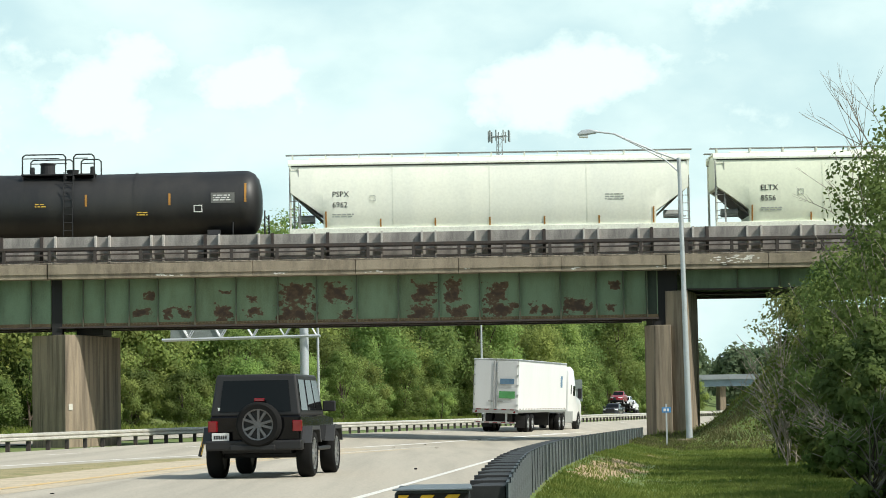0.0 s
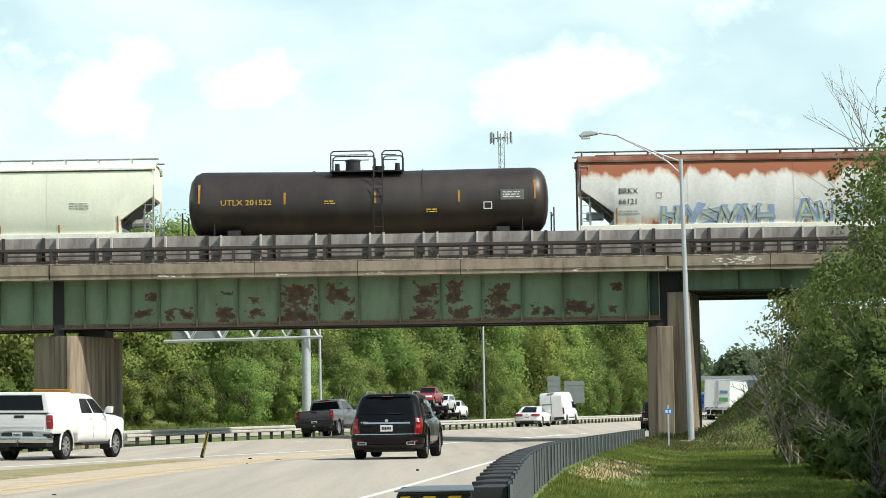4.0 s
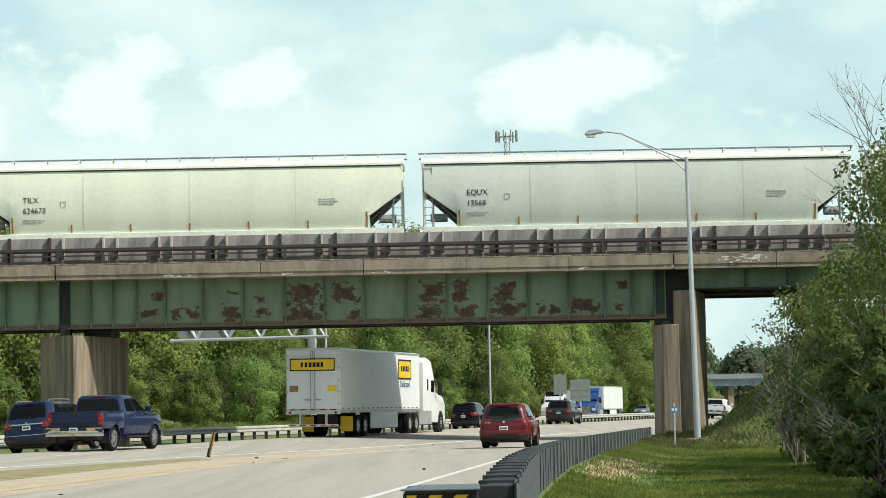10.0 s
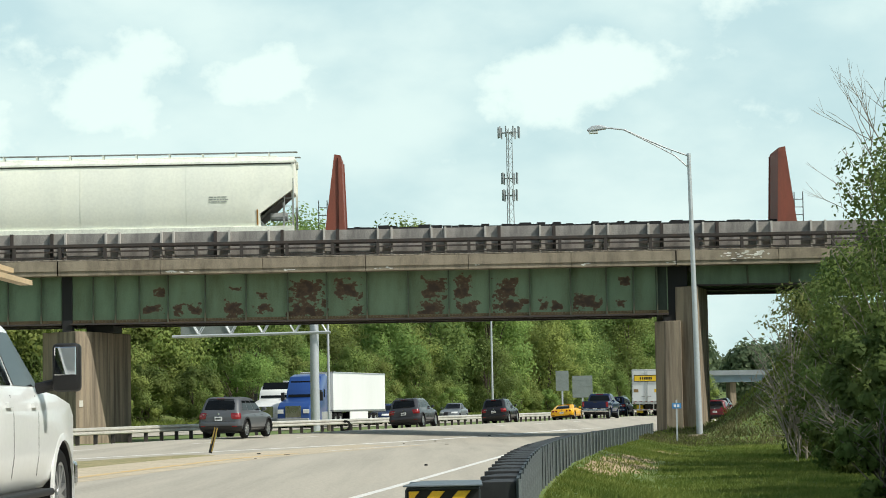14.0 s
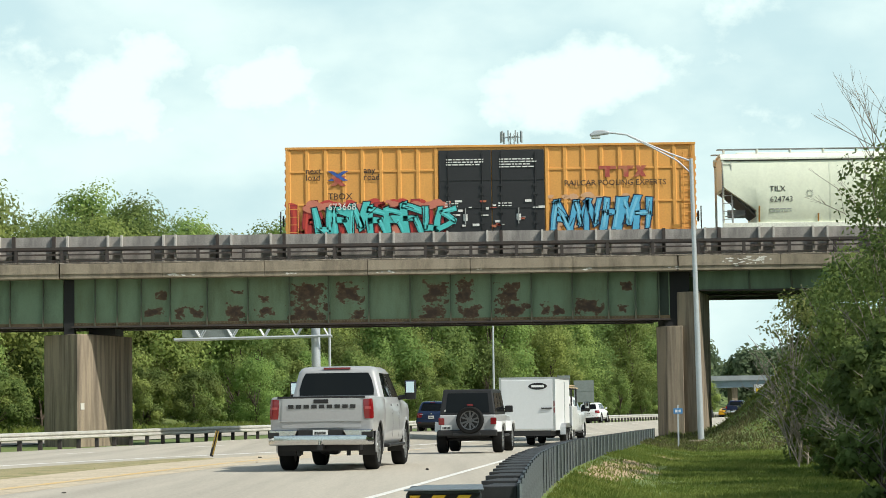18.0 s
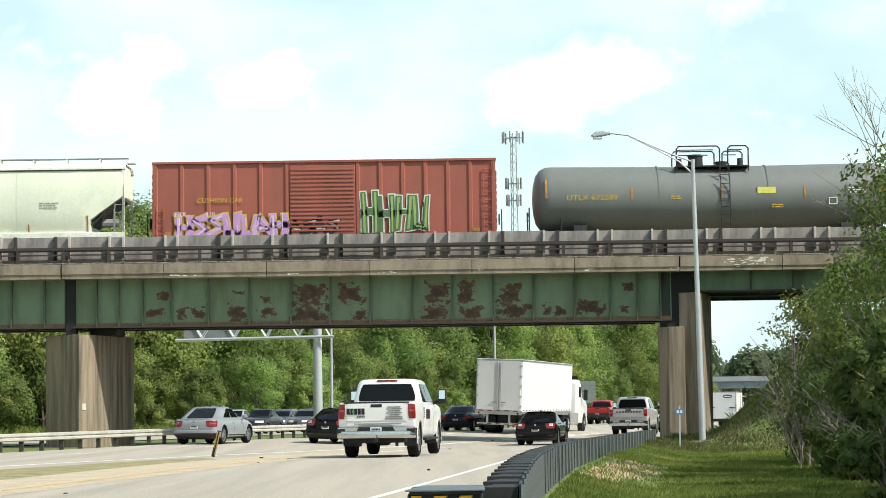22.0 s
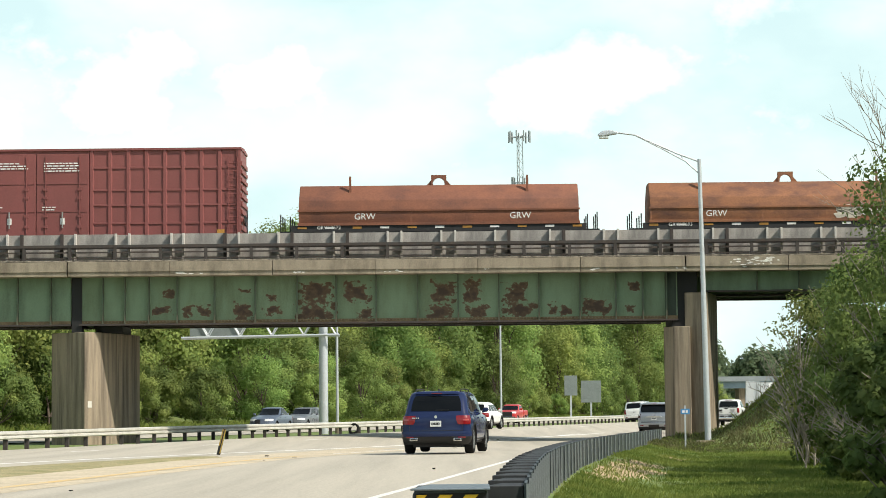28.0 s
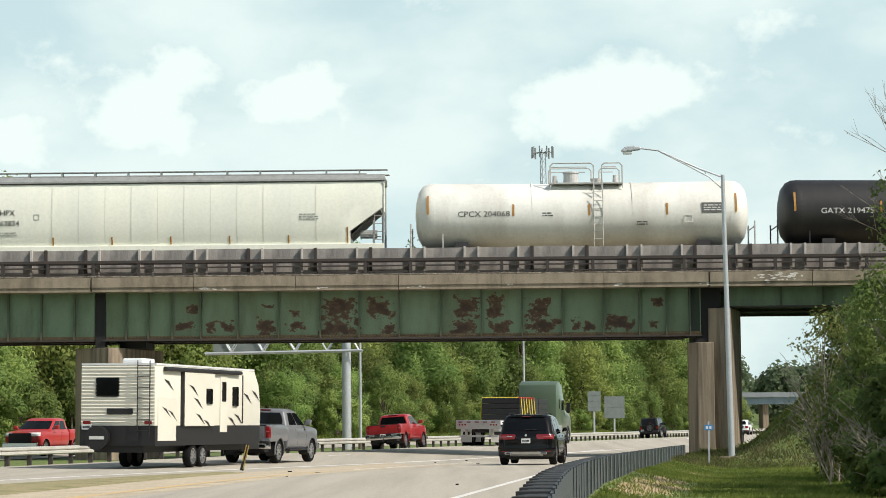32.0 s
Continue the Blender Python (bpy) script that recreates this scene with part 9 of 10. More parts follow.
        part("sign_bars", bm, BLACK, sd)
        letter("Dedicated", MATS.setdefault("bluegrey", mat("blue_grey_lettering", (0.12, 0.22, 0.33), 0.6)), e, 0, 0, 0, 0.5, pose(h + 0.012, 10.7, 2.35, 90, 0, 90), 0.9)
        for x in (-1.12, 0.72):
            part("door_notice", B(x, x + 0.42, -0.02, -0.005, 2.1, 2.38), SIGN_YELLOW if x > 0 else MATS.setdefault("brown", mat("brown_notice", (0.25, 0.16, 0.06), 0.6)), e)
    if art == "green":
        part("rear_notice", B(0.2, 1.1, -0.07, -0.06, 1.9, 2.3), MATS.setdefault("greenn", mat("green_notice", (0.10, 0.35, 0.12), 0.6)), e, "green notice")
        part("rear_notice", B(0.25, 1.05, -0.07, -0.06, 2.7, 3.0), MATS.setdefault("bluegrey", mat("blue_grey_lettering", (0.12, 0.22, 0.33), 0.6)), e)
        part("side_emblem", B(h + 0.005, h + 0.012, 12.6, 13.2, 2.6, 3.3), MATS["bluegrey"], e)
    return e


def tractor(name, label, color, L=7.2, day=False):
    """A highway tractor; its rear frame end at y = 0."""
    e = empty(name, None, label, "semi tractor", "vehicles on the highway")
    p = tint(color)
    out = [(2.2, 1.0), (2.2, 3.7), (2.9, 3.95), (3.9, 3.75), (4.65, 2.75), (4.9, 2.15), (6.5, 1.85), (6.95, 1.5), (7.0, 0.6), (6.7, 0.45), (3.0, 0.55)]
    if day:
        out = [(2.9, 1.0), (2.9, 3.0), (3.4, 3.2), (4.2, 3.15), (4.65, 2.75), (4.9, 2.15), (6.5, 1.85), (6.95, 1.5), (7.0, 0.6), (6.7, 0.45), (3.0, 0.55)]
    part("cab", prism(bmesh.new(), out, -1.22, 1.22, "x", 0.08), p, e, smooth=True)
    part("windscreen", prism(bmesh.new(), [(4.12, 3.42), (4.86, 2.25), (4.90, 2.25), (4.16, 3.42)], -1.05, 1.05, "x"), GLASS, e)
    for s in (-1, 1):
        part("side_window", B(min(s * 1.2, s * 1.226), max(s * 1.2, s * 1.226), 3.85, 4.6, 2.1, 2.75, 0.02), GLASS, e)
        if not day:
            part("sleeper_window", B(min(s * 1.2, s * 1.226), max(s * 1.2, s * 1.226), 3.0, 3.3, 2.2, 2.8, 0.02), GLASS, e)
        part("fairing", B(min(s * 1.05, s * 1.23), max(s * 1.05, s * 1.23), 1.3, 3.9, 0.42, 1.15, 0.03), GREY_STEEL, e)
        part("wing_mirror", B(min(s * 1.35, s * 1.6), max(s * 1.35, s * 1.6), 4.75, 4.9, 1.95, 2.6, 0.03), TRIM, e)
        part("mirror_arm", pipe(bmesh.new(), [(s * 1.2, 4.8, 2.5), (s * 1.4, 4.82, 2.5)], 0.025, 6), TRIM, e)
        part("head_lamp", B(min(s * 0.75, s * 1.2), max(s * 0.75, s * 1.2), 6.8, 7.02, 1.05, 1.35, 0.03), CLEAR_LENS, e)
        for y in (-0.8, 0.5):
            wheel(e, s * 1.14, y, 0.51, steel=True)
            wheel(e, s * 0.82, y, 0.51, steel=True)
        part("wheel_arch", tube(bmesh.new(), (s * 0.9, 5.9, 0.53), (s * 1.228, 5.9, 0.53), 0.6, n=24), TRIM, e)
        wheel(e, s * 1.1, 5.9, 0.51, steel=True)
    part("grille", B(-0.6, 0.6, 6.9, 7.03, 0.75, 1.6, 0.02), CHROME, e)
    part("front_bumper", B(-1.2, 1.2, 6.85, 7.15, 0.35, 0.7, 0.04), GREY_STEEL, e)
    part("chassis", B(-0.45, 0.45, -1.5, 6.5, 0.75, 1.0), TRIM, e)
    return e


def flatbed():
    e = empty("flatbed_trailer", None, "aluminium flatbed trailer loaded with strapped black crates", "semi-trailer", "vehicles on the highway")
    h, L = 1.29, 14.6
    part("deck", B(-h, h, 0, L, 1.25, 1.45, 0.02), ALLOY, e)
    part("side_rail", B(h - 0.01, h + 0.03, 0, L, 1.2, 1.42), TRAILER_WHITE, e)
    part("rear_beam", B(-h, h, -0.06, 0.1, 0.95, 1.42, 0.02), ALLOY, e)
    for k in range(14):
        part("marker_tape", B(h + 0.03, h + 0.04, 0.3 + k, 0.75 + k, 1.28, 1.34), RED_LENS, e, "red marker tape")
    for k in range(5):
        part("marker_tape", B(-1.15 + k * 0.48, -0.92 + k * 0.48, -0.07, -0.06, 1.32, 1.38), RED_LENS, e, "red marker tape")
    for s in (-1, 1):
        part("bumper_post", B(s * 0.7 - 0.06, s * 0.7 + 0.06, -0.02, 0.12, 0.5, 1.0), ALLOY, e)
        for k in range(3):
            part("tail_lamp", tube(bmesh.new(), (s * (0.75 + 0.16 * k), -0.08, 1.2), (s * (0.75 + 0.16 * k), 0, 1.2), 0.05, n=10), RED_LENS, e)
        part("mudflap", B(min(s * 0.6, s * 1.25), max(s * 0.6, s * 1.25), 0.9, 0.93, 0.2, 1.1), TRAILER_WHITE, e, "white mudflap")
        part("mudflap", B(min(s * 0.6, s * 1.25), max(s * 0.6, s * 1.25), 3.1, 3.13, 0.2, 1.1), TRAILER_WHITE, e, "white mudflap")
        for y in (1.7, 3.9):
            wheel(e, s * 1.13, y, 0.5, steel=True)
            wheel(e, s * 0.82, y, 0.5, steel=True)
    part("under_bar", B(-1.1, 1.1, -0.02, 0.08, 0.5, 0.6), ALLOY, e)
    part("main_beam", B(-0.5, 0.5, 0.5, L - 1, 0.75, 1.25), TRIM, e)
    for k, y in enumerate((5.6, 8.2, 10.8)):
        for z in (1.5, 1.82, 2.14, 2.46):
            part("crate", B(-1.15, 1.15, y, y + 2.5, z, z + 0.30, 0.025), BLACK_TOP, e, "black crate")
        part("skid_beam", B(-1.1, 1.1, y + 0.2, y + 0.35, 1.45, 1.5), MATS.setdefault("timber", mat("pale_timber", (0.55, 0.42, 0.26), 0.8, scale=3, amount=0.4)), e)
    webbing = mat("yellow_webbing", (0.62, 0.47, 0.05), 0.7, scale=6, amount=0.4)
    for y in (5.8, 6.5, 7.2, 7.9, 8.6, 9.3):
        part("strap", pipe(bmesh.new(), [(1.3, y, 1.4), (1.17, y, 2.79), (-1.17, y, 2.79), (-1.3, y, 1.4)], 0.035, 4), webbing, e, "yellow ratchet strap")
        part("corner_guard", B(1.02, 1.2, y - 0.09, y + 0.09, 2.70, 2.82, 0.02), MATS.setdefault("guard", mat("red_plastic", (0.5, 0.03, 0.03), 0.5)), e, "red corner guard")
    for s in (-1, 1):
        part("mudflap_mark", B(s * 0.92 - 0.2, s * 0.92 + 0.2, 0.885, 0.9, 0.62, 0.8), TRIM, e)
    return e


RV_CREAM = mat("camper_cream", (0.72, 0.70, 0.60), 0.45, dark=(0.6, 0.58, 0.5), scale=0.8, amount=0.3, grain=0.02)


def camper():
    e = empty("camper_trailer", None, "cream travel trailer with dark swooshes, a spare wheel and rear ladder", "camper trailer", "vehicles on the highway")
    h, L, H = 1.22, 9.7, 3.18
    out = [(0.0, 0.75), (0.0, H - 0.08), (0.1, H), (L - 0.7, H), (L - 0.25, H - 0.5), (L - 0.05, 1.9), (L - 0.15, 0.75)]
    part("shell", prism(bmesh.new(), out, -h, h, "x", 0.04), RV_CREAM, e, smooth=True)
    part("lower_band", B(-h - 0.012, h + 0.012, -0.012, L - 0.18, 0.7, 1.32), TRIM, e, "black lower band")
    for k in range(17):
        z = 1.40 + k * 0.105
        part("siding_ridge", prism(bmesh.new(), [(-0.004, z), (-0.022, z + 0.03), (-0.004, z + 0.06)], -h + 0.03, h - 0.03, "x"), RV_CREAM, e)
    part("rear_window", B(-0.72, 0.05, -0.03, 0.02, 2.2, 2.78, 0.05), GLASS, e)
    part("rear_lettering", B(-0.35, 0.5, -0.03, -0.018, 1.66, 1.84), TRIM, e, "dark lettering")
    ladder(e, 0.88, -0.1, 1.0, H + 0.12, 0.4, TRIM, step=0.33, r=0.018)
    for s in (-1, 1):
        part("tail_lamp", B(s * 1.0 - 0.12, s * 1.0 + 0.12, -0.03, 0.0, 1.36, 1.46), RED_LENS, e)
    t, w, f = wheel_meshes(0.36)
    sp = share("spare_wheel", t, e, pose(-0.55, -0.18, 0.95, 0, 0, -90))
    part("cover", tube(bmesh.new(), (-0.55, -0.33, 0.95), (-0.55, -0.3, 0.95), 0.37, n=24), TRIM, e, "black spare wheel cover")
    part("spare_lettering", B(-0.78, -0.3, -0.345, -0.335, 0.9, 1.0), LETTER_WHITE, e)
    part("roof", B(-h - 0.01, h + 0.01, 0.05, L - 0.75, H - 0.02, H + 0.04), TRAILER_WHITE, e)
    part("roof_vent", B(-0.3, 0.4, 1.0, 2.0, H + 0.04, H + 0.22, 0.06), TRAILER_WHITE, e)
    part("awning", tube(bmesh.new(), (h + 0.08, 0.6, H - 0.12), (h + 0.08, 7.4, H - 0.12), 0.07, n=10), TRIM, e)
    part("slide_out", B(h, h + 0.1, 2.2, 4.9, 1.3, 3.0, 0.02), RV_CREAM, e)
    part("slide_trim", B(h, h + 0.104, 2.1, 2.2, 1.3, 3.0), TRIM, e)
    part("entry_door", B(h, h + 0.03, 5.6, 6.25, 1.1, 2.95, 0.02), RV_CREAM, e)
    part("door_window", B(h + 0.02, h + 0.04, 5.75, 6.1, 2.1, 2.75, 0.03), GLASS, e)
    part("side_window", B(h + 0.09, h + 0.11, 4.1, 4.6, 2.0, 2.5, 0.05), GLASS, e)
    part("side_window", B(h, h + 0.02, 6.8, 7.3, 1.95, 2.6, 0.05), GLASS, e)
    part("trim_bar", B(h, h + 0.02, 7.75, 7.83, 1.4, 3.0), TRIM, e)
    part("locker_door", B(h, h + 0.02, 0.2, 1.7, 0.85, 2.2, 0.01), RV_CREAM, e)
    rnd = random.Random(8)
    for y, z in ((0.7, 2.75), (0.5, 1.9), (1.0, 1.8), (2.6, 2.6), (3.0, 2.2), (3.2, 1.7), (3.9, 1.5), (6.4, 1.6), (7.9, 2.4), (8.7, 2.5), (7.0, 1.7)):
        pts = [(y, z), (y + 0.35, z - 0.06), (y + 0.75, z - 0.34), (y + 0.33, z - 0.14)]
        x = h + (0.104 if 2.2 < y < 4.6 else 0.014)
        part("swoosh", prism(bmesh.new(), pts, x, x + 0.01, "x"), TRIM, e)
    for y in (3.3, 4.15):
        for s in (-1, 1):
            wheel(e, s * (h - 0.14), y, 0.36)
    part("chassis", B(-0.8, 0.8, 0.1, L + 1.0, 0.5, 0.72), TRIM, e)
    plate(e, -0.03, 1.2, -1.0)
    return e


def cargo_trailer():
    e = empty("cargo_trailer", None, "white enclosed cargo trailer with a ramp door and tandem axles", "cargo trailer", "vehicles on the highway")
    h, L, H = 1.07, 4.9, 2.65
    part("box", B(-h, h, 0, L, 0.62, H, 0.03), TRAILER_WHITE, e)
    part("ramp_door", B(-h + 0.08, h - 0.08, -0.03, 0.02, 0.68, H - 0.1, 0.01), TRAILER_REAR, e)
    part("corner_trim", B(-h - 0.01, -h + 0.07, -0.02, 0.06, 0.6, H), ALLOY, e)
    part("corner_trim", B(h - 0.07, h + 0.01, -0.02, 0.06, 0.6, H), ALLOY, e)
    part("roof_trim", B(-h - 0.01, h + 0.01, -0.01, L, H - 0.05, H + 0.02), ALLOY, e)
    part("side_door", B(h - 0.005, h + 0.02, 3.2, 4.1, 0.75, 2.4, 0.01), TRAILER_WHITE, e)
    part("side_door_frame", B(h, h + 0.024, 3.1, 3.18, 0.7, 2.5), ALLOY, e)
    part("latch", B(0.55, 0.95, -0.08, -0.03, 1.45, 1.5), TRIM, e)
    part("latch", B(-0.95, -0.55, -0.08, -0.03, 1.45, 1.5), TRIM, e)
    oval = [(0.42 + 0.36 * math.cos(a), 2.32 + 0.13 * math.sin(a)) for a in lerp_list(0, 5.98, 19)]
    em = part("emblem", prism(bmesh.new(), oval, -0.04, -0.03, "y"), TRIM, e, "dark oval emblem")
    part("emblem_bar", B(0.18, 0.66, -0.046, -0.04, 2.28, 2.36), TRAILER_WHITE, em)
    for s in (-1, 1):
        for z in (1.3, 1.55):
            part("tail_lamp", B(s * (h - 0.03) - 0.02, s * (h - 0.03) + 0.02, -0.03, 0.0, z, z + 0.2), RED_LENS, e)
        fd = prism(bmesh.new(), [(1.55, 0.45), (1.6, 0.75), (1.85, 0.88), (3.0, 0.88), (3.25, 0.75), (3.3, 0.45), (3.2, 0.45), (3.1, 0.72), (1.75, 0.72), (1.65, 0.45)], min(s * h, s * (h + 0.22)), max(s * h, s * (h + 0.22)), "x")
        part("fender", fd, ALLOY, e)
        for y in (2.02, 2.84):
            wheel(e, s * (h + 0.1), y, 0.34)
    part("chassis", B(-0.9, 0.9, 0.0, L + 0.9, 0.42, 0.62), TRIM, e)
    return e


def car_carrier():
    e = empty("car_hauler_trailer", None, "open gooseneck car hauler trailer stepping down to the rear", "car trailer", "vehicles on the highway")
    for y0, y1, z in ((0.3, 5.2, 0.70), (5.2, 9.8, 1.28), (9.8, 14.6, 1.93)):
        for x in (-0.72, 0.72):
            part("wheel_track", B(x - 0.3, x + 0.3, y0, y1, z - 0.08, z, 0.01), TRIM, e)
        for y in (y0 + 0.2, y1 - 0.2):
            part("cross_beam", B(-1.15, 1.15, y - 0.06, y + 0.06, z - 0.18, z - 0.08), TRIM, e)
            for x in (-1.05, 1.05):
                if z > 1 and y < 10.5:
                    part("deck_post", B(x - 0.05, x + 0.05, y - 0.05, y + 0.05, 0.6, z - 0.08), TRIM, e)
    part("main_frame", B(-0.5, 0.5, 0.3, 11.0, 0.5, 0.62), TRIM, e)
    part("gooseneck", prism(bmesh.new(), [(10.4, 0.5), (10.4, 0.7), (11.4, 1.75), (14.2, 1.75), (14.2, 1.3), (13.9, 1.3), (13.9, 1.5), (11.6, 1.5), (10.8, 0.5)], -0.2, 0.2, "x"), TRIM, e)
    for y in (3.0, 4.0):
        for s in (-1, 1):
            wheel(e, s * 1.05, y, 0.38)
    for s in (-1, 1):
        part("tail_lamp", B(s * 0.95 - 0.1, s * 0.95 + 0.1, 0.26, 0.32, 0.55, 0.66), RED_LENS, e)
        part("mudguard", prism(bmesh.new(), [(2.5, 0.5), (2.6, 0.82), (4.4, 0.82), (4.5, 0.5), (4.45, 0.5), (4.35, 0.78), (2.65, 0.78), (2.55, 0.5)], s * 1.05 - 0.15, s * 1.05 + 0.15, "x"), TRIM, e)
    return e


def flat_load():
    e = empty("box_trailer", None, "short white box trailer seen over the guardrail", "semi-trailer", "vehicles on the highway")
    part("box", B(-1.25, 1.25, 0, 7.0, 1.2, 3.6, 0.03), TRAILER_WHITE, e)
    part("chassis", B(-0.5, 0.5, 0, 9.5, 0.8, 1.15), TRIM, e)
    for s in (-1, 1):
        wheel(e, s * 1.1, 1.2, 0.5, steel=True)
    return e

# ---- traffic: builder, lane offset, (seconds, place along the road) ----
TRIPS = []


def trip(ob, lane, rows, ahead=0.0, oncoming=False, lift=0.0):
    TRIPS.append((ob, lane, rows, ahead, oncoming, lift))
    return ob


def make_traffic():
    trip(jeep("off_road_car", "black hard-top off-road car with a rear spare wheel", BLACK_P), ("ramp", -0.65), ((0.00, 40.4), (0.88, 63.1), (1.75, 87.7), (2.62, 111.9), (3.50, 133.1), (4.50, 154.9), (32.00, 752.5)))
    trip(car("suv", "glossy black suv with red corner lamps and chrome strips", BLACK_P, "suv", 4.8, 1.9, 1.68, 0.38, "tall", rails=True, chrome=True, exhaust=True, trim_low=False), ("ramp", -0.60), ((0.00, -25.9), (1.50, 4.1), (2.50, 26.5), (3.62, 49.3), (4.75, 74.5), (5.88, 102.4), (7.00, 133.1), (8.00, 161.6), (32.00, 846.0)))
    trip(car("boxy_car", "crimson boxy hatchback with black lower trim", (0.115, 0.004, 0.008), "hatch", 4.2, 1.8, 1.6, 0.35, "window", glass_low=0.16, plate_z=0.62, dark_band=True), ("ramp", -0.20), ((0.00, -124.7), (6.50, 5.3), (7.50, 28.1), (8.62, 50.1), (9.75, 74.3), (10.88, 99.7), (12.00, 125.0), (13.00, 147.2), (32.00, 568.2)))
    rows = ((0.00, -233.0), (13.50, 2.4), (14.00, 9.6), (14.50, 17.6), (15.42, 34.4), (16.33, 53.8), (17.25, 71.7), (18.17, 90.5), (19.08, 109.8), (20.00, 129.3), (21.00, 150.5), (32.00, 383.5))
    trip(cargo_trailer(), ("ramp", -0.25), rows)
    trip(pickup("service_pickup", "white service pickup with side lockers and timber on its rack", WHITE, 6.2, 2.03, 2.0, 0.42, service=True, big_mirror=True), ("ramp", -0.25), rows, 5.9)
    trip(jeep("off_road_car", "silver off-road car with a black top and pale fenders", SILVER, WHITE), ("ramp", 0.30), ((0.00, -295.8), (15.50, 14.2), (16.50, 37.0), (17.62, 58.7), (18.75, 81.4), (19.88, 102.6), (21.00, 119.5), (22.00, 139.5), (32.00, 339.5)))
    trip(pickup("pickup_truck", "silver heavy-duty pickup with a chrome bumper and tall mirrors", (0.36, 0.365, 0.37), 6.35, 2.08, 2.13, 0.46, big_mirror=True, tailgate_bars=LETTER_BLACK), ("ramp", -0.40), ((0.00, -315.6), (16.00, 4.4), (17.00, 25.1), (18.00, 45.0), (19.00, 64.9), (20.00, 85.0), (21.00, 105.1), (22.00, 125.1), (23.00, 145.1), (32.00, 325.1)))
    trip(car("sedan", "black two-door sedan with pale clear-red tail lamps", BLACK_P, "coupe", 4.45, 1.75, 1.40, 0.33, "boot", clear=True, trim_low=False), ("ramp", -0.90), ((0.00, -358.6), (18.00, 6.9), (19.00, 30.0), (20.00, 50.7), (21.00, 72.1), (22.00, 93.7), (23.00, 114.9), (24.00, 135.3), (25.00, 155.3), (32.00, 295.3)))
    trip(pickup("pickup_truck", "white crew-cab pickup with dark door lettering", WHITE, 6.35, 2.08, 2.13, 0.46, big_mirror=True, sign=True), ("ramp", -1.60), ((0.00, -383.8), (19.50, 6.2), (20.50, 29.0), (21.50, 49.4), (22.50, 71.7), (23.50, 94.1), (24.50, 114.7), (25.50, 131.8), (26.50, 151.8), (32.00, 261.8)))
    trip(car("suv", "pale silver suv with roof rails and a wide tailgate", (0.36, 0.39, 0.43), "suv", 4.85, 1.93, 1.80, 0.39, "corner", rails=True, trim_low=False, clear=True, rugged=True, badge=False, exhaust=False), ("ramp", 0.00), ((0.00, -437.6), (22.00, 2.4), (23.00, 24.2), (24.00, 45.2), (25.00, 66.6), (26.00, 88.5), (27.00, 110.2), (28.00, 130.9), (29.00, 150.9), (32.00, 210.9)))
    trip(car("suv", "dark blue suv with red corner lamps and black lower trim", (0.016, 0.026, 0.075), "suv", 5.0, 2.0, 1.78, 0.39, "side", rails=True, exhaust=True), ("ramp", -0.60), ((0.00, -662.3), (26.50, 24.5), (27.50, 51.2), (28.38, 71.9), (29.25, 90.4), (30.12, 109.1), (31.00, 130.6), (32.00, 157.8)))
    trip(car("suv", "black suv with wide red tail lamps and a silver rear skid", BLACK_P, "suv", 4.92, 2.0, 1.75, 0.39, "wide", rails=True, exhaust=True, skid=True), ("ramp", -0.30), ((0.00, -566.8), (28.30, -0.8), (29.30, 19.9), (30.20, 38.1), (31.10, 56.7), (32.00, 78.2)))
    rows = ((0.00, 126.8), (1.00, 153.0), (2.00, 178.1), (3.00, 202.5), (32.00, 912.2))
    trip(box_trailer("box_trailer", "white box trailer with a small green rear notice", art="green", skirt=False), 3.66, rows)
    trip(tractor("semi_tractor", "white highway tractor with a high sleeper roof", WHITE), 3.66, rows, 13.1)
    trip(van("van", "white high-roof delivery van with blue-grey lettering", WHITE), -3.66, ((0.00, 54.7), (1.00, 85.7), (2.25, 124.7), (3.50, 164.4), (4.50, 196.3), (32.00, 1075.0)))
    trip(car("sedan", "white compact sedan with dark red tail lamps", WHITE, "sedan", 4.6, 1.8, 1.42, 0.33, "wide", exhaust=True), 0.00, ((0.00, 18.7), (1.00, 52.7), (2.00, 86.7), (2.75, 111.9), (3.50, 136.6), (4.50, 169.1), (32.00, 1063.3)))
    trip(pickup("pickup_truck", "dark grey crew-cab pickup", GREY, 5.9, 2.03, 1.95, 0.41, bumper=TRIM), -3.66, ((0.00, -10.5), (2.00, 53.3), (3.00, 85.2), (4.00, 117.5), (5.00, 150.6), (6.00, 184.6), (7.00, 218.6), (32.00, 1068.6)))
    trip(car("suv", "black compact suv with a grey bumper", BLACK_P, "suv", 4.6, 1.82, 1.73, 0.35), -3.66, ((0.00, -74.0), (4.50, 69.4), (5.50, 101.3), (6.75, 140.8), (8.00, 179.8), (9.00, 210.8), (32.00, 922.7)))
    trip(pickup("pickup_truck", "white pickup with a bed cap and amber light bar", WHITE, 5.9, 2.03, 1.95, 0.41, cap=True), 3.66, ((0.00, -38.1), (4.50, 77.6), (5.50, 103.3), (6.75, 135.6), (8.00, 168.1), (9.00, 194.2), (32.00, 795.0)))
    rows = ((0.00, -146.5), (7.60, 44.1), (8.60, 69.2), (9.68, 95.9), (10.76, 122.3), (11.84, 148.3), (12.92, 174.3), (14.00, 200.4), (15.00, 224.7), (32.00, 637.9))
    trip(box_trailer("box_trailer", "white box trailer with yellow signs and yellow mudflaps", True, SIGN_YELLOW), 0.00, rows)
    trip(tractor("semi_tractor", "white aerodynamic highway tractor", WHITE), 0.00, rows, 13.1)
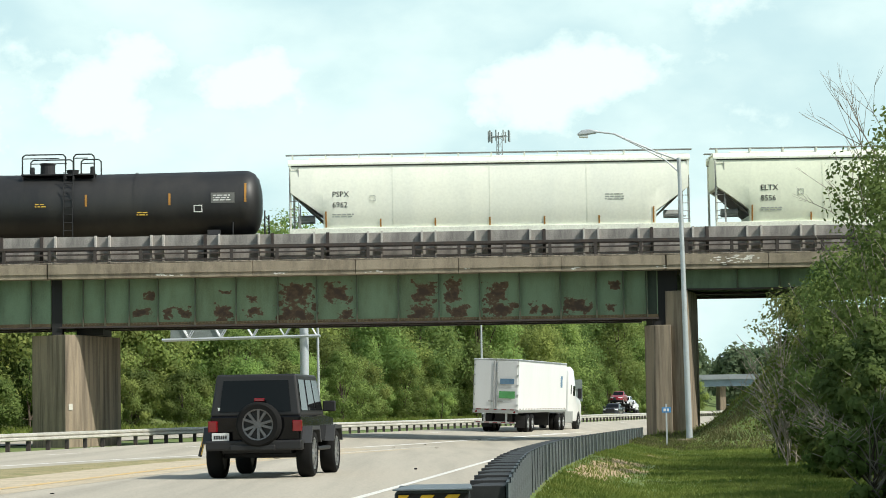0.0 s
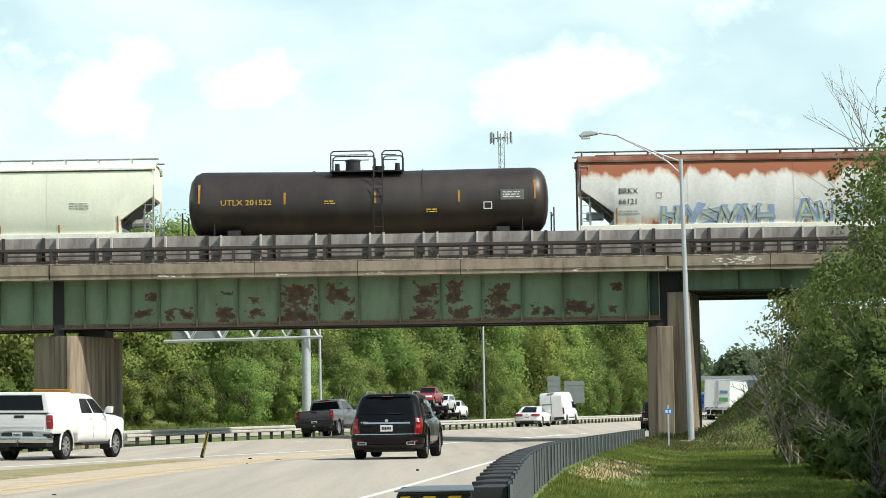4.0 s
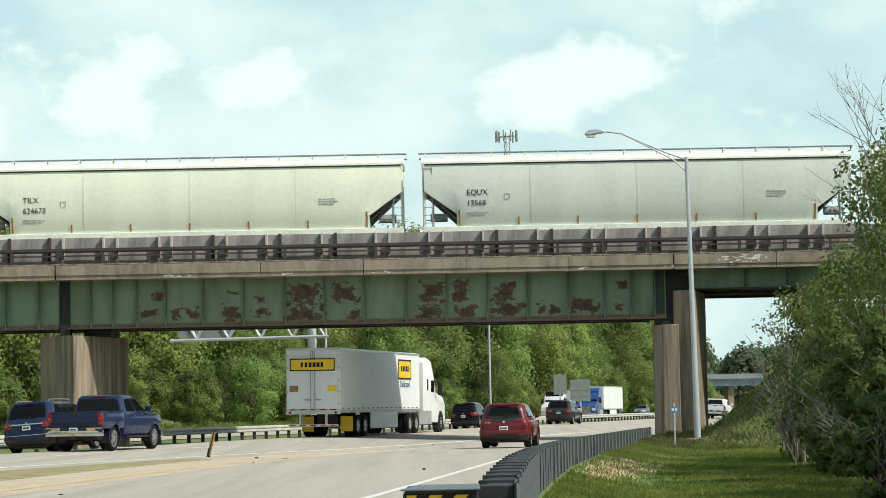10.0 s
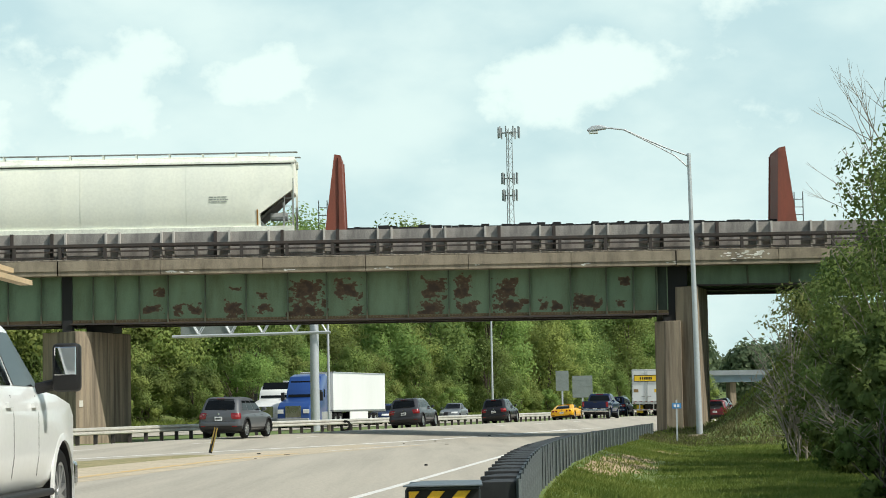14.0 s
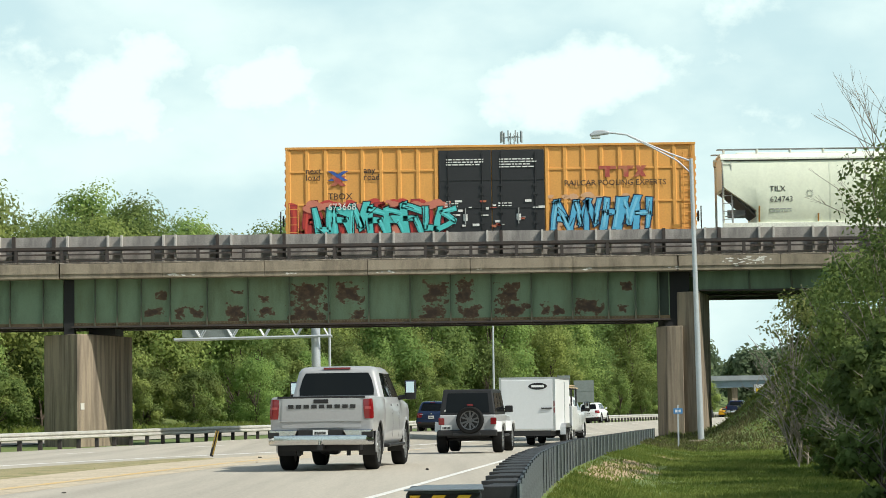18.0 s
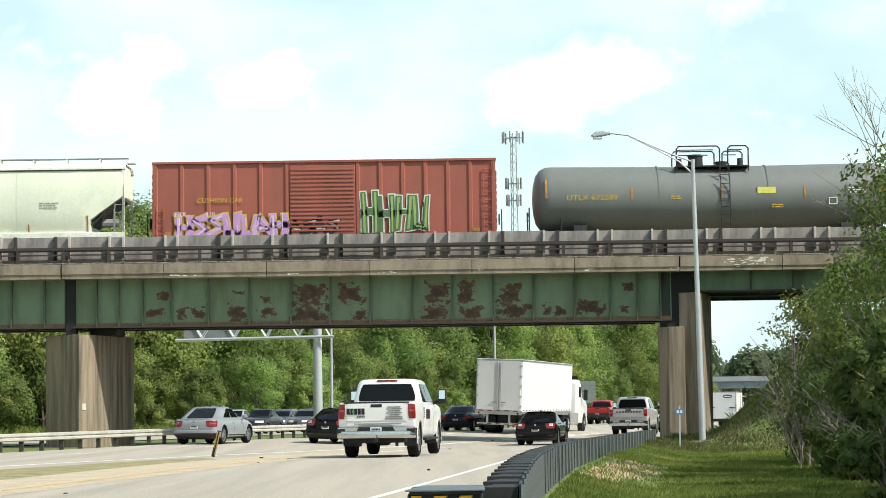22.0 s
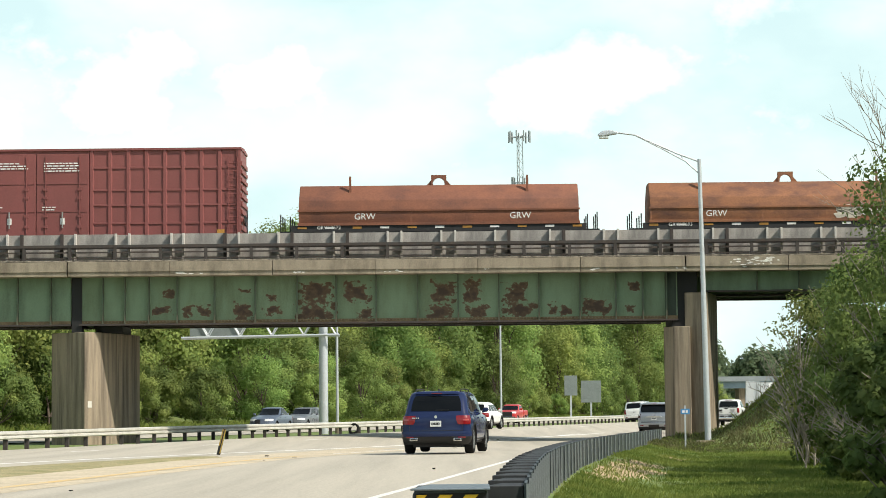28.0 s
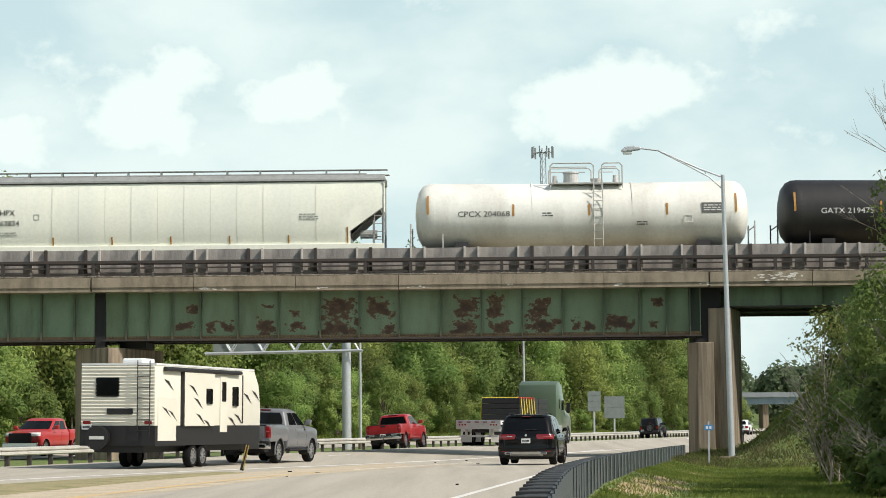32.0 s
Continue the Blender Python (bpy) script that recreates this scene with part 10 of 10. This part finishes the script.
    trip(car("suv", "black suv with grey wheels", BLACK_P, "suv", 4.7, 1.86, 1.70, 0.36), -3.66, ((0.00, -190.0), (7.50, 59.0), (8.00, 78.5), (8.50, 98.0), (9.00, 114.5), (9.25, 123.0), (10.00, 148.5), (11.00, 182.5), (32.00, 896.5)))
    trip(car("suv", "dark grey suv on the open highway", (0.03, 0.032, 0.036), "suv", 4.75, 1.9, 1.72, 0.37), 0.00, ((0.00, -135.5), (8.00, 98.6), (9.00, 130.0), (10.00, 161.4), (11.00, 192.0), (12.00, 223.0), (32.00, 842.3)))
    trip(pickup("pickup_truck", "dark navy crew-cab pickup with a chrome bumper", NAVY, 5.9, 2.06, 1.94, 0.42), 0.00, ((0.00, -158.6), (9.00, 53.7), (10.00, 77.2), (11.00, 101.6), (12.00, 126.7), (13.00, 151.6), (14.00, 175.1), (15.00, 197.5), (32.00, 579.2)))
    trip(car("suv", "dark navy suv with chrome roof rails", NAVY, "suv", 5.1, 2.0, 1.86, 0.39, rails=True, chrome=True), -3.66, ((0.00, -190.0), (9.00, 54.0), (10.00, 82.0), (11.00, 113.3), (12.00, 144.3), (13.00, 175.0), (32.00, 764.0)))
    trip(car("sports_car", "bright yellow low sports coupe with round tail lamps", (0.80, 0.42, 0.01), "coupe", 4.55, 1.87, 1.24, 0.34, "round", belt=0.82, trim_low=False), -3.66, ((0.00, -212.3), (9.50, 55.1), (10.50, 82.0), (11.38, 106.8), (12.25, 132.0), (13.12, 156.5), (14.00, 180.8), (15.00, 207.3), (32.00, 657.2)))
    trip(car("suv", "black compact suv with roof rails", (0.02, 0.021, 0.025), "suv", 4.6, 1.85, 1.68, 0.36, rails=True), -3.66, ((0.00, -243.5), (10.50, 58.8), (11.50, 87.6), (12.75, 122.9), (14.00, 156.7), (15.00, 183.2), (32.00, 633.5)))
    trip(car("suv", "charcoal grey suv with dark glass", (0.05, 0.052, 0.06), "suv", 4.9, 1.93, 1.73, 0.38, rails=True), -3.66, ((0.00, -261.5), (11.50, 62.6), (12.50, 90.8), (13.50, 119.1), (14.50, 147.4), (15.50, 175.7), (32.00, 643.8)))
    trip(car("suv", "dark blue compact suv with tinted glass", (0.02, 0.035, 0.08), "suv", 4.6, 1.85, 1.66, 0.36), 0.00, ((0.00, -484.8), (15.50, 42.2), (16.50, 76.2), (17.25, 102.3), (18.00, 124.7), (19.00, 152.2), (32.00, 509.7)))
    trip(car("suv", "mid-grey crossover car on the highway", GREY, "suv", 4.6, 1.85, 1.66, 0.36), 0.00, ((0.00, -381.7), (15.50, 141.8), (16.50, 175.6), (17.00, 192.5), (18.00, 226.2), (32.00, 699.0)))
    trip(car("suv", "clean white suv on the highway", WHITE, "suv", 4.8, 1.9, 1.75, 0.38), -3.66, ((0.00, -351.9), (17.00, 161.9), (18.00, 192.1), (19.00, 222.3), (20.00, 252.5), (32.00, 615.1)))
    rows = ((0.00, -415.9), (18.50, 43.1), (19.50, 68.0), (20.62, 94.4), (21.75, 118.7), (22.88, 141.9), (24.00, 164.8), (25.00, 185.5), (32.00, 329.9))
    trip(box_trailer("box_trailer", "plain white box trailer with dark mudflaps", skirt=False), 3.66, rows)
    trip(tractor("semi_tractor", "plain white day-cab highway tractor", WHITE, day=True), 3.66, rows, 13.1)
    trip(pickup("pickup_truck", "bright red crew-cab pickup with a bed cover", (0.42, 0.02, 0.02), 5.6, 1.95, 1.85, 0.4, bumper=TRIM), 0.00, ((0.00, -551.3), (18.00, 50.2), (19.00, 83.6), (20.00, 116.0), (21.00, 146.4), (22.00, 174.8), (23.00, 202.3), (32.00, 449.1)))
    trip(car("sedan", "dark blue-grey family sedan", (0.012, 0.018, 0.03), "sedan", 4.8, 1.85, 1.46, 0.35), 0.00, ((0.00, -527.8), (19.00, 43.1), (20.00, 73.1), (21.00, 102.3), (22.00, 129.8), (23.00, 155.7), (24.00, 180.7), (32.00, 380.8)))
    trip(car("sedan", "black sedan with red tail lamps", BLACK_P, "sedan", 4.8, 1.83, 1.47, 0.35, "boot", clear=True), 3.66, ((0.00, -447.4), (20.00, 44.7), (21.00, 69.3), (22.00, 92.8), (23.00, 115.4), (32.00, 318.3)))
    trip(car("sedan", "silver sedan with red tail lamps", (0.27, 0.295, 0.315), "sedan", 4.87, 1.85, 1.48, 0.35), 0.00, ((0.00, -515.4), (20.50, 46.7), (21.50, 74.1), (22.38, 98.2), (23.25, 122.4), (24.12, 146.3), (25.00, 169.8), (26.00, 196.2), (32.00, 354.8)))
    trip(car("suv", "large white suv with red tail lamps", WHITE, "suv", 5.2, 2.04, 1.90, 0.41, "tall", trim_low=False, rails=True), -3.66, ((0.00, -712.7), (23.00, 51.5), (24.00, 84.8), (24.75, 109.3), (25.50, 133.2), (26.50, 164.5), (32.00, 337.0)))
    trip(car("sedan", "white crossover car on the highway", WHITE, "suv", 4.5, 1.82, 1.6, 0.35), 0.00, ((0.00, -587.4), (27.00, 107.2), (28.00, 132.9), (29.00, 159.1), (30.00, 186.3), (31.00, 214.1), (32.00, 241.8)))
    trip(jeep("off_road_car", "black four-door off-road car with a spare wheel", BLACK_P, L=4.7), -3.66, ((0.00, -726.5), (27.00, 41.0), (28.00, 71.0), (28.50, 89.5), (29.00, 107.0), (30.00, 140.4), (31.00, 174.2), (32.00, 206.9)))
    rows = ((0.00, -748.7), (29.00, 46.7), (30.00, 74.2), (31.00, 101.5), (32.00, 128.5))
    trip(flatbed(), 0.00, rows)
    trip(tractor("semi_tractor", "dull green tractor with a flat-topped sleeper", (0.085, 0.125, 0.08)), 0.00, rows, 13.1)
    trip(pickup("pickup_truck", "red crew-cab pickup with a silver bumper", (0.33, 0.015, 0.02), 5.7, 1.97, 1.9, 0.41), -3.66, ((0.00, -836.1), (30.00, 61.6), (31.00, 91.5), (32.00, 122.7)))
    rows = ((0.00, -678.5), (30.50, 33.9), (31.50, 57.2), (32.00, 68.9))
    trip(camper(), 3.66, rows)
    trip(pickup("pickup_truck", "grey crew-cab pickup towing a camper", (0.16, 0.165, 0.175), 5.8, 2.03, 1.95, 0.41), 3.66, rows, 10.9)
    rows = ((0.00, 303.6), (1.00, 278.6), (2.00, 252.7), (3.00, 225.8), (4.00, 198.1), (5.00, 169.5), (6.00, 139.9), (7.00, 109.5), (8.00, 78.6), (32.00, -663.0))
    trip(pickup("pickup_truck", "dark grey heavy pickup pulling a car hauler", (0.05, 0.052, 0.058), 6.35, 2.06, 2.0, 0.43), -19.80, rows, 6.3, True)
    trip(car_carrier(), -19.80, rows, 19.9, True, 0.00)
    trip(car("sedan", "dark red sedan on the front deck of a car hauler", (0.22, 0.008, 0.015), "sedan"), -19.80, rows, 9.6, True, 1.93)
    trip(car("suv", "silver suv on the middle deck of a car hauler", SILVER), -19.80, rows, 14.5, True, 1.28)
    trip(car("sedan", "white sedan on the rear deck of a car hauler", WHITE, "sedan"), -19.80, rows, 19.2, True, 0.70)
    rows = ((0.00, 469.2), (7.00, 343.3), (8.00, 325.3), (9.00, 304.7), (10.00, 279.7), (11.00, 251.7), (12.00, 222.1), (13.00, 192.3), (14.00, 163.6), (15.00, 136.0), (32.00, -333.8))
    trip(tractor("semi_tractor", "deep blue highway tractor with chrome grille", (0.02, 0.06, 0.22)), -19.80, rows, 7.1, True)
    trip(box_trailer("box_trailer", "white box trailer behind a blue tractor"), -19.80, rows, 20.2, True, 0.00)
    rows = ((0.00, 546.9), (8.00, 331.0), (9.00, 304.0), (10.00, 277.0), (11.00, 250.0), (12.00, 223.0), (13.00, 196.1), (14.00, 169.1), (15.00, 142.2), (32.00, -315.8))
    trip(tractor("semi_tractor", "white highway tractor seen over the guardrail", WHITE, day=True), -23.60, rows, 7.1, True)
    trip(flat_load(), -23.60, rows, 15.1, True, 0.00)
    trip(car("suv", "dark grey oncoming suv behind the guardrail", (0.085, 0.09, 0.1), "suv", badge=False), -23.60, ((0.00, 469.4), (10.00, 189.4), (11.00, 161.4), (12.00, 133.4), (32.00, -426.6)), 4.7, True)
    trip(car("sedan", "grey oncoming sedan behind the guardrail", (0.12, 0.13, 0.14), "sedan", badge=False), -19.80, ((0.00, 601.3), (13.00, 237.3), (14.00, 209.3), (15.00, 181.3), (32.00, -294.7)), 4.7, True)
    trip(car("suv", "dark blue oncoming suv behind the guardrail", (0.018, 0.028, 0.07), "suv", badge=False), -19.80, ((0.00, 577.9), (13.00, 213.9), (14.00, 185.9), (15.00, 157.9), (32.00, -318.1)), 4.7, True)
    trip(car("sedan", "near-black oncoming sedan behind the guardrail", (0.03, 0.03, 0.035), "sedan", badge=False), -23.60, ((0.00, 479.6), (7.00, 283.6), (8.00, 255.6), (9.00, 227.6), (32.00, -416.4)), 4.7, True)
    trip(car("suv", "deep blue oncoming suv behind the guardrail", (0.03, 0.04, 0.09), "suv", badge=False), -19.80, ((0.00, 683.1), (18.00, 179.1), (19.00, 151.1), (20.00, 123.1), (32.00, -212.9)), 4.7, True)
    trip(car("suv", "grey oncoming suv behind the guardrail", (0.085, 0.09, 0.1), "suv", badge=False), -19.80, ((0.00, 780.0), (19.00, 248.0), (20.00, 220.0), (21.00, 192.0), (32.00, -116.0)), 4.7, True)
    trip(car("sedan", "silver oncoming sedan behind the guardrail", (0.3, 0.31, 0.33), "sedan", badge=False), -23.60, ((0.00, 775.5), (19.00, 243.5), (20.00, 215.5), (21.00, 187.5), (32.00, -120.5)), 4.7, True)
    trip(car("sedan", "near-black oncoming sedan behind the guardrail", (0.03, 0.03, 0.035), "sedan", badge=False), -19.80, ((0.00, 769.8), (21.00, 181.8), (22.00, 153.8), (23.00, 125.8), (32.00, -126.2)), 4.7, True)
    trip(car("suv", "blue-grey oncoming suv behind the guardrail", (0.07, 0.08, 0.1), "suv", badge=False), -23.60, ((0.00, 786.3), (21.00, 198.3), (22.00, 170.3), (23.00, 142.3), (32.00, -109.7)), 4.7, True)
    trip(car("sedan", "white oncoming sedan behind the guardrail", (0.74, 0.75, 0.74), "sedan", badge=False), -23.60, ((0.00, 808.1), (22.00, 192.1), (23.00, 164.1), (24.00, 136.1), (32.00, -87.9)), 4.7, True)
    trip(car("suv", "near-black oncoming suv behind the guardrail", (0.03, 0.03, 0.035), "suv", badge=False), -19.80, ((0.00, 882.4), (23.00, 238.4), (24.00, 210.4), (25.00, 182.4), (32.00, -13.6)), 4.7, True)
    trip(car("sedan", "blue-grey oncoming sedan behind the guardrail", (0.08, 0.1, 0.14), "sedan", badge=False), -19.80, ((0.00, 938.7), (24.00, 266.7), (25.00, 238.7), (26.00, 210.7), (32.00, 42.7)), 4.7, True)
    trip(car("suv", "grey oncoming suv behind the guardrail", (0.085, 0.09, 0.1), "suv", badge=False), -23.60, ((0.00, 959.1), (28.00, 175.1), (29.00, 147.1), (30.00, 119.1), (32.00, 63.1)), 4.7, True)
    trip(car("sedan", "dark red oncoming sedan behind the guardrail", (0.16, 0.02, 0.025), "sedan", badge=False), -19.80, ((0.00, 993.1), (28.00, 209.1), (29.00, 181.1), (30.00, 153.1), (32.00, 97.1)), 4.7, True)
    trip(car("sedan", "near-black oncoming sedan behind the guardrail", (0.03, 0.03, 0.035), "sedan", badge=False), -19.80, ((0.00, 1001.1), (28.00, 217.1), (29.00, 189.1), (30.00, 161.1), (32.00, 105.1)), 4.7, True)
    trip(car("sedan", "grey oncoming sedan behind the guardrail", (0.12, 0.13, 0.14), "sedan", badge=False), -23.60, ((0.00, 957.8), (27.00, 201.8), (28.00, 173.8), (29.00, 145.8), (32.00, 61.8)), 4.7, True)
    trip(pickup("pickup_truck", "bright red oncoming pickup behind the guardrail", (0.45, 0.03, 0.03)), -19.80, ((0.00, 1066.1), (27.00, 259.8), (28.00, 230.0), (29.00, 200.4), (30.00, 171.2), (31.00, 142.6), (32.00, 114.4)), 5.9, True)


make_traffic()

# ---- litter by the guardrail ----
def worn_tyre():
    y = 133.0
    x = main_x(y, -7.2) + 0.16
    thing("worn_tyre", tyre_ring(), TYRE, "old black tyre leaning on the guardrail", "tyre", m=pose(x, y, ground_z(x, y) + 0.33, 0, 12, 70), smooth=True)


def tyre_ring():
    bm = bmesh.new()
    n, prof = 24, [(-0.1, 0.22), (-0.11, 0.29), (-0.07, 0.33), (0.07, 0.33), (0.11, 0.29), (0.1, 0.22)]
    rings = [[bm.verts.new((u, q * math.cos(2 * math.pi * i / n), q * math.sin(2 * math.pi * i / n))) for i in range(n)] for u, q in prof]
    for k in range(len(prof)):
        a, b = rings[k], rings[(k + 1) % len(prof)]
        for i in range(n):
            bm.faces.new((a[i], a[(i + 1) % n], b[(i + 1) % n], b[i]))
    bmesh.ops.recalc_face_normals(bm, faces=bm.faces)
    return bm


worn_tyre()


def road_debris():
    """Dark flakes of rubber and grit on the slip road."""
    rnd = random.Random(44)
    bm = bmesh.new()
    for k in range(15):
        y = rnd.uniform(26, 110)
        x = ramp_x(y) + rnd.choice((-5.2, -4.6, -3.6, -2.9, 2.2, 3.2)) + rnd.uniform(-0.5, 0.5)
        w, d = rnd.uniform(0.02, 0.09), rnd.uniform(0.04, 0.16)
        z = ground_z(x, y) + 0.026
        prism(bm, [(x - w, y), (x - w * 0.3, y - d * 0.5), (x + w, y - d * 0.2), (x + w * 0.7, y + d * 0.5)], z, z + rnd.uniform(0.008, 0.03), "z")
    thing("road_debris", bm, TYRE, "dark scraps of rubber scattered on the pavement", "debris", kind="stuff")


road_debris()

# ---- all that moves ----
def on_road(lane, y, oncoming, lift):
    """The pose of a vehicle whose rear end is at y along its lane."""
    ramp = isinstance(lane, tuple)
    fx = (lambda q: ramp_x(q) + lane[1]) if ramp else (lambda q: main_x(q, lane))
    x = fx(y)
    turn = -math.degrees(math.atan2(fx(y + 4) - fx(y - 1), 5))
    near = -150 < y < 480
    fall = 0.0 if oncoming or not near else math.degrees(math.atan((ground_z(x - 0.8, y) - ground_z(x + 0.8, y)) / 1.6))
    z = (ground_z(x, y) if near else 0.0) + (0.022 if ramp else 0.014)
    return pose(x, y, z + lift, 0, fall, turn + (180 if oncoming else 0))


def motions():
    for car_ob, x in CARS:
        walk(car_ob, [(t, pose(x - travel(t), TRAIN_Y, RAIL_Z)) for t in (0, 4, 8, 12, 16, 20, 24, 28, 32)])
    for ob, lane, rows, ahead, oncoming, lift in TRIPS:
        walk(ob, [(t, on_road(lane, y + ahead, oncoming, lift)) for t, y in rows])


motions()
